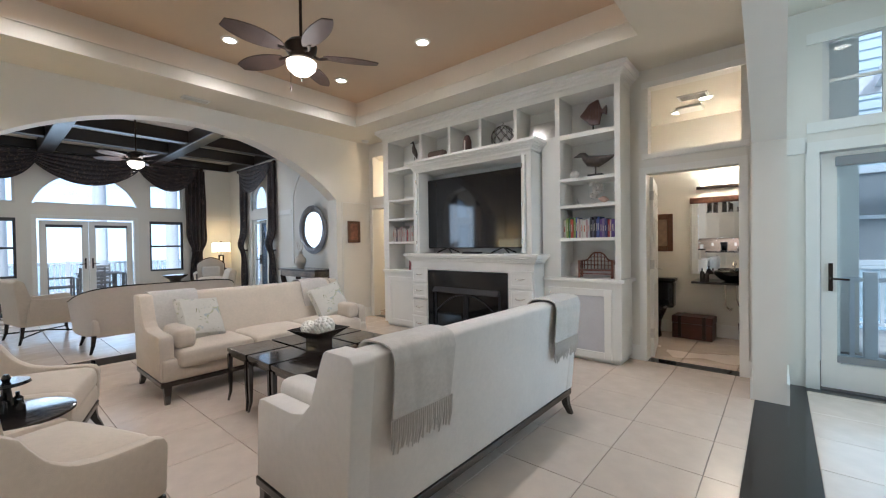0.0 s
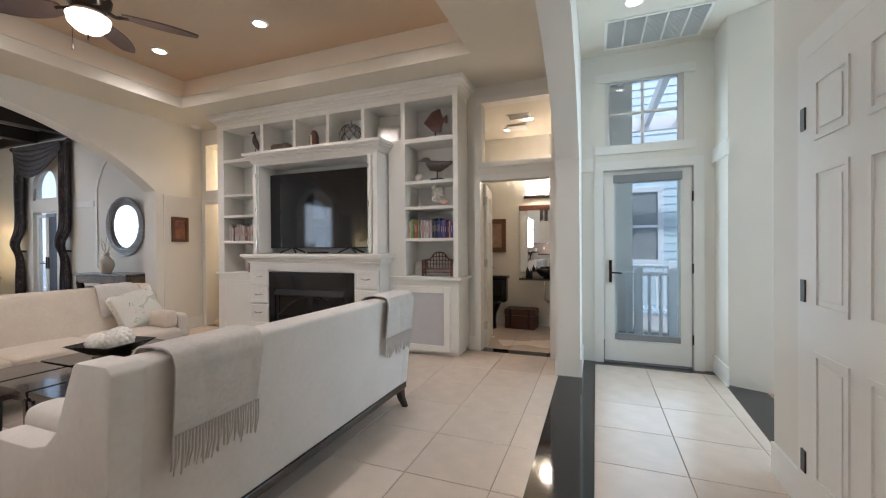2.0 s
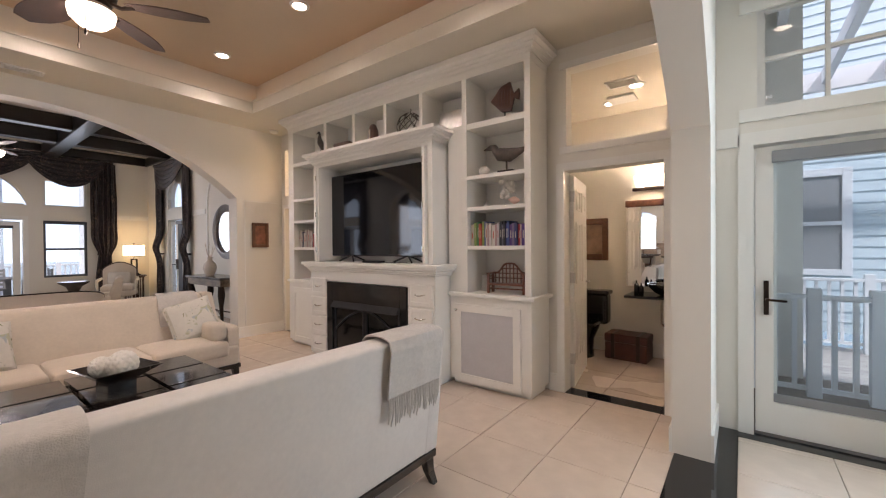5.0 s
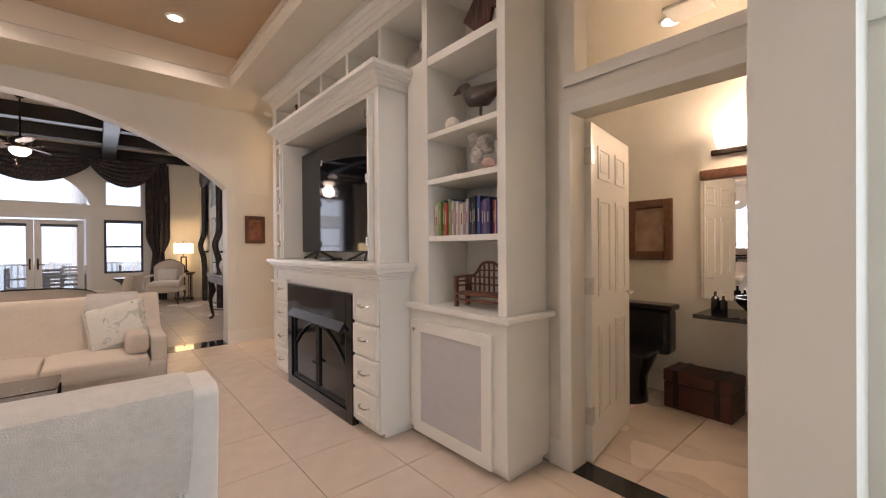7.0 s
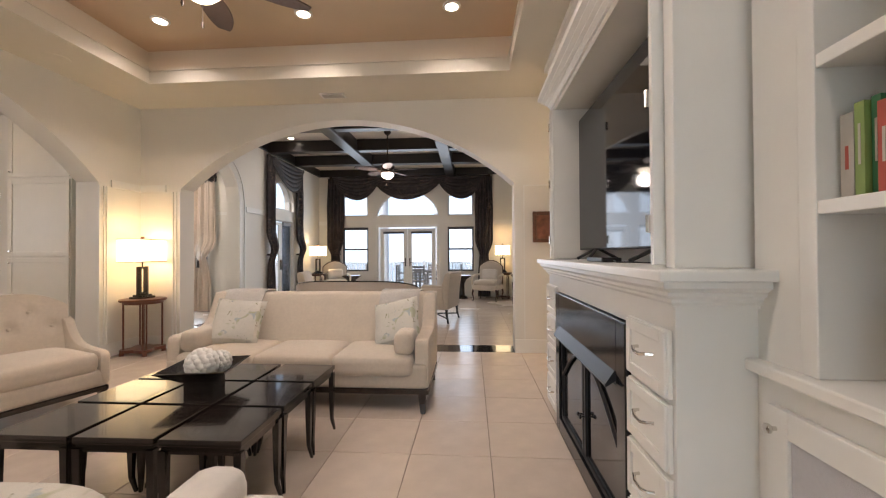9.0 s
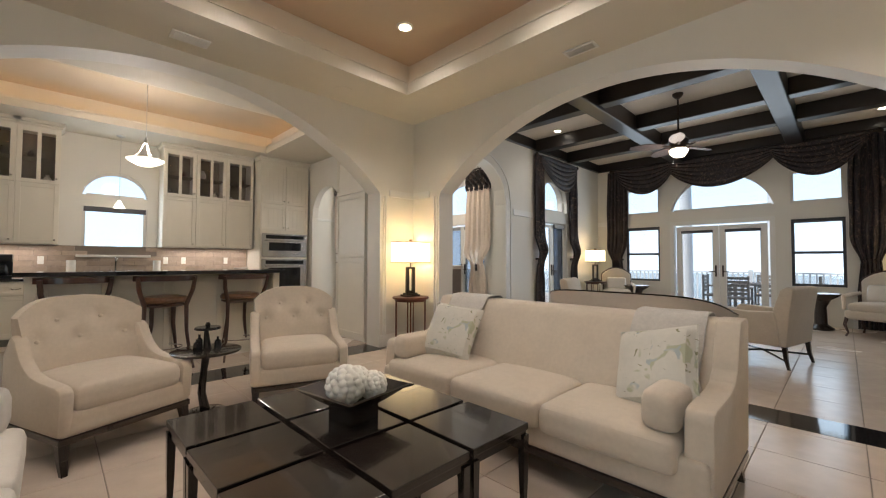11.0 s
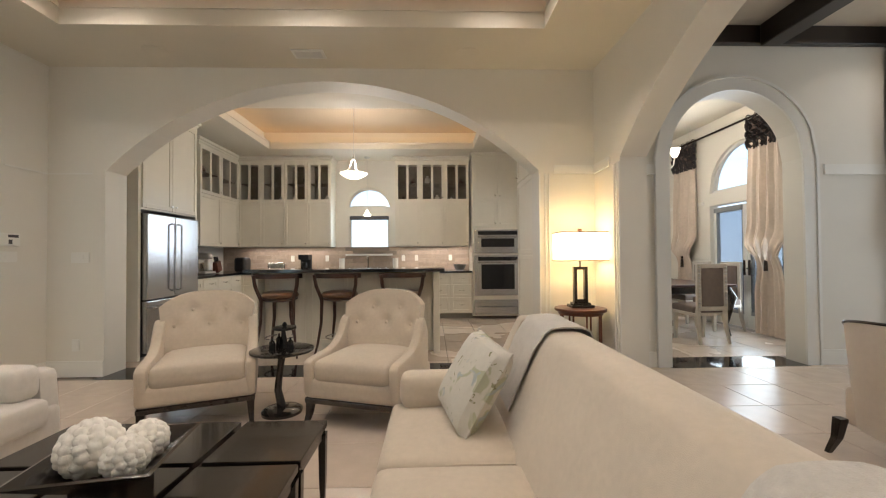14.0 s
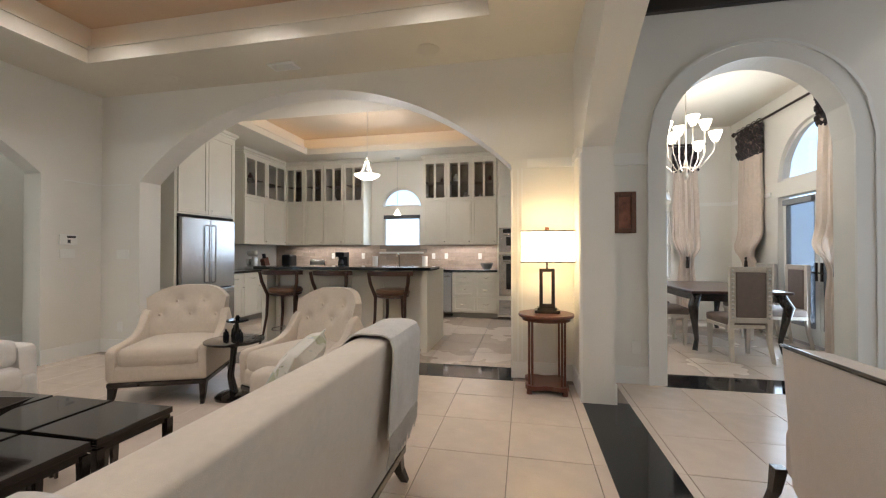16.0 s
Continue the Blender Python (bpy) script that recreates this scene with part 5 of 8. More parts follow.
def window(name, axis, p, ua, ub, z0, z1, rise=0.0, sash=False, mull=0, dark=False, label="white-framed window", depth=0.05, bars=0, dp=0.0):
    """A framed pane standing in a wall opening at p along axis."""
    w = tagged(new(name), label, "window", kind="structure")
    f = arc_top(ua, ub, z1, rise) if rise else None
    bm = bmesh.new()
    q = lambda a, b, c, d, e=0.0, b2=None: (box(b2 if b2 is not None else bm, *((p + e, p + depth - e, a, b) if axis == "x" else (a, b, p + e, p + depth - e)), c, d))
    fw = 0.045
    q(ua, ua + fw, z0, z1)
    q(ub - fw, ub, z0, z1)
    q(ua + fw, ub - fw, z0, z0 + fw)
    if rise:
        n = 20
        for i in range(n):
            a, b = ua + (ub - ua) * i / n, ua + (ub - ua) * (i + 1) / n
            prism(bm, [(a, max(z1, f(a) - 0.05)), (b, max(z1, f(b) - 0.05)), (b, f(b)), (a, f(a))], p, p + depth, axis)
    else:
        q(ua + fw, ub - fw, z1 - fw, z1)
    if sash:
        q(ua + fw, ub - fw, (z0 + z1) / 2 - 0.025, (z0 + z1) / 2 + 0.02, -0.006)
    for k in range(mull):
        u = ua + (ub - ua) * (k + 1) / (mull + 1)
        q(u - 0.012, u + 0.012, z0 + fw, (f(u) if f else z1) - fw, 0.004)
    for k in range(bars):
        zz = z0 + (z1 - z0) * (k + 1) / (bars + 1)
        q(ua + fw, ub - fw, zz - 0.012, zz + 0.012, 0.005)
    part("window_frame", bm, DARKF if dark else FRAME, w)
    bm = bmesh.new()
    if rise:
        pts = [(ua + 0.02, z0 + 0.02)] + [(ua + 0.02 + (ub - ua - 0.04) * i / 20, max(z0 + 0.03, f(ua + 0.02 + (ub - ua - 0.04) * i / 20) - 0.02)) for i in range(21)] + [(ub - 0.02, z0 + 0.02)]
        prism(bm, pts[::-1], p + depth / 2, p + depth / 2 + 0.006, axis)
    else:
        q(ua + 0.02, ub - 0.02, z0 + 0.02, z1 - 0.02, depth / 2 - 0.003)
    g = part("pane", bm, GLASS, w)
    g.visible_shadow = False
    return w


def glazed_door(name, axis, p, ua, ub, z1, s, hinge_low, label, stile=0.115, blind=0.0, blindmat=None):
    """A door leaf with one large pane; s: side along axis from which it is seen."""
    w = tagged(new(name), label, "door", kind="structure")
    t = 0.045
    bm = bmesh.new()

    def q(b, a, c, z0, zt, e0=0.0, e1=t, r=0.0):
        return box(b, *((p + e0, p + e1, a, c) if axis == "x" else (a, c, p + e0, p + e1)), z0, zt, r)
    q(bm, ua, ua + stile, 0.02, z1)
    q(bm, ub - stile, ub, 0.02, z1)
    q(bm, ua + stile, ub - stile, 0.02, 0.24)
    q(bm, ua + stile, ub - stile, z1 - stile, z1)
    part("door_leaf", bm, WHITE, w)
    g = part("pane", q(bmesh.new(), ua + stile - 0.01, ub - stile + 0.01, 0.23, z1 - stile + 0.01, 0.018, 0.026), GLASS, w)
    g.visible_shadow = False
    if blindmat:
        e = (t + 0.004, t + 0.008) if s > 0 else (-0.008, -0.004)
        bl = part("roller_blind", q(bmesh.new(), ua + stile - 0.02, ub - stile + 0.02, blind, z1 - stile + 0.04, *e), blindmat, w, "grey see-through roller blind")
        bl.visible_shadow = False
        e = (t, t + 0.05) if s > 0 else (-0.05, 0.0)
        part("blind_box", q(bmesh.new(), ua + stile - 0.03, ub - stile + 0.03, z1 - stile - 0.0, z1 - stile + 0.08, *e, 0.006), BLINDG, w)
        e = (t + 0.001, t + 0.014) if s > 0 else (-0.014, -0.001)
        part("blind_bar", q(bmesh.new(), ua + stile - 0.02, ub - stile + 0.02, blind - 0.01, blind + 0.05, *e, 0.004), BLINDG, w)
    hu = ub - stile / 2 if hinge_low else ua + stile / 2
    off = t if s > 0 else 0.0
    at3 = (lambda u, d, z: (p + off + s * d, u, z)) if axis == "x" else (lambda u, d, z: (u, p + off + s * d, z))
    bm = bmesh.new()
    tube(bm, [at3(hu, 0.004, 0.86), at3(hu, 0.004, 1.10)], 0.02, 4)
    part("handle_plate", bm, BRONZE, w)
    du = -0.11 if hinge_low else 0.11
    part("door_handle", tube(bmesh.new(), [at3(hu, 0.0, 0.97), at3(hu, 0.055, 0.97), at3(hu + du, 0.06, 0.965)], 0.009, 8), BRONZE, w, smooth=True)
    return w


SCR = glass_mat("sheer_grey_screen", (0.60, 0.63, 0.67), 0.6)
SCR0 = glass_mat("pale_sheer_screen", (0.90, 0.94, 0.96), 0.6)
SCR2 = glass_mat("dark_sheer_screen", (0.22, 0.24, 0.28), 0.6)
window("window_kitchen", "y", -4.77, -2.70, -1.86, 1.25, 2.03, label="white kitchen window over the sink")
window("window_kitchen_arch", "y", -4.77, -2.70, -1.86, 2.20, 2.22, 0.40, label="arched kitchen window light")
bm = B(-2.68, -1.88, -4.70, -4.68, 1.95, 2.03)
solid("blind_kitchen", bm, DARKF, "grey rolled blind over the kitchen window", "blind")
solid("sill_kitchen", B(-2.76, -1.80, -4.70, -4.63, 1.21, 1.25, 0.005), WHITE, "white window sill", "sill")
for nm, a, b in (("window_far_1", 0.04, 0.80), ("window_far_2", 3.10, 3.84)):
    window(nm, "x", FW - 0.10, a, b, 0.72, 1.99, sash=True, dark=True, label="dark-framed sash window with a sea view")
    window(nm + "_light", "x", FW - 0.10, a, b, 2.30, 2.92, label="white-framed fixed window light")
window("window_far_arch", "x", FW - 0.10, 1.04, 2.86, 2.30, 2.32, 0.75, label="broad arched window light")
glazed_door("door_far_1", "x", FW - 0.08, 1.14, 1.94, 1.95, 1, True, "white glazed French door to the deck")
glazed_door("door_far_2", "x", FW - 0.08, 1.95, 2.75, 1.95, 1, False, "white glazed French door to the deck")
for nm, a, b, z in (("door_far_1", 1.24, 1.84, 1.80), ("door_far_2", 2.05, 2.65, 1.80), ("window_far_1", 0.07, 0.77, 1.915), ("window_far_2", 3.13, 3.81, 1.915)):
    part("blind_box", B(FW - 0.032, FW - 0.004, a, b, z, z + 0.06, 0.005), DARKF, bpy.data.objects[nm], "dark rolled-up blind")
window("window_south_arch", "y", FS - 0.14, -9.95, -8.90, 2.27, 2.52, 0.45, label="arched window light over a glazed door")
glazed_door("door_south_1", "y", FS - 0.12, -9.92, -9.43, 1.98, 1, True, "white glazed door with a dark screen", blind=0.24, blindmat=SCR2, stile=0.07)
glazed_door("door_south_2", "y", FS - 0.12, -9.42, -8.93, 1.98, 1, False, "white glazed door to the porch", stile=0.07)
window("window_north_arch", "y", FN + 0.05, -10.25, -9.40, 2.27, 2.52, 0.40, label="arched window light over a glazed door")
glazed_door("door_north_1", "y", FN + 0.05, -10.23, -9.83, 1.98, -1, True, "white glazed door to the porch", stile=0.07)
glazed_door("door_north_2", "y", FN + 0.05, -9.82, -9.42, 1.98, -1, False, "white glazed door with a dark screen", blind=0.24, blindmat=SCR2, stile=0.07)
window("window_dining_arch", "x", -8.60, -3.35, -1.85, 2.26, 2.28, 0.74, label="arched window light over French doors")
glazed_door("door_dining_1", "x", -8.60, -3.32, -2.605, 2.0, 1, True, "white French door with a grey screen", blind=0.24, blindmat=SCR, stile=0.09)
glazed_door("door_dining_2", "x", -8.60, -2.595, -1.88, 2.0, 1, False, "white French door with a grey screen", blind=0.24, blindmat=SCR, stile=0.09)
window("window_dining", "y", -4.77, -7.5, -6.7, 0.75, 2.0, sash=True, label="white sash window in the dining room")
window("window_dining_light", "y", -4.77, -7.5, -6.7, 2.2, 2.22, 0.40, label="arched window light in the dining room")
window("window_foyer", "y", YN + 0.05, 0.80, 1.54, 2.29, 3.05, mull=1, bars=1, label="white transom window over the entrance door")
glazed_door("door_entrance", "y", YN + 0.03, 0.79, 1.61, 2.045, -1, False, "white glazed entrance door with a sheer blind", blind=0.26, blindmat=SCR0, stile=0.12)
# made-up door, out of view, as a reason for the foyer's south light
glazed_door("door_foyer_south", "y", -3.08, 0.83, 1.59, 2.43, 1, True, "unseen white glazed door added to let daylight into the foyer", stile=0.09)
for z in (0.30, 1.02, 1.75):
    o = part("hinge", lathe(bmesh.new(), [(0.009, -0.05), (0.009, 0.05)], 8, pose(1.615, YN - 0.002, z)), BRONZE, bpy.data.objects["door_entrance"], smooth=True)


# ---- outside ----
ring = bmesh.new()
N = 48
SKYG = bpy.data.materials.new("bright_hazy_sky")
SKYG.use_nodes = True
nt = SKYG.node_tree
em = nt.nodes.new("ShaderNodeEmission")
tc = nt.nodes.new("ShaderNodeTexCoord")
sp_ = nt.nodes.new("ShaderNodeSeparateXYZ")
cr = nt.nodes.new("ShaderNodeValToRGB")
mr_ = nt.nodes.new("ShaderNodeMapRange")
mr_.inputs["From Min"].default_value, mr_.inputs["From Max"].default_value = -8, 60
nt.links.new(tc.outputs["Object"], sp_.inputs[0])
nt.links.new(sp_.outputs["Z"], mr_.inputs["Value"])
nt.links.new(mr_.outputs[0], cr.inputs[0])
nt.links.new(cr.outputs[0], em.inputs[0])
cr.color_ramp.elements[0].color = (0.78, 0.89, 1.0, 1)
cr.color_ramp.elements[1].color = (0.62, 0.80, 1.0, 1)
em.inputs[1].default_value = 1.6
nt.links.new(em.outputs[0], nt.nodes["Material Output"].inputs[0])
lo, hi = [], []
for i in range(N):
    a = 2 * math.pi * i / N
    lo.append(ring.verts.new((-4 + 300 * math.cos(a), 300 * math.sin(a), -9)))
    hi.append(ring.verts.new((-4 + 300 * math.cos(a), 300 * math.sin(a), 130)))
for i in range(N):
    ring.faces.new((lo[i], lo[(i + 1) % N], hi[(i + 1) % N], hi[i]))
solid("backdrop", ring, SKYG, "pale hazy sky over the sea", "sky")
bm = bmesh.new()
bmesh.ops.create_grid(bm, x_segments=2, y_segments=2, size=320)
bmesh.ops.translate(bm, verts=bm.verts[:], vec=(-4, 0, -6))
solid("ground", bm, mat("sea_water", (0.13, 0.20, 0.22), 0.25, var=0.3, scale=0.6, bump=0.5, bscale=2), "grey-green sea reaching the horizon", "sea")
DECK = mat("grey_deck_board", (0.38, 0.36, 0.34), 0.7, var=0.25, scale=6, stretch=(1, 12, 1), island=0.6)
PORCHW = mat("porch_white_paint", (0.74, 0.76, 0.78), 0.5, var=0.03)
WICK = mat("grey_outdoor_wood", (0.22, 0.21, 0.20), 0.7, var=0.2)


def deck(name, x0, x1, y0, y1, along):
    bm = bmesh.new()
    if along == "y":
        x = x0
        while x < x1 - 0.02:
            box(bm, x + 0.003, min(x + 0.14, x1) - 0.003, y0, y1, -0.10, -0.06)
            x += 0.14
    else:
        y = y0
        while y < y1 - 0.02:
            box(bm, x0, x1, y + 0.003, min(y + 0.14, y1) - 0.003, -0.10, -0.06)
            y += 0.14
    box(bm, x0, x1, y0, y1, -0.3, -0.11)
    return solid(name, bm, DECK, "weathered grey deck boards", "deck")


deck("deck_west", -15.6, -11.76, -6.0, 8.0, "y")
deck("deck_south", -11.75, -8.66, -6.0, -0.92, "x")
deck("deck_north", -11.75, -5.9, 5.25, 8.0, "x")
deck("deck_entrance", 0.0, 3.7, 6.95, 9.0, "x")
deck("landing_entrance", 0.78, 3.7, 5.19, 6.95, "x")


def railing(a, b, label):
    a, b = Vector(a), Vector(b)
    r = thing("deck_railing", label, "railing")
    d = (b - a)
    ln = d.length
    d.normalize()
    ang = math.degrees(math.atan2(d.y, d.x))
    m = pose(a.x, a.y, a.z, 0, 0, ang)
    part("top_rail", B(0, ln, -0.045, 0.045, 0.92, 0.96, 0.006), PORCHW, r, m=m)
    part("bottom_rail", B(0, ln, -0.02, 0.02, 0.10, 0.14), PORCHW, r, m=m)
    n = max(2, round(ln / 2.0))
    for i in range(n + 1):
        part("post", B(-0.05, 0.05, -0.05, 0.05, 0, 1.02, 0.006), PORCHW, r, m=m @ pose(ln * i / n, 0, 0))
    k = round(ln / 0.125)
    b0 = None
    for i in range(1, k):
        mm = m @ pose(ln * i / k, 0, 0)
        if b0 is None:
            b0 = part("baluster", B(-0.018, 0.018, -0.018, 0.018, 0.14, 0.92), PORCHW, r, m=mm)
        else:
            alike(b0, r, mm)


railing((-15.4, -5.8, -0.06), (-15.4, 7.8, -0.06), "white painted deck railing in front of the sea")
railing((-11.7, -5.0, -0.06), (-8.7, -5.0, -0.06), "white painted porch railing")
railing((-11.6, 7.7, -0.06), (-6.2, 7.7, -0.06), "white painted porch railing")
railing((0.4, 8.7, -0.06), (3.6, 8.7, -0.06), "white painted porch railing")
railing((0.83, 6.25, -0.06), (1.62, 6.25, -0.06), "white painted stair railing beside the entrance")
for y in (0.6, 2.6, 4.4):
    t = thing("porch_column", "round white porch column on the deck", "column", pose(-14.6, y, -0.06))
    part("shaft", lathe(bmesh.new(), [(0.20, 0.12), (0.175, 0.2), (0.16, 2.6), (0.15, 3.5)], 24), PORCHW, t, smooth=True)
    part("base", B(-0.24, 0.24, -0.24, 0.24, 0, 0.12, 0.01), PORCHW, t)


def deck_table(x, y):
    t = thing("deck_table", "grey wooden outdoor table on the deck", "table", pose(x, y, -0.06))
    for i in range(6):
        part("slat", B(-0.55, 0.55, -0.45 + i * 0.15, -0.315 + i * 0.15, 0.70, 0.73), WICK, t)
    for sx in (-1, 1):
        for sy in (-1, 1):
            part("leg", B(sx * 0.48 - 0.03, sx * 0.48 + 0.03, sy * 0.38 - 0.03, sy * 0.38 + 0.03, 0, 0.70), WICK, t)


def deck_chair(x, y, a):
    t = thing("deck_chair", "grey wooden slatted outdoor chair", "chair", pose(x, y, -0.06, 0, 0, a), "deck chairs")
    part("seat", B(-0.25, 0.25, -0.25, 0.25, 0.40, 0.44, 0.006), WICK, t)
    for sx in (-1, 1):
        part("back_post", B(sx * 0.23 - 0.02, sx * 0.23 + 0.02, 0.22, 0.26, 0.0, 0.92), WICK, t)
        part("front_leg", B(sx * 0.23 - 0.02, sx * 0.23 + 0.02, -0.24, -0.20, 0.0, 0.64), WICK, t)
        part("armrest", B(sx * 0.23 - 0.03, sx * 0.23 + 0.03, -0.26, 0.22, 0.64, 0.66), WICK, t)
    for i in range(5):
        part("back_slat", B(-0.21, 0.21, 0.23, 0.25, 0.50 + i * 0.085, 0.56 + i * 0.085), WICK, t)


deck_table(-13.3, 2.4)
for q in ((-12.6, 2.1, -90), (-14.0, 2.5, 90), (-13.3, 3.2, 0), (-13.2, 1.6, 180), (-13.6, 0.2, 60)):
    deck_chair(*q)
deck_table(-10.3, -2.6)
deck_chair(-9.7, -2.0, -60)
# neighbouring blue-grey house with a window, seen past the entrance
SIDING = mat("blue_grey_siding", (0.56, 0.66, 0.71), 0.6, var=0.05)
hs = thing("neighbour_house", "blue-grey clapboard house across the landing", "house", pose(0, 10.2, -0.06))
for i in range(34):
    bm = bmesh.new()
    prism(bm, [(0.0, i * 0.17), (-0.022, i * 0.17), (-0.004, i * 0.17 + 0.17), (0.0, i * 0.17 + 0.17)], -4.0, 6.0, "x")
    part("clapboard", bm, SIDING, hs)
part("wall", B(-4, 6, 0, 0.3, 0, 6.0), SIDING, hs)
w = part("window", B(1.35, 1.98, -0.03, 0.0, 1.0, 2.5), BLINDG, hs)
for q in ((1.25, 1.37, 0.9, 2.6), (1.96, 2.08, 0.9, 2.6), (1.37, 1.96, 0.9, 1.0), (1.37, 1.96, 2.48, 2.6), (1.37, 1.96, 1.70, 1.76)):
    part("window_frame", B(q[0], q[1], -0.06, -0.028, q[2], q[3], 0.006), PORCHW, w)
pr = thing("porch_roof", "white beamed porch roof outside the entrance", "porch roof")
part("ledger", B(-1.0, 3.7, 9.1, 9.2, 3.5, 3.76), PORCHW, pr)
for i in range(7):
    part("rafter", B(-0.8 + i * 0.6, -0.72 + i * 0.6, 5.3, 9.2, 3.58, 3.75), PORCHW, pr)


# ---- drapery ----
def sheet(fn, nu, nv, thick=0.008):
    b = bmesh.new()
    g = [[b.verts.new(fn(i / nu, j / nv)) for j in range(nv + 1)] for i in range(nu + 1)]
    for i in range(nu):
        for j in range(nv):
            b.faces.new((g[i][j], g[i + 1][j], g[i + 1][j + 1], g[i][j + 1]))
    bmesh.ops.recalc_face_normals(b, faces=b.faces[:])
    bmesh.ops.solidify(b, geom=b.faces[:], thickness=thick)
    return b


def frame_of(p0, p1, out):
    """Maps (u along p0..p1, d towards the room, z) to the world."""
    p0, p1, out = Vector(p0), Vector(p1), Vector(out)
    return lambda u, d, z: tuple(p0 + (p1 - p0) * u + out * d) [:2] + (z,)


def swag(bm, F, u0, u1, z, drop, depth=0.10, seed=0):
    def fn(s, v):
        hang = 4 * s * (1 - s)
        hang = hang ** 0.8
        fold = 0.030 * abs(math.sin(v * math.pi * 6.5)) * min(1, hang * 2) + 0.02 * (1 - v)
        zz = z - 0.02 - v * (0.05 + drop * hang) - 0.10 * v * (1 - hang)
        return F(u0 + (u1 - u0) * (s + 0.04 * math.sin(3 * s + seed) * v), depth + fold + 0.06 * v * hang, zz)
    return put(bm, sheet(fn, 28, 40))


def drape(bm, F, uc, half, ztop, ztie, zbot, ulen, depth=0.06, pleats=5, tie=0.42, foot=0.75, belly=0.25):
    """A gathered panel; half: its half width at the top in u; tie: share of that width left at the tie."""
    def fn(s, v):
        z = ztop + (zbot - ztop) * v
        vt = (ztop - ztie) / (ztop - zbot)
        if v < vt:
            k = 1 - (1 - tie) * (v / vt) ** 6 + 0.12 * math.sin(math.pi * v / vt) ** 2
        else:
            k = tie + (foot - tie) * min(1, ((v - vt) / (1 - vt)) * 2.2) ** 0.7
        k += belly * math.exp(-((v - vt * 0.86) / 0.09) ** 2)
        blouse = (0.06 + 0.1 * belly) * math.exp(-((v - vt * 0.93) / 0.06) ** 2)
        a = 2 * math.pi * pleats * s
        return F(uc + (2 * s - 1) * half * k, depth + 0.028 * math.sin(a + 2 * v) + 0.012 * math.sin(2.3 * a + 5 * v) + blouse, z)
    return put(bm, sheet(fn, 44, 40))


def dark_curtains(p0, p1, out, swags, panels, ztop, label):
    F = frame_of(p0, p1, out)
    L = (Vector(p1) - Vector(p0)).length
    c = thing("dark_curtains", label, "curtains")
    part("pole", tube(bmesh.new(), [F(-0.03, 0.07, ztop), F(1.03, 0.07, ztop)], 0.022, 10), BRONZE, c, smooth=True)
    for u, s in ((-0.03, -1), (1.03, 1)):
        part("finial", lathe(bmesh.new(), [(0.01, -0.05), (0.04, -0.02), (0.045, 0.01), (0.02, 0.045)], 12, Matrix.Translation(F(u, 0.07, ztop))), BRONZE, c, smooth=True)
    for uc, h in panels:
        part("drape", drape(bmesh.new(), F, uc / L, h / L, ztop - 0.02, 1.22, 0.02, L), DAMASK, c, "dark figured drape tied back", smooth=True)
        part("tieback", tube(bmesh.new(), [F((uc + 0.5 * h * math.cos(a * math.pi / 8)) / L, 0.06 + 0.07 * math.sin(a * math.pi / 8), 1.22) for a in range(17)], 0.022, 8), DAMASK, c, smooth=True)
    for i, (a, b, d) in enumerate(swags):
        part("swag", swag(bmesh.new(), F, a / L, b / L, ztop + 0.02, d, 0.11 + 0.02 * (i % 2), i), DAMASK, c, "draped dark swag", smooth=True)
    return c


dark_curtains((FW + 0.01, -0.15, 0), (FW + 0.01, 4.15, 0), (1, 0, 0), [(0.0, 1.28, 0.62), (2.95, 4.30, 0.62), (1.08, 3.15, 0.62)], [(0.02, 0.23), (4.28, 0.23)], 3.42, "dark figured swags and drapes over the sea windows")
dark_curtains((-8.62, FS + 0.01, 0), (-10.25, FS + 0.01, 0), (0, 1, 0), [(0.05, 1.58, 0.62)], [(0.08, 0.17), (1.53, 0.17)], 3.36, "dark figured swag and drapes over a glazed door")
dark_curtains((-8.85, FN - 0.01, 0), (-10.75, FN - 0.01, 0), (0, -1, 0), [(0.10, 1.8, 0.62)], [(0.12, 0.17), (1.72, 0.17)], 3.36, "dark figured swag and drapes over a glazed door")


def pale_curtain(F, L, uc, h, ztop):
    c = thing("pale_curtain", "champagne silk curtain tied back below a dark ruffle", "curtain", group="dining room curtains")
    part("panel", drape(bmesh.new(), F, uc / L, h / L, ztop - 0.40, 1.15, 0.015, L, tie=0.42, pleats=4, foot=0.8, belly=0.30), CHAMP, c, smooth=True)

    def ruff(s, v):
        a = 2 * math.pi * 5 * s
        return F((uc + (2 * s - 1) * h * 1.08) / L, 0.07 + 0.03 * math.sin(a) + 0.03 * math.sin(v * 22 + 3 * math.sin(a)), ztop - 0.03 - 0.46 * v + 0.02 * math.sin(2 * a))
    part("ruffle", sheet(ruff, 50, 40), DAMASK, c, "dark ruffled heading", smooth=True)
    for k in range(5):
        u = (uc + (k / 4 * 2 - 1) * h) / L
        part("ring", tube(bmesh.new(), [F(u, 0.07 + 0.04 * math.sin(a * math.pi / 6), ztop + 0.0 + 0.04 * math.cos(a * math.pi / 6)) for a in range(13)], 0.006, 6), BRONZE, c, smooth=True)
    t0 = F(uc / L, 0.13, 1.15)
    part("tassel", lathe(bmesh.new(), [(0.028, -0.20), (0.022, -0.06), (0.012, -0.04), (0.024, 0.0), (0.008, 0.03)], 12, Matrix.Translation(t0)), BRONZE, c, smooth=True)
    return c


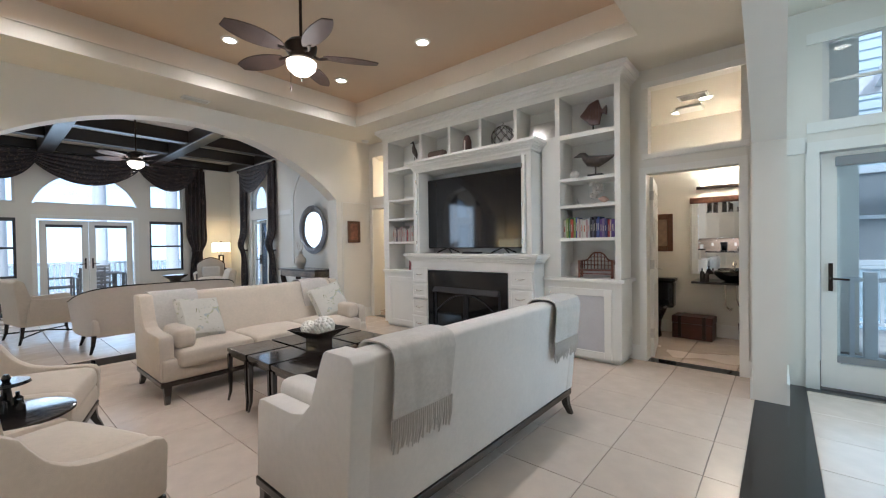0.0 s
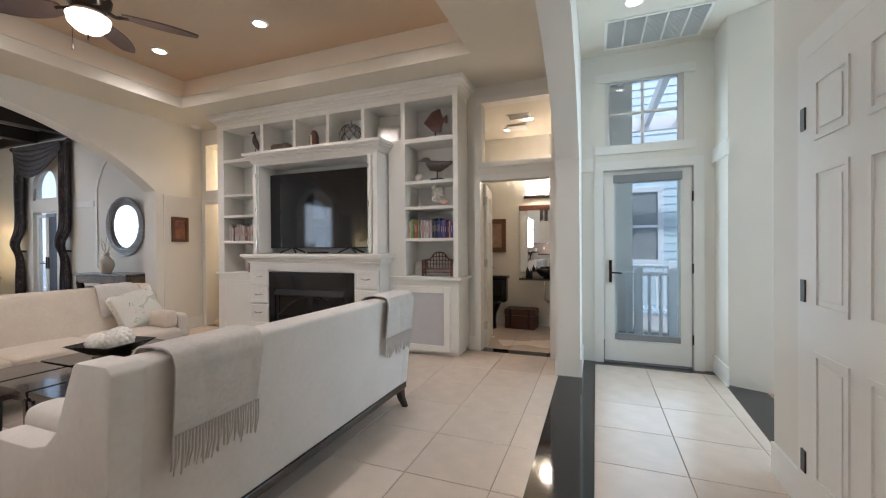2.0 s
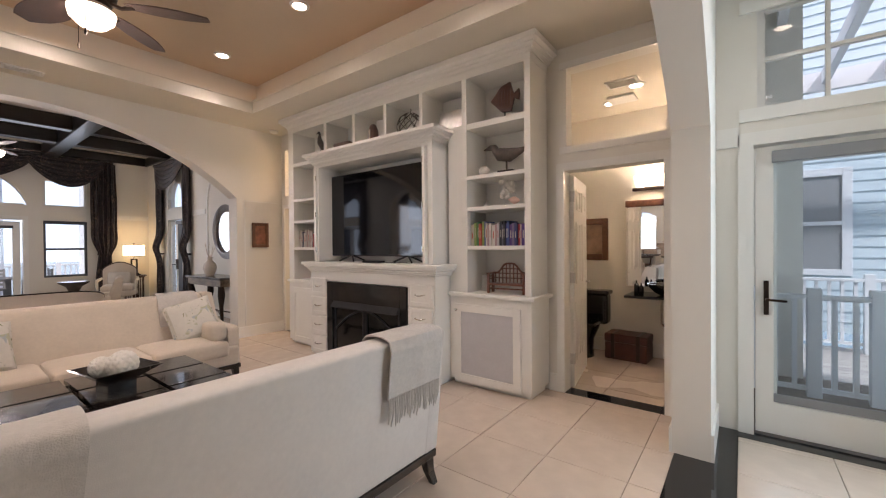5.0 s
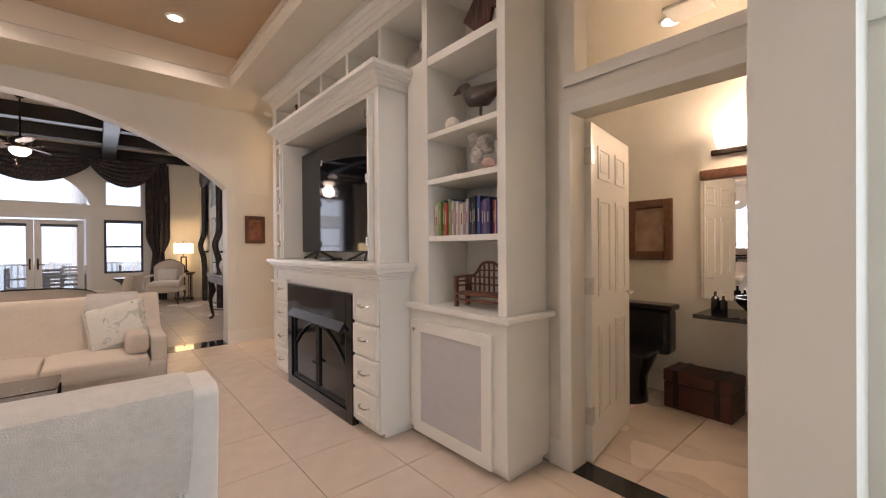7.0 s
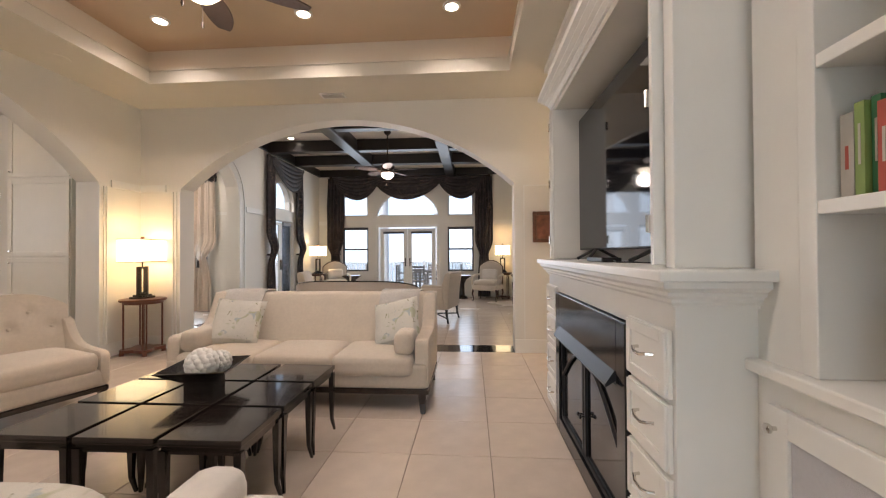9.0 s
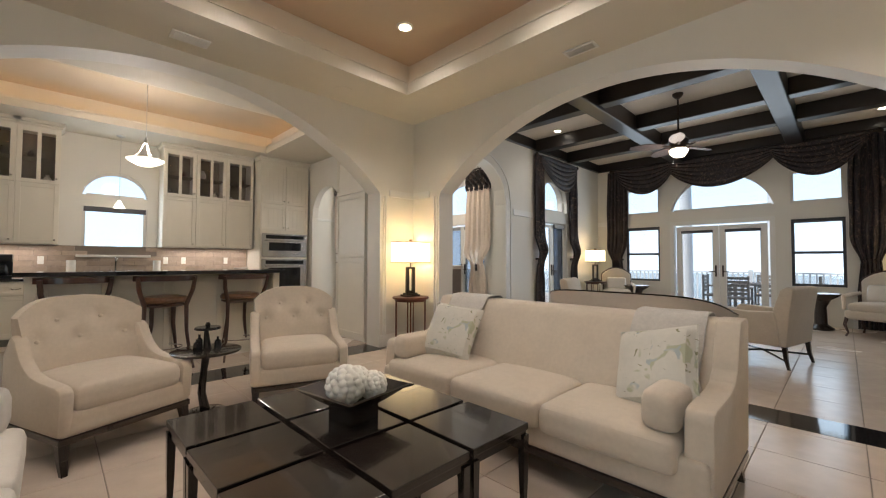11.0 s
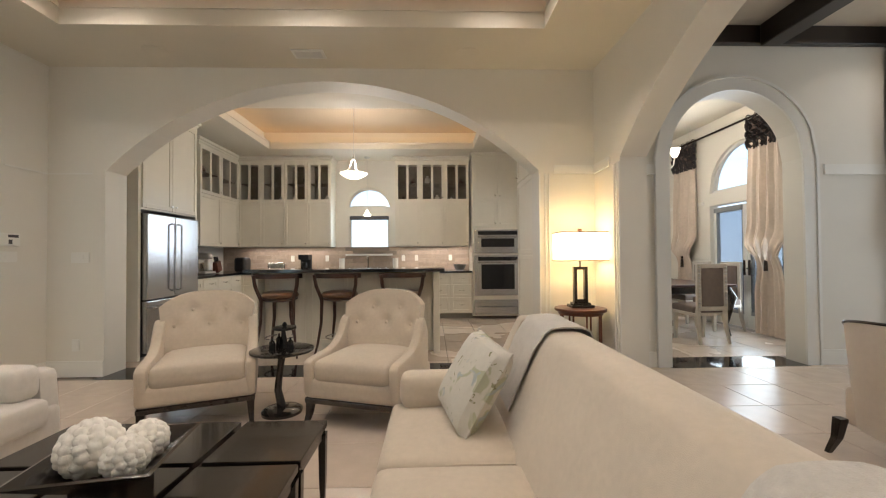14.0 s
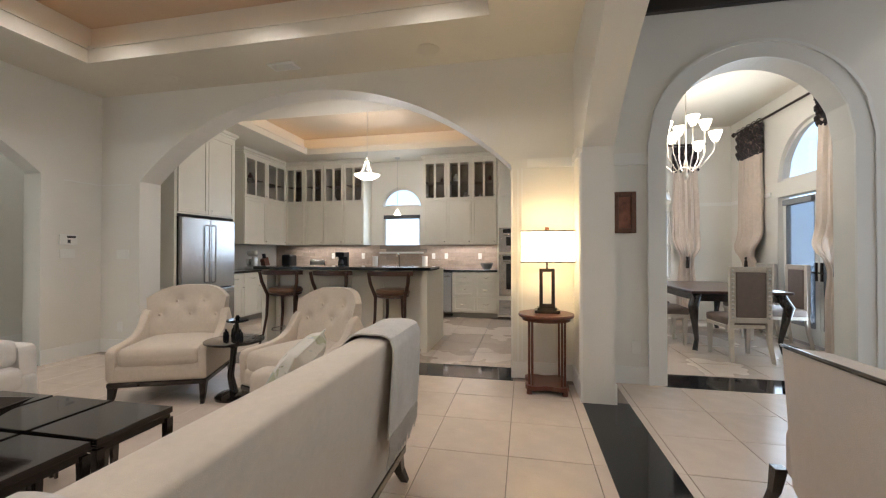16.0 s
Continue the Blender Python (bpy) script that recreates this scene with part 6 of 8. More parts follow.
FD = frame_of((-8.49, -4.35, 0), (-8.49, -1.25, 0), (1, 0, 0))
pale_curtain(FD, 3.1, 0.42, 0.29, 3.28)
pale_curtain(FD, 3.1, 2.32, 0.33, 3.28)
FB = frame_of((-8.0, -4.67, 0), (-6.2, -4.67, 0), (0, 1, 0))
pale_curtain(FB, 1.8, 0.28, 0.20, 3.20)
pale_curtain(FB, 1.8, 1.52, 0.20, 3.20)
for F, L in ((FD, 3.1), (FB, 1.8)):
    t = thing("curtain_pole", "dark bronze curtain pole with round ends", "curtain pole")
    zz = 3.28 if L > 2 else 3.20
    part("pole", tube(bmesh.new(), [F(-0.02, 0.07, zz), F(1.02, 0.07, zz)], 0.018, 8), BRONZE, t, smooth=True)
    for u in (-0.02, 1.02):
        part("finial", lathe(bmesh.new(), [(0.01, -0.04), (0.04, 0.0), (0.01, 0.04)], 12, Matrix.Translation(F(u, 0.07, zz))), BRONZE, t, smooth=True)


# ---- family room furniture ----
FAMF = mat("oatmeal_ribbed_fabric", (0.56, 0.49, 0.42), 0.85, var=0.05, scale=30, bump=0.3, bscale=300, sheen=0.2)
s = thing("curved_sofa", "oatmeal curved-back sofa with dark piping", "sofa", pose(-6.34, 2.03, 0, 0, 0, -90))
bm = bmesh.new()


def tubshell(L, D, H, thick, low, flare=0.05):
    """A back that wraps round the sides: outline from front left round the back to front right (front is -y)."""
    b = bmesh.new()
    n, k = 40, 6
    g = []
    for i in range(n + 1):
        a = math.pi * (i / n)
        ca, sa = math.cos(a), math.sin(a)
        ex = 0.42
        x = L / 2 * math.copysign(abs(ca) ** ex, ca)
        y = -D / 2 + D * abs(sa) ** 0.55
        h = low + (H - low) * max(0, sa) ** 0.7
        col = []
        for side in (0, 1):
            for j in range(k + 1):
                v = j / k if side == 0 else 1 - j / k
                off = (thick if side else 0)
                fl = 1 + flare * v * (1 if side == 0 else 0.6)
                col.append(b.verts.new(((x - off * math.copysign(1, ca) * min(1, abs(ca) * 1.4)) * fl, y * fl - off * sa, 0.20 + (h - 0.20) * v)))
        g.append(col)
    m = len(g[0])
    for i in range(n):
        for j in range(m):
            b.faces.new((g[i][j], g[i + 1][j], g[i + 1][(j + 1) % m], g[i][(j + 1) % m]))
    b.faces.new(g[0])
    b.faces.new(g[n][::-1])
    return b, g


b, g = tubshell(1.85, 0.84, 0.83, 0.12, 0.60)
pts = [v.co.copy() + Vector((0, 0, 0.004)) for v in (c[6] for c in g)]
part("backrest", b, FAMF, s, smooth=True)
part("piping", tube(bmesh.new(), pts, 0.009, 6), EBONY, s, "dark piping", smooth=True)
part("seat", soft(bmesh.new(), 1.66, 0.72, 0.24, 0.04, m=pose(0, -0.04, 0.30)), FAMF, s, smooth=True)
for i in (-1, 1):
    part("seat_cushion", soft(bmesh.new(), 0.80, 0.64, 0.14, 0.05, 0.03, m=pose(i * 0.405, -0.06, 0.46)), FAMF, s, smooth=True)
for sx in (-1, 1):
    for sy in (-1, 1):
        part("leg", leg_bm(sx * 0.82, sy * 0.34, 0.22, 0.026, 0.013, sx * 0.04, sy * 0.04), EBONY, s)


def club_chair(at):
    c = thing("club_chair", "cream club chair on crossed dark wooden legs", "armchair", at, "club chairs")
    part("seat", soft(bmesh.new(), 0.70, 0.70, 0.20, 0.04, m=pose(0, 0, 0.33)), LINEN, c, smooth=True)
    part("seat_cushion", soft(bmesh.new(), 0.56, 0.60, 0.14, 0.05, 0.03, m=pose(0, -0.05, 0.47)), LINEN, c, smooth=True)
    bm = bmesh.new()
    prism(bm, [(0.20, 0.24), (0.22, 0.60), (0.30, 0.86), (0.36, 0.90), (0.42, 0.87), (0.38, 0.60), (0.35, 0.24)], -0.36, 0.36, "x", 0.02)
    part("backrest", bm, LINEN, c, smooth=True)
    for sx in (-1, 1):
        bm = bmesh.new()
        x0, x1 = sorted((sx * 0.29, sx * 0.38))
        prism(bm, [(-0.38, 0.24), (-0.40, 0.58), (-0.36, 0.62), (0.0, 0.60), (0.25, 0.62), (0.30, 0.24)], x0, x1, "x", 0.02)
        part("arm", bm, LINEN, c, smooth=True)
        for sy in (-1, 1):
            part("leg", leg_bm(sx * 0.32, sy * 0.32, 0.24, 0.022, 0.012, sx * 0.02, sy * 0.04), EBONY, c)
        part("cross_stretcher", tube(bmesh.new(), [(-0.32 * sx, -0.32, 0.09), (0, 0, 0.12), (0.32 * sx, 0.32, 0.09)], 0.012, 6), EBONY, c)
    return c


c0 = club_chair(pose(-7.65, 3.10, 0, 0, 0, yaw_to(-0.25, -1)))
copy_thing(c0, pose(-7.80, 0.92, 0, 0, 0, yaw_to(-0.2, 1)))


def wing_chair(at):
    c = thing("bergere_chair", "cream armchair with a shaped dark wooden frame", "armchair", at, "corner chairs")
    part("seat", soft(bmesh.new(), 0.66, 0.66, 0.14, 0.04, m=pose(0, 0, 0.34)), LINEN, c, smooth=True)
    part("seat_cushion", soft(bmesh.new(), 0.58, 0.60, 0.13, 0.05, 0.03, m=pose(0, -0.03, 0.46)), LINEN, c, smooth=True)
    bm = bmesh.new()
    out = [(-0.31, 0.30)] + [(-0.31 + 0.62 * i / 14, 0.86 + 0.16 * math.sin(math.pi * i / 14) ** 0.8) for i in range(15)] + [(0.31, 0.30)]
    prism(bm, out, 0.26, 0.36, "y", 0.02)
    part("backrest", bm, LINEN, c, smooth=True)
    part("crest_rail", tube(bmesh.new(), [(u * 1.02, 0.30, z + 0.01) for u, z in out], 0.016, 6), WALNUT, c, smooth=True)
    for sx in (-1, 1):
        part("armrest", tube(bmesh.new(), [(sx * 0.33, 0.28, 0.66), (sx * 0.36, 0.0, 0.64), (sx * 0.35, -0.24, 0.62), (sx * 0.33, -0.30, 0.42)], [0.03, 0.035, 0.03, 0.02], 8), LINEN, c, smooth=True)
        for sy in (-1, 1):
            part("leg", tube(bmesh.new(), [(sx * 0.30, sy * 0.30, 0.30), (sx * 0.32, sy * 0.32, 0.18), (sx * 0.29, sy * 0.29, 0.06), (sx * 0.31, sy * 0.32, 0.0)], [0.026, 0.022, 0.013, 0.016], 8), WALNUT, c, smooth=True)
    part("pillow", soft(bmesh.new(), 0.42, 0.12, 0.30, 0.055, 0.0, m=pose(0, 0.16, 0.66, -14)), CERAM, c, smooth=True)
    return c


w0 = wing_chair(pose(-10.75, 4.20, 0, 0, 0, yaw_to(1, -0.35)))
copy_thing(w0, pose(-10.80, 0.12, 0, 0, 0, yaw_to(1, 0.45)))


def rect_lamp(at, shade_w, shade_d, z_body, sh0, sh1, label):
    """Lamp with an open rectangular frame for a body and a box shade."""
    t = thing("table_lamp", label, "table lamp", at, "table lamps")
    part("foot", B(-0.11, 0.11, -0.08, 0.08, 0.0, 0.028, 0.005), EBONY, t)
    part("foot_step", B(-0.085, 0.085, -0.055, 0.055, 0.028, 0.05, 0.004), EBONY, t)
    bm = bmesh.new()
    hw = 0.068
    for q in ((-hw, -hw + 0.03, 0.05, z_body), (hw - 0.03, hw, 0.05, z_body), (-hw + 0.03, hw - 0.03, 0.05, 0.08), (-hw + 0.03, hw - 0.03, z_body - 0.03, z_body)):
        box(bm, q[0], q[1], -0.025, 0.025, q[2], q[3], 0.003)
    part("open_frame", bm, EBONY, t, "dark open wooden frame")
    part("stem", tube(bmesh.new(), [(0, 0, z_body), (0, 0, sh1 + 0.02)], 0.008, 8), BRONZE, t)
    part("finial", B(-0.018, 0.018, -0.012, 0.012, sh1 + 0.015, sh1 + 0.04, 0.003), CARVED, t)
    bm = bmesh.new()
    a, d = shade_w / 2, shade_d / 2
    for q in ((-a, a, -d, -d + 0.004), (-a, a, d - 0.004, d), (-a, -a + 0.004, -d + 0.004, d - 0.004), (a - 0.004, a, -d + 0.004, d - 0.004)):
        box(bm, *q, sh0, sh1)
    sh = part("shade", bm, SHADE, t, "glowing cream fabric shade")
    for z in (sh0 - 0.004, sh1 - 0.004):
        bm = bmesh.new()
        for q in ((-a - 0.003, a + 0.003, -d - 0.003, -d + 0.002), (-a - 0.003, a + 0.003, d - 0.002, d + 0.003), (-a - 0.003, -a + 0.002, -d, d), (a - 0.002, a + 0.003, -d, d)):
            box(bm, *q, z, z + 0.009)
        part("trim", bm, EBONY, sh, "thin dark trim")
    return t


def drum_table(at, r, h, mt, label):
    t = thing("side_table", label, "side table", at)
    part("tabletop", lathe(bmesh.new(), [(r * 0.97, h - 0.03), (r, h - 0.022), (r, h - 0.006), (r * 0.98, h)], 36), mt, t, smooth=True)
    part("apron", lathe(bmesh.new(), [(r * 0.86, h - 0.06), (r * 0.86, h - 0.03)], 36), mt, t, smooth=True)
    for k in range(4):
        for d in (-0.10, 0.10):
            a = math.pi / 4 + k * math.pi / 2 + d
            part("post", tube(bmesh.new(), [(r * 0.80 * math.cos(a), r * 0.80 * math.sin(a), 0.075), (r * 0.80 * math.cos(a), r * 0.80 * math.sin(a), h - 0.05)], 0.0095, 8), mt, t, smooth=True)
    bm = bmesh.new()
    pts = []
    for i in range(48):
        a = 2 * math.pi * i / 48
        q = r * (0.80 + 0.16 * math.cos(4 * (a - math.pi / 4)))
        pts.append((q * math.cos(a), q * math.sin(a)))
    prism(bm, pts, 0.04, 0.075, "z")
    part("base", bm, mt, t)
    for k in range(4):
        a = math.pi / 4 + k * math.pi / 2
        part("foot", lathe(bmesh.new(), [(0.028, 0.0), (0.024, 0.041)], 10, pose(r * 0.86 * math.cos(a), r * 0.86 * math.sin(a), 0)), mt, t, smooth=True)
    return t


drum_table(pose(-5.02, -0.33, 0), 0.245, 0.685, CHERRY, "round reddish cherry side table with slender posts")
rect_lamp(pose(-5.03, -0.35, 0.686), 0.46, 0.26, 0.40, 0.46, 0.735, "lit table lamp with a dark open frame")
for x, y in ((-11.2, 4.62), (-10.75, -0.36)):
    drum_table(pose(x, y, 0), 0.25, 0.70, WALNUT, "round dark side table in the corner")
    rect_lamp(pose(x, y, 0.701, 0, 0, 90 if y > 0 else 140), 0.38, 0.24, 0.40, 0.47, 0.74, "lit table lamp with a dark open frame")
t = thing("urn_table", "flared dark pedestal table before the window", "side table", pose(-11.1, 0.45, 0))
part("pedestal", lathe(bmesh.new(), [(0.17, 0), (0.18, 0.03), (0.09, 0.10), (0.08, 0.40), (0.14, 0.52), (0.26, 0.60), (0.27, 0.63), (0.20, 0.64)], 24), EBONY, t, smooth=True)
t = thing("urn_table", "flared dark pedestal table before the window", "side table", pose(-11.1, 3.50, 0))
part("pedestal", lathe(bmesh.new(), [(0.17, 0), (0.18, 0.03), (0.09, 0.10), (0.08, 0.40), (0.14, 0.52), (0.26, 0.60), (0.27, 0.63), (0.20, 0.64)], 24), EBONY, t, smooth=True)
# console, mirror, vase
cn = thing("console_table", "ornate dark console table with scrolled legs", "console table", pose(-7.05, 4.74, 0))
MARB = mat("mottled_dark_marble", (0.10, 0.085, 0.07), 0.2, var=0.8, scale=14)
part("tabletop", B(-0.72, 0.72, -0.24, 0.26, 0.80, 0.84, 0.006), MARB, cn)
part("apron", B(-0.68, 0.68, -0.21, 0.24, 0.68, 0.80, 0.004), mat("painted_gilt_wood", (0.16, 0.12, 0.08), 0.4, var=0.7, scale=30), cn)
for sx in (-1, 1):
    for sy in (-1, 1):
        part("leg", tube(bmesh.new(), [(sx * 0.64, sy * 0.18, 0.70), (sx * 0.60, sy * 0.16, 0.52), (sx * 0.66, sy * 0.19, 0.36), (sx * 0.63, sy * 0.17, 0.16), (sx * 0.60, sy * 0.15, 0.06), (sx * 0.65, sy * 0.19, 0.0)], [0.05, 0.06, 0.035, 0.028, 0.022, 0.03], 10), BRONZE, cn, smooth=True)
    part("stretcher", tube(bmesh.new(), [(sx * 0.64, -0.17, 0.17), (0, 0.02 * sx, 0.21), (-sx * 0.64, 0.17, 0.17)], 0.012, 6), BRONZE, cn, smooth=True)
t = thing("vase", "cream ceramic vase with dried stems", "vase", pose(-7.22, 4.72, 0.84))
part("body", lathe(bmesh.new(), [(0.06, 0), (0.09, 0.05), (0.115, 0.14), (0.10, 0.22), (0.05, 0.27), (0.035, 0.31), (0.05, 0.34)], 22), CERAM, t, smooth=True)
for k in range(7):
    a = k * 0.9
    part("stem", tube(bmesh.new(), [(0, 0, 0.30), (0.06 * math.cos(a), 0.05 * math.sin(a), 0.42), (0.15 * math.cos(a), 0.06 * math.sin(a), 0.50 + 0.02 * k)], 0.004, 5), CHAMP, t)
mi = thing("round_mirror", "round mirror in a frame of woven silvery twigs", "mirror", pose(-7.18, 5.02, 1.66, 90, 0, 0))
part("glass", lathe(bmesh.new(), [(0.38, 0.0), (0.38, 0.012)], 48), MIRROR, mi)
TWIG = mat("silvered_twig", (0.30, 0.29, 0.29), 0.4, 0.5, var=0.3, scale=20)
for k in range(9):
    ph = k * 0.7
    pts = [((0.46 + 0.055 * math.sin(3 * a + ph)) * math.cos(a), (0.46 + 0.055 * math.sin(3 * a + ph)) * math.sin(a), 0.03 + 0.02 * math.cos(2 * a + ph)) for a in [2 * math.pi * i / 48 for i in range(49)]]
    part("twig_ring", tube(bmesh.new(), pts, 0.014, 6), TWIG, mi, smooth=True)
solid("niche_moulding", band(bmesh.new(), -8.05, -6.15, 2.35, 0.78, 0.06, 5.022, 5.045, "y", 0.9), WHITE, "raised white moulding round a wall niche", "moulding")


# ---- ceiling fans ----
def fan(x, y, zc, zb, phase, r, label, blade_mat):
    f = thing("ceiling_fan", label, "ceiling fan", pose(x, y, 0))
    part("canopy", lathe(bmesh.new(), [(0.03, zc - 0.07), (0.07, zc - 0.03), (0.075, zc - 0.001)], 20), BRONZE, f, smooth=True)
    part("rod", tube(bmesh.new(), [(0, 0, zb + 0.12), (0, 0, zc - 0.05)], 0.013, 10), BRONZE, f)
    part("motor", lathe(bmesh.new(), [(0.06, zb - 0.05), (0.10, zb - 0.03), (0.10, zb + 0.0), (0.125, zb + 0.03), (0.135, zb + 0.08), (0.10, zb + 0.12), (0.02, zb + 0.14)], 28), BRONZE, f, smooth=True)
    part("light_bowl", lathe(bmesh.new(), [(0.01, zb - 0.17), (0.07, zb - 0.155), (0.115, zb - 0.11), (0.125, zb - 0.06), (0.11, zb - 0.05)], 28), BOWLLIT, f, "glowing frosted glass bowl", smooth=True)
    for k in range(5):
        m = pose(0, 0, zb + 0.01, 0, 0, phase + 72 * k)
        br = part("bracket", tube(bmesh.new(), [(0.09, 0, 0), (0.15, 0.02, -0.012), (0.22, 0, 0.0)], [0.016, 0.012, 0.018], 6), BRONZE, f, m=m, smooth=True)
        bm = bmesh.new()
        out = []
        for i in range(13):
            u = i / 12
            out.append((0.18 + (r - 0.18) * u, 0.025 + 0.075 * math.sin(math.pi * min(1, u * 0.92 + 0.04)) ** 0.7))
        out += [(a, -b) for a, b in out[::-1]]
        prism(bm, out, -0.005, 0.005, "z", 0.003, pose(0, 0, 0, 11))
        part("blade", bm, blade_mat, f, "dark woven leaf-shaped blade", m=m)
    for dx, ln in ((-0.09, 0.20), (0.09, 0.17)):
        ch = part("pull_chain", tube(bmesh.new(), [(dx, -0.05, zb - 0.05), (dx, -0.05, zb - 0.06 - ln)], 0.0025, 5), BRONZE, f)
        part("chain_weight", lathe(bmesh.new(), [(0.004, -0.02), (0.008, 0), (0.004, 0.02)], 8, pose(dx, -0.05, zb - 0.07 - ln)), BRONZE, ch, smooth=True)


WOVEN = mat("dark_woven_cane", (0.075, 0.045, 0.032), 0.55, var=0.4, scale=60, bump=0.5, bscale=180)
fan(-2.62, 2.14, HT, 2.95, 58, 0.66, "dark bronze ceiling fan with leaf-shaped blades", WOVEN)
fan(-8.10, 2.12, HF, 2.88, 12, 0.66, "dark ceiling fan with a lit glass bowl", WOVEN)


# ---- dining room ----
TAUPE = mat("taupe_leather", (0.17, 0.125, 0.10), 0.45, var=0.15, scale=20)
CREAMW = mat("distressed_cream_wood", (0.58, 0.52, 0.44), 0.5, var=0.15, scale=14)
dt = thing("dining_table", "dark wooden dining table with cabriole legs", "table", pose(-7.42, -3.02, 0) @ Matrix.Diagonal((1, 0.86, 1, 1)))
part("tabletop", B(-0.55, 0.55, -1.10, 1.10, 0.72, 0.755, 0.01), WALNUT, dt)
part("apron", B(-0.47, 0.47, -1.0, 1.0, 0.62, 0.72, 0.004), EBONY, dt)
for sx in (-1, 1):
    for sy in (-1, 1):
        part("leg", tube(bmesh.new(), [(sx * 0.46, sy * 0.98, 0.70), (sx * 0.52, sy * 1.04, 0.56), (sx * 0.49, sy * 1.0, 0.34), (sx * 0.46, sy * 0.97, 0.14), (sx * 0.49, sy * 1.0, 0.0)], [0.06, 0.06, 0.038, 0.026, 0.032], 10), EBONY, dt, smooth=True)


def dining_chair(at):
    c = thing("dining_chair", "cream wooden dining chair with taupe leather and nailheads", "chair", at, "dining chairs")
    part("seat", soft(bmesh.new(), 0.48, 0.46, 0.10, 0.03, 0.02, m=pose(0, -0.02, 0.45)), TAUPE, c, smooth=True)
    part("seat_rail", B(-0.24, 0.24, -0.24, 0.21, 0.37, 0.41, 0.004), CREAMW, c)
    part("back_pad", B(-0.155, 0.155, 0.205, 0.262, 0.50, 1.01, 0.012), TAUPE, c)
    bm = bmesh.new()
    for q in ((-0.215, -0.155, 0.44, 1.07), (0.155, 0.215, 0.44, 1.07), (-0.155, 0.155, 1.01, 1.07), (-0.155, 0.155, 0.44, 0.50)):
        box(bm, q[0], q[1], 0.212, 0.255, q[2], q[3], 0.006)
    part("back_frame", bm, CREAMW, c)
    for sx in (-1, 1):
        for i in range(12):
            part("nail", lathe(bmesh.new(), [(0.016, 0), (0.012, 0.012), (0.002, 0.017)], 6, pose(sx * 0.187, 0.254, 0.50 + i * 0.048, -90)), SILV, c)
        part("front_leg", leg_bm(sx * 0.21, -0.20, 0.40, 0.026, 0.016), CREAMW, c)
        part("back_leg", leg_bm(sx * 0.19, 0.22, 0.46, 0.024, 0.015, sx * 0.02, 0.06), CREAMW, c)
    return c


d0 = dining_chair(pose(-7.30, -1.92, 0, 0, 0, 3))
for q in ((-6.72, -2.65, 90), (-6.72, -3.38, 88), (-8.13, -2.70, -90), (-8.13, -3.38, -92)):
    copy_thing(d0, pose(q[0], q[1], 0, 0, 0, -q[2]))
ch = thing("chandelier", "white wrought chandelier with glowing glass cups", "chandelier", pose(-7.0, -2.6, 0))
WIRON = mat("white_wrought_iron", (0.66, 0.60, 0.50), 0.4, 0.3, var=0.1)
part("stem", tube(bmesh.new(), [(0, 0, 2.45), (0, 0, 3.52)], 0.010, 8), WIRON, ch)
part("finial", lathe(bmesh.new(), [(0.005, 2.22), (0.03, 2.27), (0.015, 2.33), (0.03, 2.42), (0.015, 2.50)], 14), WIRON, ch, smooth=True)
for k in range(8):
    a = k * math.pi / 4
    r, z = (0.36, 2.72) if k % 2 else (0.24, 2.95)
    arm = part("arm", tube(bmesh.new(), [(0.01 * math.cos(a), 0.01 * math.sin(a), 2.40), (r * 0.5 * math.cos(a), r * 0.5 * math.sin(a), 2.36), (r * 0.95 * math.cos(a), r * 0.95 * math.sin(a), 2.55), (r * math.cos(a), r * math.sin(a), z - 0.04)], 0.008, 6), WIRON, ch, smooth=True)
    part("glass_cup", lathe(bmesh.new(), [(0.03, -0.05), (0.055, 0.0), (0.08, 0.08), (0.075, 0.08), (0.05, 0.0), (0.02, -0.04)], 16, pose(r * math.cos(a), r * math.sin(a), z)), BOWLLIT, arm, "glowing glass cup", smooth=True)


# ---- bathroom ----
def six_panel(at, w, h, name, label, hinge_mat):
    """A six-panel leaf hung on its local x=0 edge."""
    d = tagged(new(name), label, "door", kind="structure")
    d.matrix_world = at
    bm = box(bmesh.new(), 0, w, -0.02, 0.02, 0.01, h)
    part("door_leaf", bm, WHITE, d)
    pw = (w - 0.33) / 2
    for x in (0.11, 0.22 + pw):
        for z0, z1 in ((0.24, 0.80), (0.98, 1.58), (1.70, h - 0.12)):
            for s in (-1, 1):
                bm = bmesh.new()
                y0, y1 = sorted((s * 0.0195, s * 0.027))
                for q in ((x, x + 0.022, z0, z1), (x + pw - 0.022, x + pw, z0, z1), (x + 0.022, x + pw - 0.022, z0, z0 + 0.022), (x + 0.022, x + pw - 0.022, z1 - 0.022, z1)):
                    box(bm, q[0], q[1], y0, y1, q[2], q[3])
                box(bm, x + 0.045, x + pw - 0.045, *sorted((s * 0.0195, s * 0.025)), z0 + 0.045, z1 - 0.045, 0.004)
                part("panel", bm, WHITE, d)
    for z in (0.28, 1.05, 1.82):
        part("hinge", B(-0.012, 0.03, -0.026, 0.026, z - 0.05, z + 0.05, 0.002), hinge_mat, d)
    for s in (-1, 1):
        part("door_handle", tube(bmesh.new(), [(w - 0.07, s * 0.02, 0.96), (w - 0.07, s * 0.06, 0.96), (w - 0.17, s * 0.065, 0.955)], 0.009, 8), SILV, d, smooth=True)
    return d


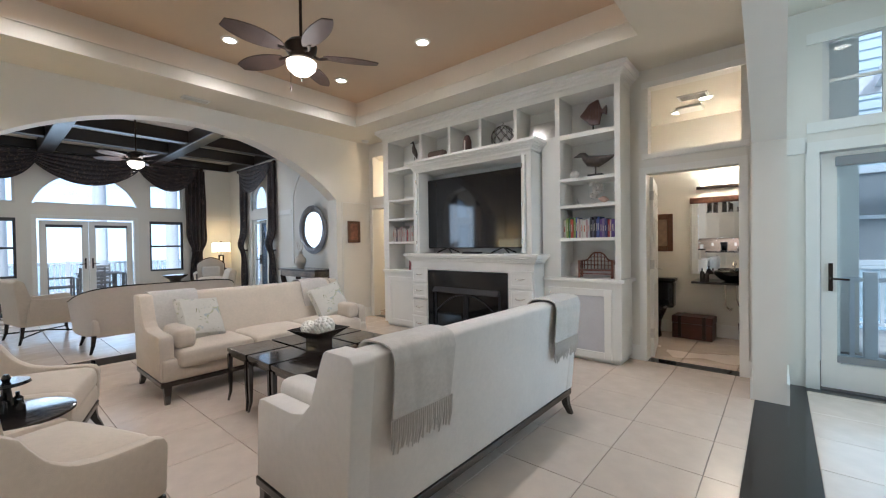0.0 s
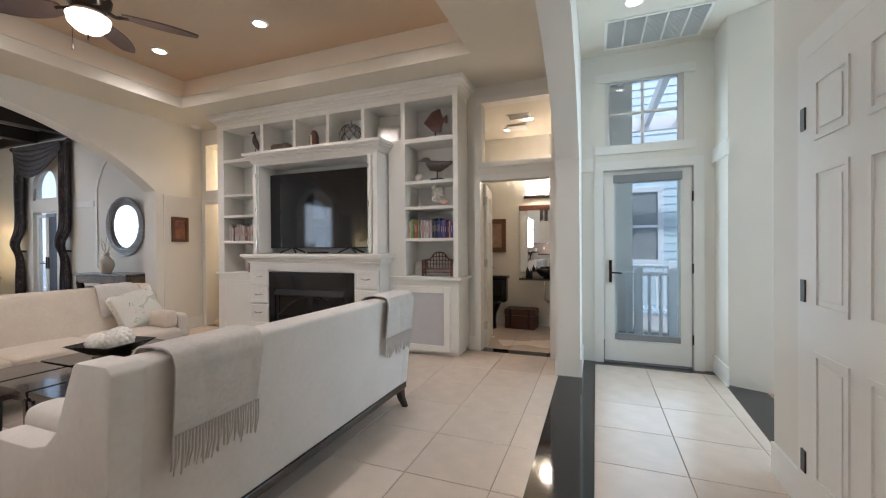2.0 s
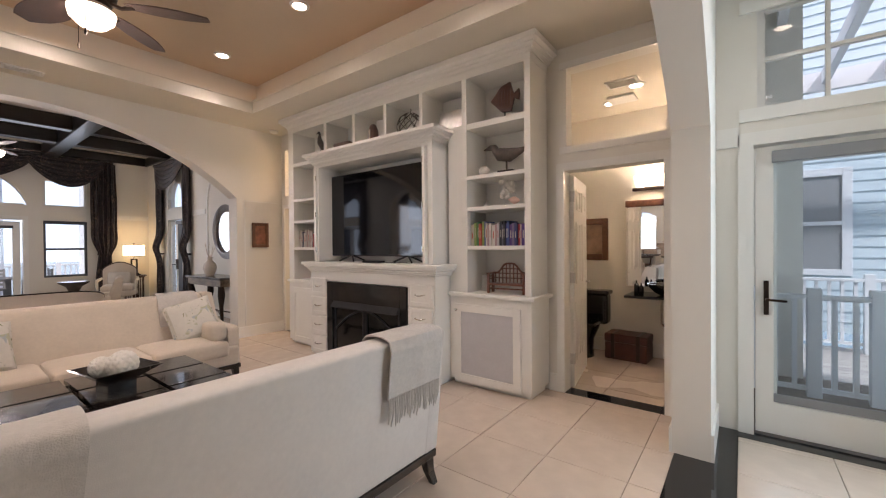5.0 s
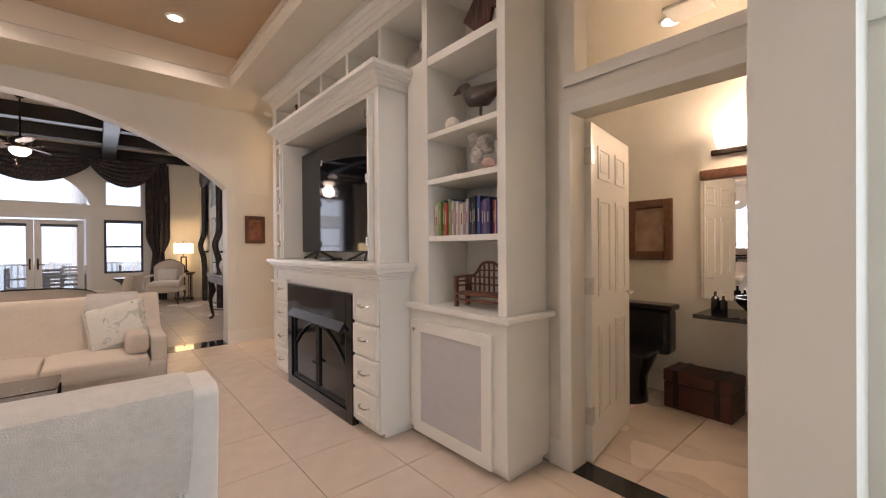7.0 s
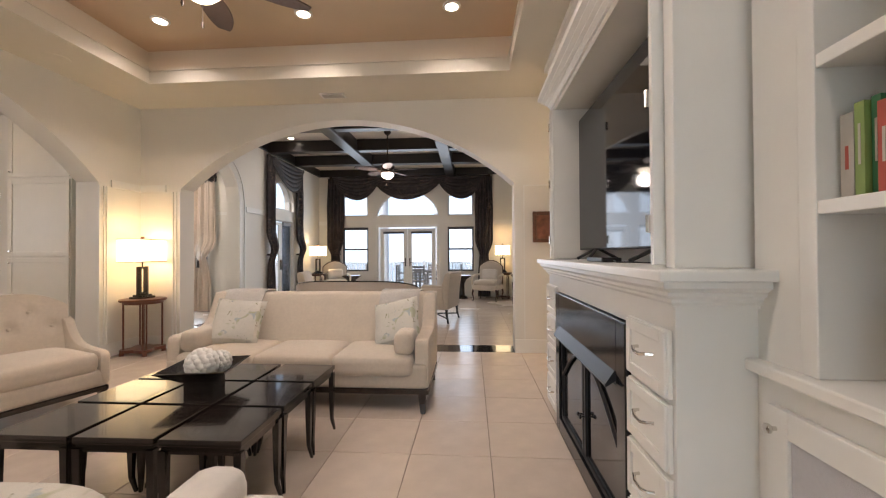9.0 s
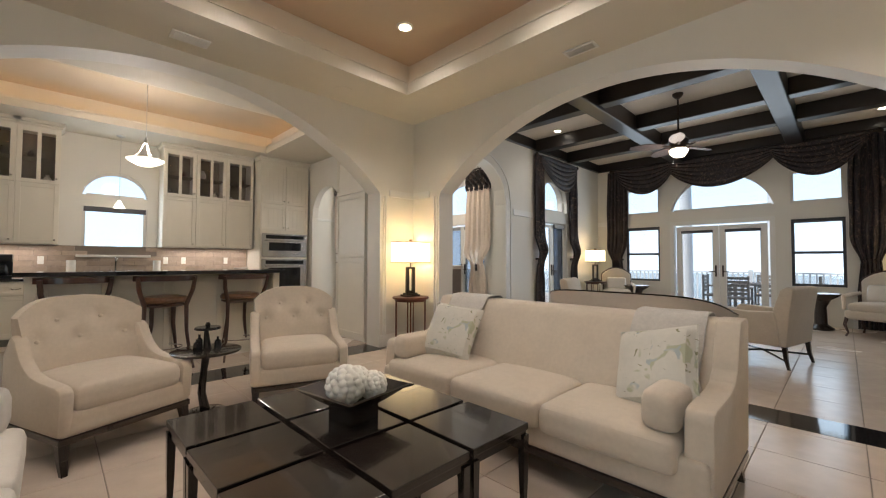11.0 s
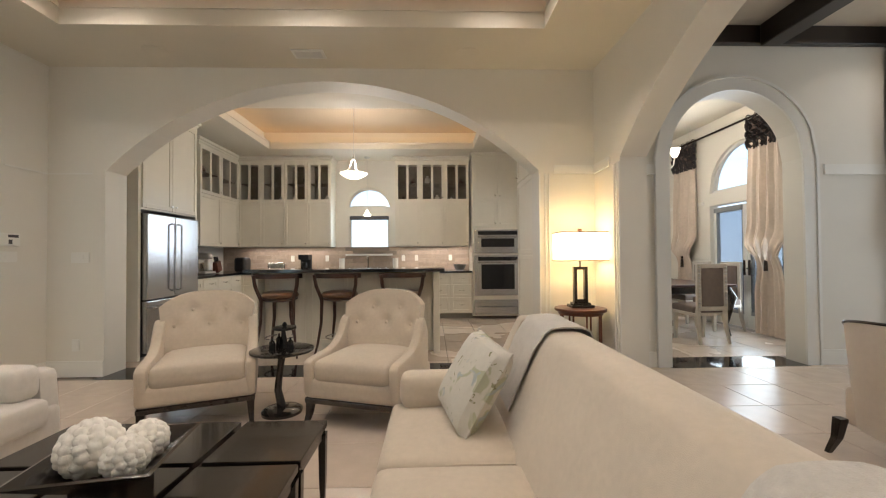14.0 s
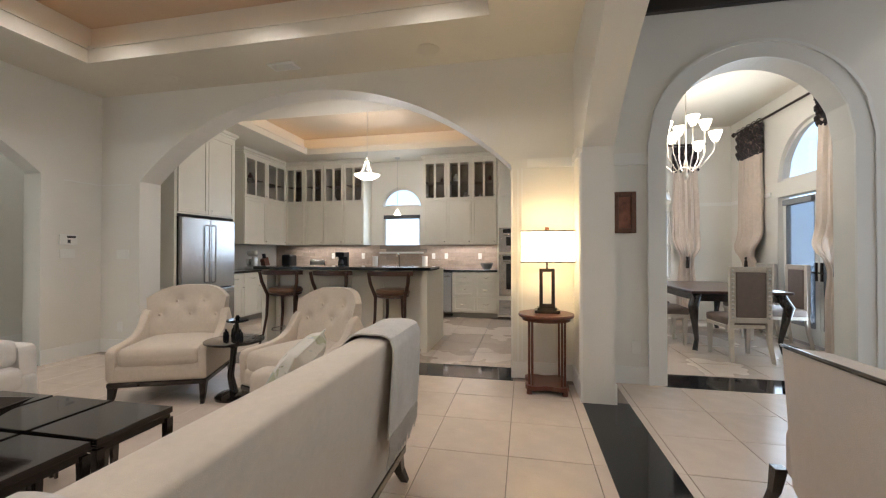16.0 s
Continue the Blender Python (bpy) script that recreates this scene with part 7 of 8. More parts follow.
six_panel(pose(-0.575, 5.19, 0, 0, 0, 99), 0.78, 2.02, "door_bath", "white six-panel door standing open", SILV)
six_panel(pose(1.60, 2.69, 0, 0, 0, -90), 0.83, 2.08, "door_closet", "white six-panel door with dark hinges", BRONZE)
BLKC = mat("black_glazed_ceramic", (0.010, 0.010, 0.011), 0.08, var=0.1)
t = thing("toilet", "glossy black toilet against the wall", "toilet", pose(-0.86, 6.40, 0))
part("bowl", lathe(bmesh.new(), [(0.13, 0), (0.12, 0.10), (0.13, 0.22), (0.19, 0.36), (0.20, 0.40)], 26, Matrix.Diagonal((1, 1.25, 1, 1))), BLKC, t, smooth=True)
part("lid", soft(bmesh.new(), 0.40, 0.48, 0.04, 0.018, m=pose(0, 0, 0.42)), BLKC, t, smooth=True)
t2 = part("tank", soft(bmesh.new(), 0.46, 0.20, 0.38, 0.04, m=pose(0.02, 0.24, 0.56)), BLKC, t, smooth=True)
part("tank_lid", soft(bmesh.new(), 0.50, 0.23, 0.05, 0.018, m=pose(0.02, 0.235, 0.765)), BLKC, t2, smooth=True)
LEA = mat("dark_red_leather", (0.075, 0.022, 0.014), 0.45, var=0.35, scale=12, bump=0.15)
t = thing("leather_chest", "small dark red leather chest on the floor", "chest", pose(-0.37, 6.56, 0, 0, 0, -3))
part("box", B(-0.23, 0.23, -0.15, 0.15, 0.0, 0.20, 0.008), LEA, t)
part("lid", B(-0.235, 0.235, -0.155, 0.155, 0.205, 0.30, 0.012), LEA, t)
for x in (-0.14, 0.14):
    part("strap", B(x - 0.02, x + 0.02, -0.160, 0.158, 0.02, 0.304, 0.003), BRONZE, t)
t = thing("framed_picture", "framed print in a broad carved wooden frame", "picture", pose(-0.84, 6.775, 1.43))
GILT = mat("carved_brown_frame", (0.12, 0.050, 0.025), 0.4, var=0.5, scale=30, bump=0.4, bscale=60)
bm = bmesh.new()
for q in ((-0.19, -0.12, -0.27, 0.27), (0.12, 0.19, -0.27, 0.27), (-0.12, 0.12, -0.27, -0.19), (-0.12, 0.12, 0.19, 0.27)):
    box(bm, q[0], q[1], -0.035, 0, q[2], q[3], 0.008)
part("frame", bm, GILT, t)
part("print", B(-0.13, 0.13, -0.012, -0.002, -0.2, 0.2), mat("faded_print", (0.30, 0.20, 0.14), 0.6, var=0.5, scale=9), t)
t = thing("vanity_mirror", "mirror in a dark wooden frame over the basin", "mirror", pose(-0.02, 6.775, 0))
part("glass", B(-0.40, 0.42, -0.014, -0.004, 0.85, 1.82), MIRROR, t)
part("top_frame", B(-0.42, 0.44, -0.05, 0, 1.82, 1.90, 0.01), GILT, t)
part("side_frame", B(-0.42, -0.40, -0.02, 0, 0.85, 1.82), CHROME, t)
t = thing("vanity_light", "bar light with glowing glass shades over a mirror", "wall light", pose(-0.02, 6.77, 2.05))
part("bar", B(-0.34, 0.36, -0.04, 0, -0.04, 0.0, 0.005), BRONZE, t)
for x in (-0.24, 0.0, 0.24):
    part("shade", lathe(bmesh.new(), [(0.04, 0), (0.06, 0.06), (0.07, 0.13)], 16, pose(x, -0.09, 0.0)), BOWLLIT, t, "glowing glass shade", smooth=True)
t = thing("vanity_shelf", "black granite vanity shelf with chrome legs", "vanity")
part("shelf", B(-0.36, 0.60, 6.28, 6.77, 0.755, 0.785, 0.005), GRANITE, t)
for x in (-0.02, 0.10):
    part("pipe", tube(bmesh.new(), [(x, 6.55, 0.755), (x, 6.55, 0.45 + 0.1 * (x > 0)), (x + 0.05, 6.60, 0.40), (x + 0.05, 6.77, 0.40)], 0.014, 8), CHROME, t, smooth=True)
t = thing("vessel_basin", "black glass vessel basin on the vanity shelf", "basin", pose(0.06, 6.50, 0.786))
part("bowl", lathe(bmesh.new(), [(0.08, 0), (0.14, 0.03), (0.20, 0.09), (0.215, 0.13), (0.20, 0.13), (0.13, 0.04), (0.05, 0.02)], 28), BLKC, t, smooth=True)
part("tap", tube(bmesh.new(), [(0.0, 0.20, 0.0), (0.0, 0.20, 0.20), (0.0, 0.10, 0.23), (0, 0.06, 0.19)], 0.012, 8), CHROME, t, smooth=True)
for x, h in ((-0.26, 0.16), (-0.21, 0.13)):
    t = thing("soap_bottle", "small dark soap bottle on the vanity", "bottle", pose(x, 6.45, 0.786))
    part("bottle", lathe(bmesh.new(), [(0.025, 0), (0.027, 0.01), (0.026, h * 0.7), (0.009, h * 0.8), (0.009, h)], 14), BLKC, t, smooth=True)
t = thing("waste_bin", "dark bronze waste bin on the floor", "bin", pose(0.22, 6.5, 0))
part("bin", lathe(bmesh.new(), [(0.09, 0), (0.11, 0.26), (0.10, 0.26), (0.08, 0.02)], 18), BRONZE, t, smooth=True)


# ---- mouldings and wall details of the living room ----
def rail(name, pts, z0, z1, d, label="white painted moulding"):
    """Bars along axis-parallel wall faces: (axis, plane, outward sign, a, b)."""
    bm = bmesh.new()
    for axis, p, s, a, b in pts:
        q0, q1 = sorted((p - s * 0.002, p + s * d))
        if axis == "x":
            box(bm, q0, q1, a, b, z0, z1)
        else:
            box(bm, a, b, q0, q1, z0, z1)
    return solid(name, bm, WHITE, label, "moulding")


LIV = [("x", XW, 1, YS, -0.05), ("x", XW, 1, 4.31, YN), ("y", YS, 1, XW, -4.70), ("y", YS, 1, -0.23, XE), ("x", XE, -1, YS, 0.02), ("x", XE, -1, 4.41, YN), ("y", YN, -1, -0.74, -0.66), ("y", YN, -1, 0.28, XE), ("y", YN, -1, -4.45, -4.37)]
rail("baseboard", LIV, 0.0, 0.16, 0.016, "white painted baseboard")
FAM = [("y", FS, 1, -6.02, XWB), ("y", FS, 1, -8.8, -7.70), ("y", FS, 1, FW, -10.0), ("y", FN, -1, -9.3, XWB), ("x", FW, 1, FS, 0.0), ("x", FW, 1, 3.9, FN), ("x", XWB, -1, 4.31, FN), ("x", XWB, -1, FS, -0.05)]
rail("baseboard", FAM, 0.0, 0.16, 0.016, "white painted baseboard")
rail("picture_rail", [("x", XW, 1, YS, -0.25), ("y", YS, 1, XW, -4.86)], 2.06, 2.15, 0.02)
rail("picture_rail", [("x", XW, 1, 4.42, 4.95), ("x", XE, -1, YS, -0.2), ("y", YS, 1, -0.1, XE)], 2.06, 2.075, 0.006)
rail("picture_rail", [("y", FS, 1, -5.98, XWB), ("y", FS, 1, -8.7, -7.84), ("y", FN, -1, -8.8, -8.15), ("x", FW, 1, FS, -0.2), ("x", FW, 1, 4.4, FN)], 2.06, 2.17, 0.02)
rail("picture_rail", [("y", -4.68, 1, -8.5, -7.6), ("y", -4.68, 1, -6.6, -5.45), ("x", -8.5, 1, -4.68, -3.5), ("x", -8.5, 1, -1.7, YSB)], 2.08, 2.14, 0.02)
rail("picture_rail", [("x", 1.80, -1, 4.6, YN), ("y", YN, -1, XEB, 0.70)], 2.06, 2.20, 0.02)
rail("baseboard", [("x", 1.80, -1, 4.6, YN), ("x", 1.62, -1, 2.80, 3.12), ("x", 1.62, -1, -0.6, 1.75), ("y", 6.78, -1, -1.78, 0.62), ("x", XEB, 1, 4.41, YN)], 0.0, 0.17, 0.016, "white painted baseboard")
# casings
solid("casing_dining_arch", band(bmesh.new(), -7.60, -6.12, 2.24, 0.735, 0.13, FS, FS + 0.025, "y"), WHITE, "white casing round an arched opening", "casing")
solid("casing_dining_arch_edge", band(bmesh.new(), -7.73, -5.99, 2.24, 0.865, 0.03, FS, FS + 0.04, "y"), WHITE, "white edge bead round an arched opening", "casing")


def door_casing(name, axis, p, s, a, b, top, w=0.10):
    bm = bmesh.new()
    q0, q1 = sorted((p, p + s * 0.02))
    for u0, u1, z0, z1 in ((a - w, a, 0, top + w), (b, b + w, 0, top + w), (a, b, top, top + w)):
        box(bm, *((q0, q1, u0, u1) if axis == "x" else (u0, u1, q0, q1)), z0, z1)
    return solid(name, bm, WHITE, "white painted door casing", "casing")


door_casing("casing_bath", "y", YN, -1, -0.59, 0.22, 2.04, 0.07)
door_casing("casing_entrance", "y", YN, -1, 0.78, 1.62, 2.06, 0.09)
door_casing("casing_closet", "x", 1.62, -1, 1.85, 2.70, 2.10, 0.09)
door_casing("casing_passage", "y", YN, -1, -5.20, -4.42, 1.98, 0.06)
door_casing("casing_far_doors", "x", FW, 1, 1.10, 2.79, 1.99, 0.08)
bm = bmesh.new()
for z0, z1 in ((2.20, 2.26), (2.97, 3.03)):
    box(bm, -0.63, 0.30, YN - 0.018, YN, z0, z1)
    box(bm, 0.70, 1.64, YN - 0.018, YN, z0 + 0.03, z1 + 0.06)
solid("casing_transoms", bm, WHITE, "white casings of the transom windows", "casing")
# vertical corner boards either side of the lamp corner
bm = bmesh.new()
for x in (-4.70, -4.76, -4.80):
    box(bm, x - 0.015, x, YS, YS + 0.014, 0.16, 2.06)
for y in (-0.05, -0.10, -0.15):
    box(bm, XW, XW + 0.014, y - 0.015, y, 0.16, 2.06)
solid("corner_moulding", bm, WHITE, "white upright mouldings beside the arches", "moulding")
bm = bmesh.new()
box(bm, XW, XW + 0.008, 4.42, 4.435, 0.17, 2.06)
solid("panel_moulding", bm, WHITE, "thin white panel moulding on the wall", "moulding")


# pictures and plates
def small_picture(at, w, h, label):
    t = thing("framed_picture", label, "picture", at)
    bm = bmesh.new()
    f = 0.045
    for q in ((-w / 2, -w / 2 + f, -h / 2, h / 2), (w / 2 - f, w / 2, -h / 2, h / 2), (-w / 2 + f, w / 2 - f, -h / 2, -h / 2 + f), (-w / 2 + f, w / 2 - f, h / 2 - f, h / 2)):
        box(bm, q[0], q[1], -0.03, 0, q[2], q[3], 0.006)
    part("frame", bm, GILT, t)
    part("print", B(-w / 2 + f - 0.004, w / 2 - f + 0.004, -0.012, -0.002, -h / 2 + f - 0.004, h / 2 - f + 0.004), mat("old_print", (0.22, 0.085, 0.05), 0.5, var=0.7, scale=16), t)


small_picture(pose(XW + 0.002, 4.66, 1.55, 0, 0, 90), 0.26, 0.38, "small picture in a carved brown frame")
small_picture(pose(-5.76, FS + 0.002, 1.61, 0, 0, 180), 0.20, 0.39, "narrow picture in a carved dark frame")


def plate(at, w, h, label, cat, name):
    t = thing(name, label, cat, at)
    part("plate", B(-w / 2, w / 2, -0.008, 0, -h / 2, h / 2, 0.003), WHITE, t)
    part("insert", B(-w * 0.2, w * 0.2, -0.011, -0.007, -h * 0.22, h * 0.22, 0.002), WHITE, t)


plate(pose(0.01, YS, 1.21, 0, 0, 180), 0.18, 0.11, "white triple light switch plate on the wall", "switch", "light_switch")
plate(pose(0.05, YS, 0.32, 0, 0, 180), 0.075, 0.12, "white wall socket near the floor", "socket", "wall_socket")
plate(pose(-5.86, FS, 0.34, 0, 0, 180), 0.075, 0.12, "white wall socket near the floor", "socket", "wall_socket")
plate(pose(XE, -0.24, 1.22, 0, 0, -90), 0.16, 0.10, "white light switch plate below the keypad", "switch", "light_switch")
t = thing("alarm_keypad", "white alarm keypad with a small dark screen", "keypad", pose(XE, -0.24, 1.38, 0, 0, -90))
part("body", B(-0.09, 0.09, -0.025, 0, -0.06, 0.06, 0.006), WHITE, t)
part("screen", B(-0.02, 0.07, -0.027, -0.024, 0.02, 0.045), DARKF, t)
part("keys", B(-0.015, 0.015, -0.028, -0.024, -0.04, 0.0), DARKF, t)
t = thing("thermostat", "small white thermostat in the passage", "thermostat", pose(-4.9, 6.49, 1.42))
part("body", B(-0.06, 0.06, -0.02, 0, -0.04, 0.04, 0.004), WHITE, t)


# ceiling fittings
def vent(at, w, d, n, label):
    t = thing("ceiling_vent", label, "vent", at)
    bm = bmesh.new()
    for q in ((-w / 2, w / 2, -d / 2, -d / 2 + 0.025), (-w / 2, w / 2, d / 2 - 0.025, d / 2), (-w / 2, -w / 2 + 0.025, -d / 2 + 0.025, d / 2 - 0.025), (w / 2 - 0.025, w / 2, -d / 2 + 0.025, d / 2 - 0.025)):
        box(bm, *q, -0.012, 0)
    part("frame", bm, WHITE, t)
    part("backing", B(-w / 2 + 0.02, w / 2 - 0.02, -d / 2 + 0.02, d / 2 - 0.02, -0.003, 0), BLINDG, t)
    for i in range(n):
        y = -d / 2 + 0.03 + (d - 0.06) * (i + 0.5) / n
        part("slat", B(-w / 2 + 0.025, w / 2 - 0.025, -0.011, 0.011 if n > 12 else 0.008, -0.002, 0.0), WHITE, t, m=pose(0, y, -0.010, 62))
    return t


vent(pose(-2.39, -0.31, HS), 0.30, 0.16, 6, "white slatted ceiling vent")
vent(pose(-5.05, 2.10, HS, 0, 0, 90), 0.30, 0.14, 6, "white slatted ceiling vent")
v = vent(pose(1.22, 4.62, 3.30), 0.86, 0.56, 22, "large white return-air ceiling vent")
for i in range(1, 5):
    part("divider", B(-0.43 + i * 0.172 - 0.008, -0.43 + i * 0.172 + 0.008, -0.26, 0.26, -0.016, -0.008), WHITE, v)
vent(pose(-0.25, 5.75, 3.0), 0.30, 0.20, 6, "white slatted bathroom vent")
t = thing("bath_exhaust_fan", "white square bathroom exhaust fan cover", "fan", pose(-0.35, 6.2, 3.0))
part("cover", B(-0.14, 0.14, -0.12, 0.12, -0.03, 0, 0.01), WHITE, t)
for x, y in ((-3.93, -0.29), (-0.95, -0.29)):
    t = thing("ceiling_speaker", "round cream ceiling speaker grille", "speaker", pose(x, y, HS))
    part("grille", lathe(bmesh.new(), [(0.10, -0.006), (0.11, -0.004), (0.11, 0.0)], 28), CEIL, t, smooth=True)
t = thing("smoke_detector", "round white smoke detector on the ceiling", "smoke detector", pose(-5.1, 4.80, HS))
part("body", lathe(bmesh.new(), [(0.045, -0.035), (0.06, -0.025), (0.065, 0.0)], 22), WHITE, t, smooth=True)


def can(x, y, z, lit=True):
    t = thing("recessed_light", "lit round recessed ceiling light", "ceiling light", pose(x, y, z), "recessed lights")
    bm = bmesh.new()
    n = 28
    for i in range(n):
        a, b = 2 * math.pi * i / n, 2 * math.pi * (i + 1) / n
        v = [bm.verts.new((r * math.cos(q), r * math.sin(q), zz)) for q in (a, b) for r, zz in ((0.062, -0.012), (0.085, -0.008), (0.088, 0.0))]
        bm.faces.new((v[0], v[1], v[4], v[3]))
        bm.faces.new((v[1], v[2], v[5], v[4]))
    bmesh.ops.remove_doubles(bm, verts=bm.verts[:], dist=1e-5)
    part("trim_ring", bm, WHITE, t, smooth=True)
    part("lens", lathe(bmesh.new(), [(0.062, -0.010), (0.062, -0.004)], 24), CANLIT, t, "glowing lens")
    return t


CANS = [(x, y) for x in (-4.1, -2.55, -0.95) for y in (0.65, 2.14, 3.6) if not (x == -2.55 and y == 2.14)]
c0 = None
for x, y, z in [(x, y, HT) for x, y in CANS] + [(-8.35, 0.02, HF), (-10.34, 0.0, HF), (-10.34, 2.05, HF), (-8.9, 4.3, HF), (-11.0, 4.3, HF), (-6.4, 2.2, HF), (-0.15, 5.9, 3.0), (-0.5, 6.3, 3.0), (-2.5, -2.0, 3.52)]:
    c0 = can(x, y, z) if c0 is None else copy_thing(c0, pose(x, y, z))

# ---- soft things and table objects ----
FLORAL = mat("cream_floral_print", (0.60, 0.57, 0.50), 0.85, var=0.05, scale=40, bump=0.2, bscale=300)
nt = FLORAL.node_tree
bs = nt.nodes["Principled BSDF"]
old = bs.inputs["Base Color"].links[0].from_socket
prev = old
tcn = nt.nodes.new("ShaderNodeTexCoord")
for sc, lo_, hi_, col in ((9.0, 0.50, 0.53, (0.44, 0.44, 0.31, 1)), (11.0, 0.55, 0.57, (0.40, 0.44, 0.44, 1)), (23.0, 0.60, 0.62, (0.25, 0.24, 0.14, 1))):
    no = nt.nodes.new("ShaderNodeTexNoise")
    no.inputs["Scale"].default_value, no.inputs["Detail"].default_value, no.inputs["Distortion"].default_value = sc, 2, 0.9
    mrn = nt.nodes.new("ShaderNodeMapRange")
    mrn.inputs["From Min"].default_value, mrn.inputs["From Max"].default_value = lo_ + 0.07, hi_ + 0.09
    mx = nt.nodes.new("ShaderNodeMix")
    mx.data_type = "RGBA"
    nt.links.new(tcn.outputs["Object"], no.inputs["Vector"])
    nt.links.new(no.outputs["Fac"], mrn.inputs["Value"])
    nt.links.new(mrn.outputs[0], mx.inputs[0])
    nt.links.new(prev, mx.inputs[6])
    mx.inputs[7].default_value = col
    prev = mx.outputs[2]
nt.links.new(prev, bs.inputs["Base Color"])


def pillow(at, size, mt, label, seed=0):
    t = thing("throw_pillow", label, "pillow", at, "throw pillows")
    b = bmesh.new()
    n = 14
    rows = {}
    for s in (-1, 1):
        for i in range(n + 1):
            for j in range(n + 1):
                u, v = -1 + 2 * i / n, -1 + 2 * j / n
                edge = (1 - u ** 4) * (1 - v ** 4)
                pin = 1 - 0.06 * (1 - abs(u)) * abs(v) ** 3 - 0.06 * (1 - abs(v)) * abs(u) ** 3
                key = (s if edge > 1e-6 else 0, i, j)
                if key not in rows:
                    rows[key] = b.verts.new((u * size / 2 * pin, s * 0.075 * edge ** 0.45 if edge > 1e-6 else 0, v * size / 2 * pin))
    for s in (-1, 1):
        for i in range(n):
            for j in range(n):
                q = []
                for a, c in ((i, j), (i + 1, j), (i + 1, j + 1), (i, j + 1)):
                    k = (s, a, c)
                    q.append(rows[k] if k in rows else rows[(0, a, c)])
                if len(set(q)) == 4:
                    b.faces.new(q)
    part("cover", b, mt, t, smooth=True)
    e = size / 2
    part("piping", tube(bmesh.new(), [(e * u, 0, e * v) for u, v in ((-1, -1), (-0.5, -0.965), (0, -0.945), (0.5, -0.965), (1, -1), (0.965, -0.5), (0.945, 0), (0.965, 0.5), (1, 1), (0.5, 0.965), (0, 0.945), (-0.5, 0.965), (-1, 1), (-0.965, 0.5), (-0.945, 0), (-0.965, -0.5), (-1, -1))], 0.005, 6), mt, t, smooth=True)
    return t


pillow(pose(-3.75, 1.68, 0.63, -30, 5, 90 + 12), 0.42, FLORAL, "cream floral print pillow leaning on the sofa")
pillow(pose(-3.76, 3.12, 0.63, -30, -14, 90 - 10), 0.42, FLORAL, "cream floral print pillow leaning on the sofa")
pillow(pose(-1.10, 2.84, 0.61, -30, -4, -90 + 8), 0.42, FLORAL, "cream floral print pillow leaning on the sofa")
pillow(pose(-1.09, 1.70, 0.61, -30, 4, -90 - 6), 0.42, FLORAL, "cream floral print pillow leaning on the sofa")


def throw(at, w, front_drop, back_drop, top, half, label, mt, fringe=True, seed=1):
    """A blanket over a sofa back: local x along the back, +y the back side."""
    t = thing("throw_blanket", label, "blanket", at)
    rng = random.Random(seed)
    ph = [rng.uniform(0, 6) for _ in range(4)]
    path = [(-half - 0.02 - 0.47 * (front_drop - 0.02), top - front_drop), (-half - 0.065, top - 0.09), (-half - 0.018, top - 0.02), (-half + 0.012, top + 0.006), (-half * 0.4, top + 0.012), (half * 0.5, top + 0.012), (half - 0.005, top - 0.0), (half + 0.014, top - 0.05), (half + 0.008, top - back_drop * 0.5), (half - 0.004, top - back_drop)]
    ln = [0.0]
    for p, q in zip(path, path[1:]):
        ln.append(ln[-1] + math.dist(p, q))

    def at_(v):
        d = v * ln[-1]
        for i in range(len(path) - 1):
            if d <= ln[i + 1] + 1e-9:
                f = (d - ln[i]) / (ln[i + 1] - ln[i])
                return path[i][0] + (path[i + 1][0] - path[i][0]) * f, path[i][1] + (path[i + 1][1] - path[i][1]) * f, i
        return (*path[-1], len(path) - 2)

    def fn(s, v):
        y, z, i = at_(v)
        rip = 0.0035 * math.sin(6 * s + ph[0] + 3 * v) + 0.0012 * math.sin(15 * s + ph[1] + 4 * v)
        out = (y / max(half, 1e-3))
        out = max(-1, min(1, out))
        return ((s - 0.5) * w * (1 + 0.05 * math.sin(4 * v + ph[2])) + 0.03 * (v - 0.5), y + out * (0.012 + abs(rip)), z + 0.004 + (1 - abs(out)) * abs(rip))
    bl = part("cloth", sheet(fn, 40, 50, 0.007), mt, t, smooth=True)
    if fringe:
        y, z, _ = at_(1.0)
        k = int(w / 0.012)
        for i in range(k):
            x = (i / (k - 1) - 0.5) * w * 0.98 + 0.015
            l = rng.uniform(0.10, 0.14)
            dx = rng.uniform(-0.012, 0.012)
            part("tassel", tube(bmesh.new(), [(x, y + 0.018, z + 0.012), (x + dx * 0.3, y + 0.015, z - l * 0.5), (x + dx, y + 0.003, z - l)], [0.0045, 0.0055, 0.003], 5), mt, t)
    return t


throw(pose(-0.72, 1.53, 0, 0, 0, -90), 0.37, 0.30, 0.29, 0.905, 0.085, "grey-beige fringed throw over the sofa back", THROW, seed=2)
throw(pose(-0.72, 3.00, 0, 0, 0, -90), 0.38, 0.22, 0.28, 0.905, 0.085, "grey-beige fringed throw over the sofa back", THROW, seed=5)
throw(pose(-3.82 - 0.36, 1.56, 0, 0, 0, 90), 0.42, 0.36, 0.42, 0.866, 0.085, "taupe fringed throw over the sofa back", THROW, seed=7)
throw(pose(-3.82 - 0.36, 3.10, 0, 0, 0, 90), 0.36, 0.30, 0.26, 0.866, 0.085, "taupe folded throw over the sofa back", THROW, seed=9)

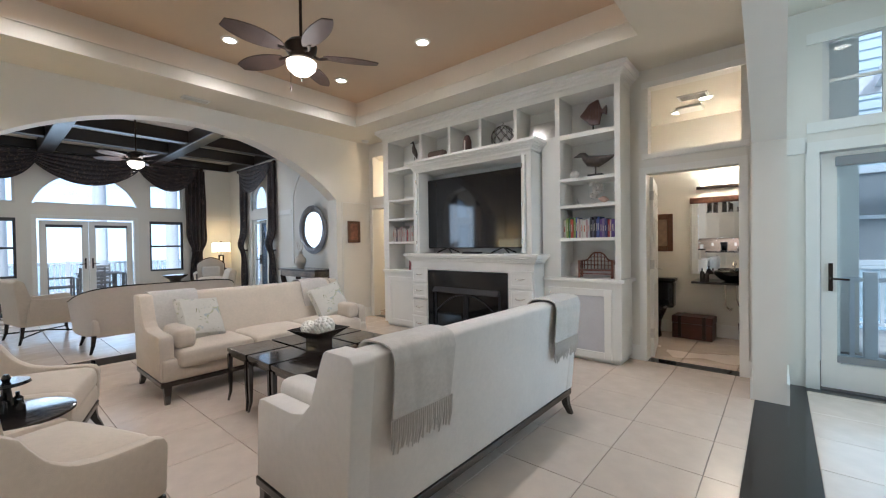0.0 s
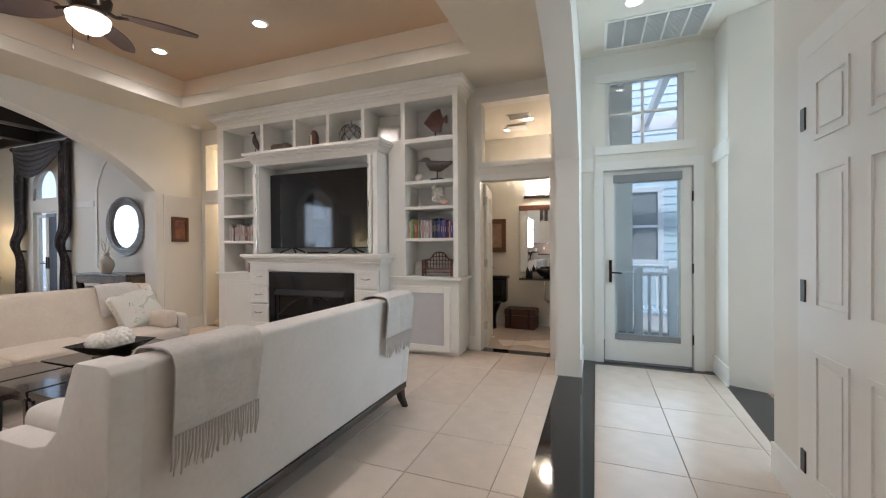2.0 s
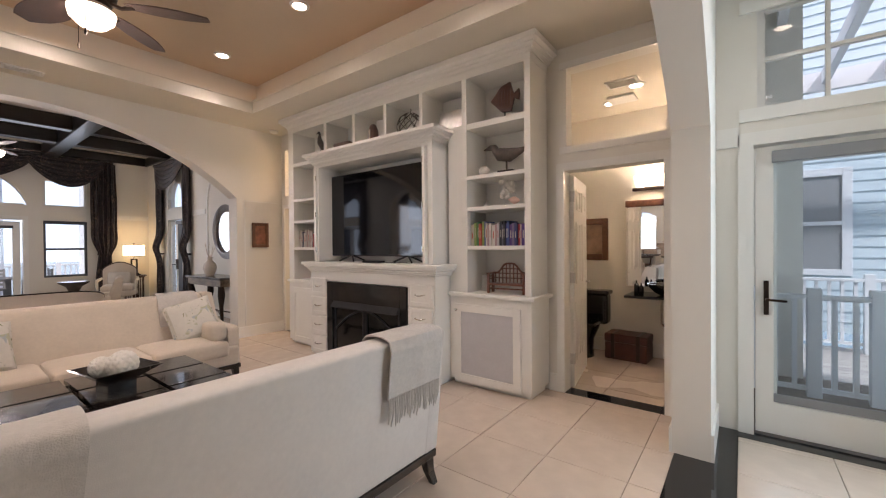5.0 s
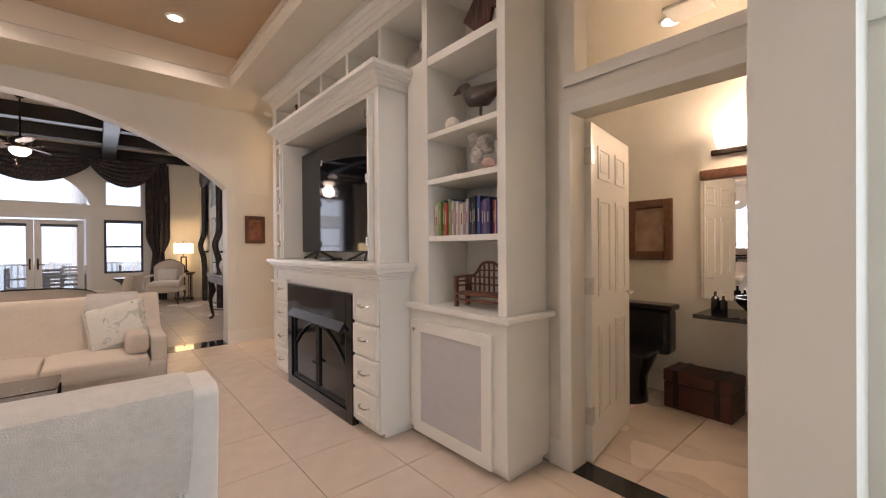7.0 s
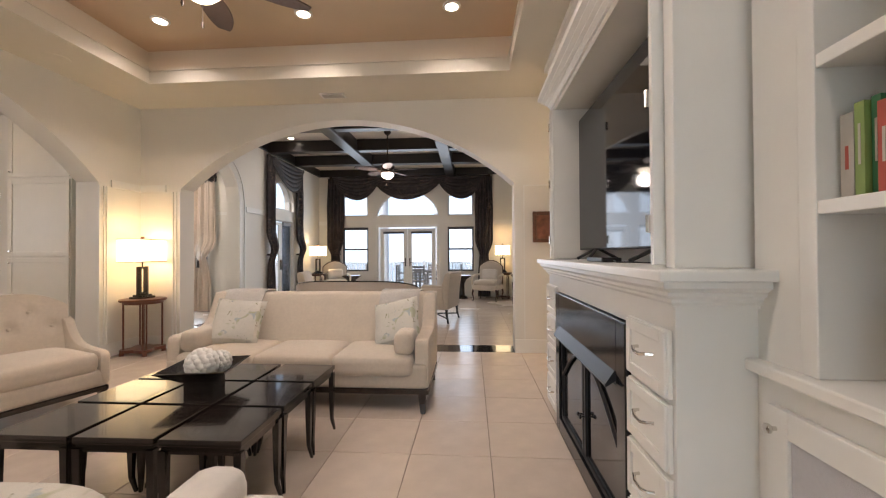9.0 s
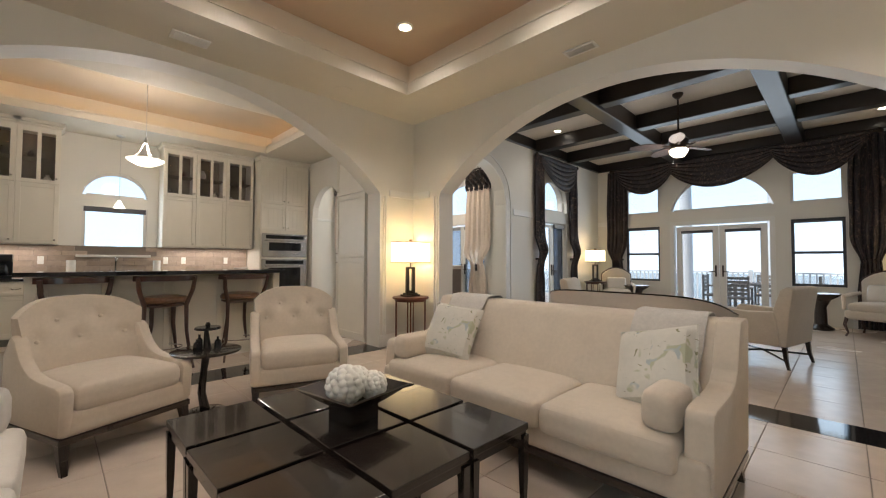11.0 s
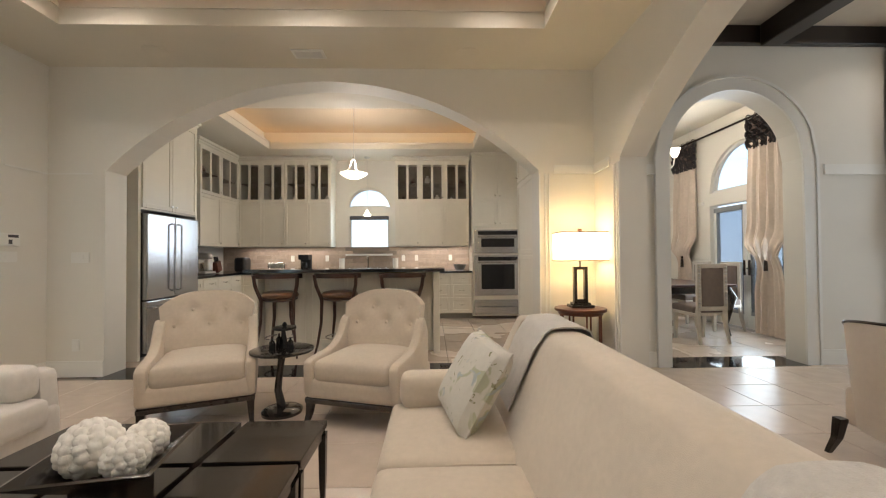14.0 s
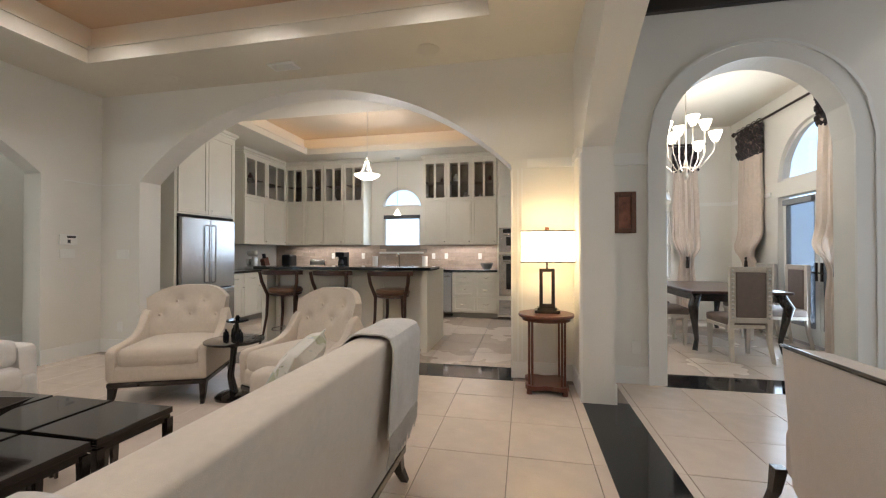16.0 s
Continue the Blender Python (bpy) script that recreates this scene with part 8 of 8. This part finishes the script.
t = thing("square_bowl", "square black flared bowl on a block foot", "bowl", pose(-2.55, 2.22, 0.45, 0, 0, 10) @ Matrix.Diagonal((0.72, 0.72, 0.85, 1)))
part("foot", B(-0.11, 0.11, -0.11, 0.11, 0.0, 0.075, 0.004), LACQ, t)
bm = bmesh.new()
ro = [[bm.verts.new((sx * a, sy * a, z)) for sx, sy in ((-1, -1), (1, -1), (1, 1), (-1, 1))] for a, z in ((0.12, 0.075), (0.26, 0.165), (0.245, 0.168), (0.11, 0.088))]
for p, q in zip(ro, ro[1:]):
    for i in range(4):
        bm.faces.new((p[i], p[(i + 1) % 4], q[(i + 1) % 4], q[i]))
bm.faces.new(ro[0][::-1])
bm.faces.new(ro[-1])
part("dish", bm, LACQ, t)


def scaly_orb(r, seed):
    """A ball grown over with rows of blunt scales."""
    b = bmesh.new()
    bmesh.ops.create_icosphere(b, subdivisions=5, radius=r)
    rng = random.Random(seed)
    cs = []
    for row in range(9):
        phi = -1.35 + 2.7 * row / 8
        n = max(4, int(13 * math.cos(phi)))
        for i in range(n):
            a = 2 * math.pi * (i + 0.5 * (row % 2)) / n + rng.uniform(-0.08, 0.08)
            cs.append((math.cos(phi) * math.cos(a), math.cos(phi) * math.sin(a), math.sin(phi)))
    cs = np.array(cs)
    for v in b.verts:
        n = v.co.normalized()
        d = float(np.min(np.linalg.norm(cs - np.array(n), axis=1)))
        v.co = n * r * (1.06 - 0.24 * min(1.0, d / 0.30) ** 2.2)
    return b


for x, y, z, r, sd in ((-2.495, 2.24, 0.612, 0.086, 1), (-2.622, 2.265, 0.592, 0.064, 2), (-2.605, 2.155, 0.594, 0.066, 3)):
    t = thing("shell_orb", "white knobbly shell orb lying in the bowl", "ornament", pose(x, y, z), "shell orbs")
    part("orb", scaly_orb(r, sd), CORAL, t, smooth=True)
t = thing("pedestal_table", "round black pedestal table between the armchairs", "side table", pose(-2.40, 0.40, 0))
part("tabletop", lathe(bmesh.new(), [(0.225, 0.468), (0.235, 0.475), (0.235, 0.488), (0.22, 0.492)], 36), LACQ, t, smooth=True)
part("pedestal", tube(bmesh.new(), [(0, 0, 0.03), (0.03, 0.01, 0.18), (0.015, 0, 0.34), (0, 0, 0.47)], [0.035, 0.028, 0.024, 0.03], 10), LACQ, t, smooth=True)
part("base", lathe(bmesh.new(), [(0.15, 0), (0.152, 0.02), (0.13, 0.035), (0.04, 0.045)], 30), LACQ, t, smooth=True)
t = thing("candle_stand", "small black candle stand with a round top", "candle holder", pose(-2.41, 0.38, 0.492))
part("top", lathe(bmesh.new(), [(0.08, 0.145), (0.09, 0.15), (0.085, 0.165)], 22), BLKC, t, smooth=True)
part("stem", tube(bmesh.new(), [(0, 0, 0), (0.01, 0, 0.14)], [0.03, 0.015], 8), BLKC, t, smooth=True)
part("knob", lathe(bmesh.new(), [(0.012, 0.165), (0.02, 0.18), (0.01, 0.20)], 10), BLKC, t, smooth=True)
for x, y, h in ((-2.33, 0.42, 0.085), (-2.36, 0.36, 0.11), (-2.47, 0.42, 0.09)):
    t = thing("black_bottle", "small dark glass bottle on the table", "bottle", pose(x, y, 0.492))
    part("bottle", lathe(bmesh.new(), [(0.022, 0), (0.024, 0.01), (0.022, h * 0.65), (0.008, h * 0.8), (0.009, h)], 12), BLKC, t, smooth=True)

# ---- lamps ----
for x, y in CANS:
    lamp("can_light", "SPOT", pose(x, y, HT - 0.03), 44, WARM, 0.06, spot=135)
for x, y in ((-8.35, 0.02), (-10.34, 2.05), (-8.9, 4.3), (-6.4, 2.2)):
    lamp("can_light", "SPOT", pose(x, y, HF - 0.03), 24, WARM, 0.06, spot=135)
lamp("can_light", "SPOT", pose(-2.5, -2.0, 3.49), 45, WARM, 0.06, spot=140)
# only the can by the entrance is known; the other two are added unseen
FOYER_CANS = [(1.01, 4.10), (1.01, 2.0), (1.01, -0.1)]
for x, y in FOYER_CANS:
    copy_thing(c0, pose(x, y, 3.30))
    lamp("can_light", "SPOT", pose(x, y, 3.27), 12, (1.0, 0.93, 0.86), 0.06, spot=140)
# area lamps that add daylight just inside the openings
lamp("window_light", "AREA", pose(FW + 0.3, 1.95, 1.75, 0, -90, 0), 42, DAY, 2.2, 3.6)
lamp("window_light", "AREA", pose(1.2, 4.98, 1.5, -90, 0, 0), 10, (0.74, 0.93, 0.98), 0.8, 2.4)
# fill lamp added at the hall's east opening, strengthened for the sofa back
lamp("window_light", "AREA", pose(3.55, 4.1, 1.6, 0, 90, 0), 45, (0.76, 0.92, 1.0), 2.4, 1.5)
# added fill from the made-up south door, brightens wall unit and sofa back
lamp("window_light", "AREA", pose(1.22, -2.85, 1.35, 90, 0, 0), 70, (0.80, 0.92, 1.0), 0.66, 2.0)
lamp("window_light", "AREA", pose(-8.35, -2.6, 1.5, 0, -90, 0), 45, DAY, 2.4, 1.4)
lamp("window_light", "AREA", pose(-2.28, -4.6, 1.8, 90, 0, 0), 14, DAY, 0.8, 1.2)
lamp("pendant_light", "POINT", pose(-2.38, -2.55, 2.62), 40, WARM, 0.12)
lamp("fan_light", "POINT", pose(-2.62, 2.14, 2.70), 12, WARM, 0.12)
lamp("fan_light", "POINT", pose(-8.10, 2.12, 2.60), 22, WARM, 0.12)
lamp("vanity_glow", "POINT", pose(0.0, 6.55, 2.2), 24, (1.0, 0.76, 0.52), 0.1)
lamp("passage_light", "POINT", pose(-4.8, 5.9, 2.5), 26, (1.0, 0.74, 0.46), 0.1)
lamp("chandelier_light", "POINT", pose(-7.0, -2.6, 2.75), 40, WARM, 0.25)
LAMPW = (1.0, 0.80, 0.50)
lamp("table_lamp_light", "POINT", pose(-5.03, -0.35, 1.30), 9, LAMPW, 0.06)
for x, y in ((-11.2, 4.62), (-10.75, -0.36)):
    lamp("table_lamp_light", "POINT", pose(x, y, 1.35), 6, LAMPW, 0.06)
for x, y, w in ((-0.7, -4.45, 1.6), (-3.6, -4.45, 1.3)):
    lamp("under_cabinet_light", "AREA", pose(x, y, 1.375), 8, WARM, w, 0.06)
# rope lights lying in the coves of the trays
ROPE = glow("warm_rope_light", (1.0, 0.50, 0.22), 1.6)
for nm, (a0, a1, b0, b1, z, st) in (("rope_light", (TX0, TX1, TY0, TY1, HS + 0.175, ROPE)), ("rope_light", (-4.35, -0.62, -3.75, -1.75, 3.17 + 0.135, glow("amber_rope_light", (1.0, 0.60, 0.28), 6.0)))):
    bm = bmesh.new()
    d = 0.07
    for p, q in (((a0 - d, b0 - d), (a1 + d, b0 - d)), ((a1 + d, b0 - d), (a1 + d, b1 + d)), ((a1 + d, b1 + d), (a0 - d, b1 + d)), ((a0 - d, b1 + d), (a0 - d, b0 - d))):
        tube(bm, [(*p, z + 0.008), (*q, z + 0.008)], 0.006, 6)
    solid("rope_light", bm, st, "thin amber rope light hidden in the cove", "light", kind="structure")


# ---- tiles ----
PITCH, TX, TY = 0.492, -4.73, 0.44
tile_mesh = {}


def tile(w, d):
    k = (round(w, 3), round(d, 3))
    if k not in tile_mesh:
        b = bmesh.new()
        e = 0.0025
        lo = [b.verts.new((x, y, -0.008)) for x, y in ((0, 0), (w, 0), (w, d), (0, d))]
        mi = [b.verts.new((x, y, -0.002)) for x, y in ((0, 0), (w, 0), (w, d), (0, d))]
        hi = [b.verts.new((x, y, 0)) for x, y in ((e, e), (w - e, e), (w - e, d - e), (e, d - e))]
        b.faces.new(hi)
        for p, q in ((lo, mi), (mi, hi)):
            for i in range(4):
                b.faces.new((p[i], p[(i + 1) % 4], q[(i + 1) % 4], q[i]))
        tile_mesh[k] = mesh_of("tile", b, TILE)
    return tile_mesh[k]


REST = []
FLOOR_OB = bpy.data.objects["floor"]


def tile_field(x0, x1, y0, y1, near):
    g = 0.0022
    for i in range(math.floor((x0 - TX) / PITCH), math.ceil((x1 - TX) / PITCH)):
        for j in range(math.floor((y0 - TY) / PITCH), math.ceil((y1 - TY) / PITCH)):
            a, b = max(x0, TX + i * PITCH) + g, min(x1, TX + (i + 1) * PITCH) - g
            c, d = max(y0, TY + j * PITCH) + g, min(y1, TY + (j + 1) * PITCH) - g
            if b - a < 0.02 or d - c < 0.02:
                continue
            if near:
                o = new("tile", tile(b - a, d - c))
                o.parent = FLOOR_OB
                o.location = (a, c, random.uniform(-0.0004, 0.0004))
            else:
                REST.append((a, b, c, d))


tile_field(XW, 0.36, -0.50, 5.03, True)
tile_field(0.69, 1.80, -0.6, 4.93, True)
tile_field(-8.1, -5.66, FS, FN, True)
tile_field(-11.6, -8.1, FS, FN, False)
tile_field(-5.33, 0.70, -4.68, -0.93, False)
tile_field(-8.5, -5.45, -4.68, -1.02, False)
tile_field(-1.8, 0.62, 5.19, 6.78, False)
tile_field(-5.6, -3.8, 5.19, 6.5, False)
tile_field(0.69, 1.62, -3.0, -0.6, False)
vs, fs = [], []
for a, b, c, d in REST:
    k, e = len(vs), 0.0025
    vs += [(x, y, -0.008) for x, y in ((a, c), (b, c), (b, d), (a, d))] + [(x, y, 0.0) for x, y in ((a + e, c + e), (b - e, c + e), (b - e, d - e), (a + e, d - e))]
    fs.append((k + 4, k + 5, k + 6, k + 7))
    fs += [(k + i, k + (i + 1) % 4, k + 4 + (i + 1) % 4, k + 4 + i) for i in range(4)]
me = bpy.data.meshes.new("tile_rest")
me.from_pydata(vs, [], fs)
me.materials.append(TILE_R)
o = new("tile_field", me)
o.parent = FLOOR_OB
tagged(o, kind="stuff")
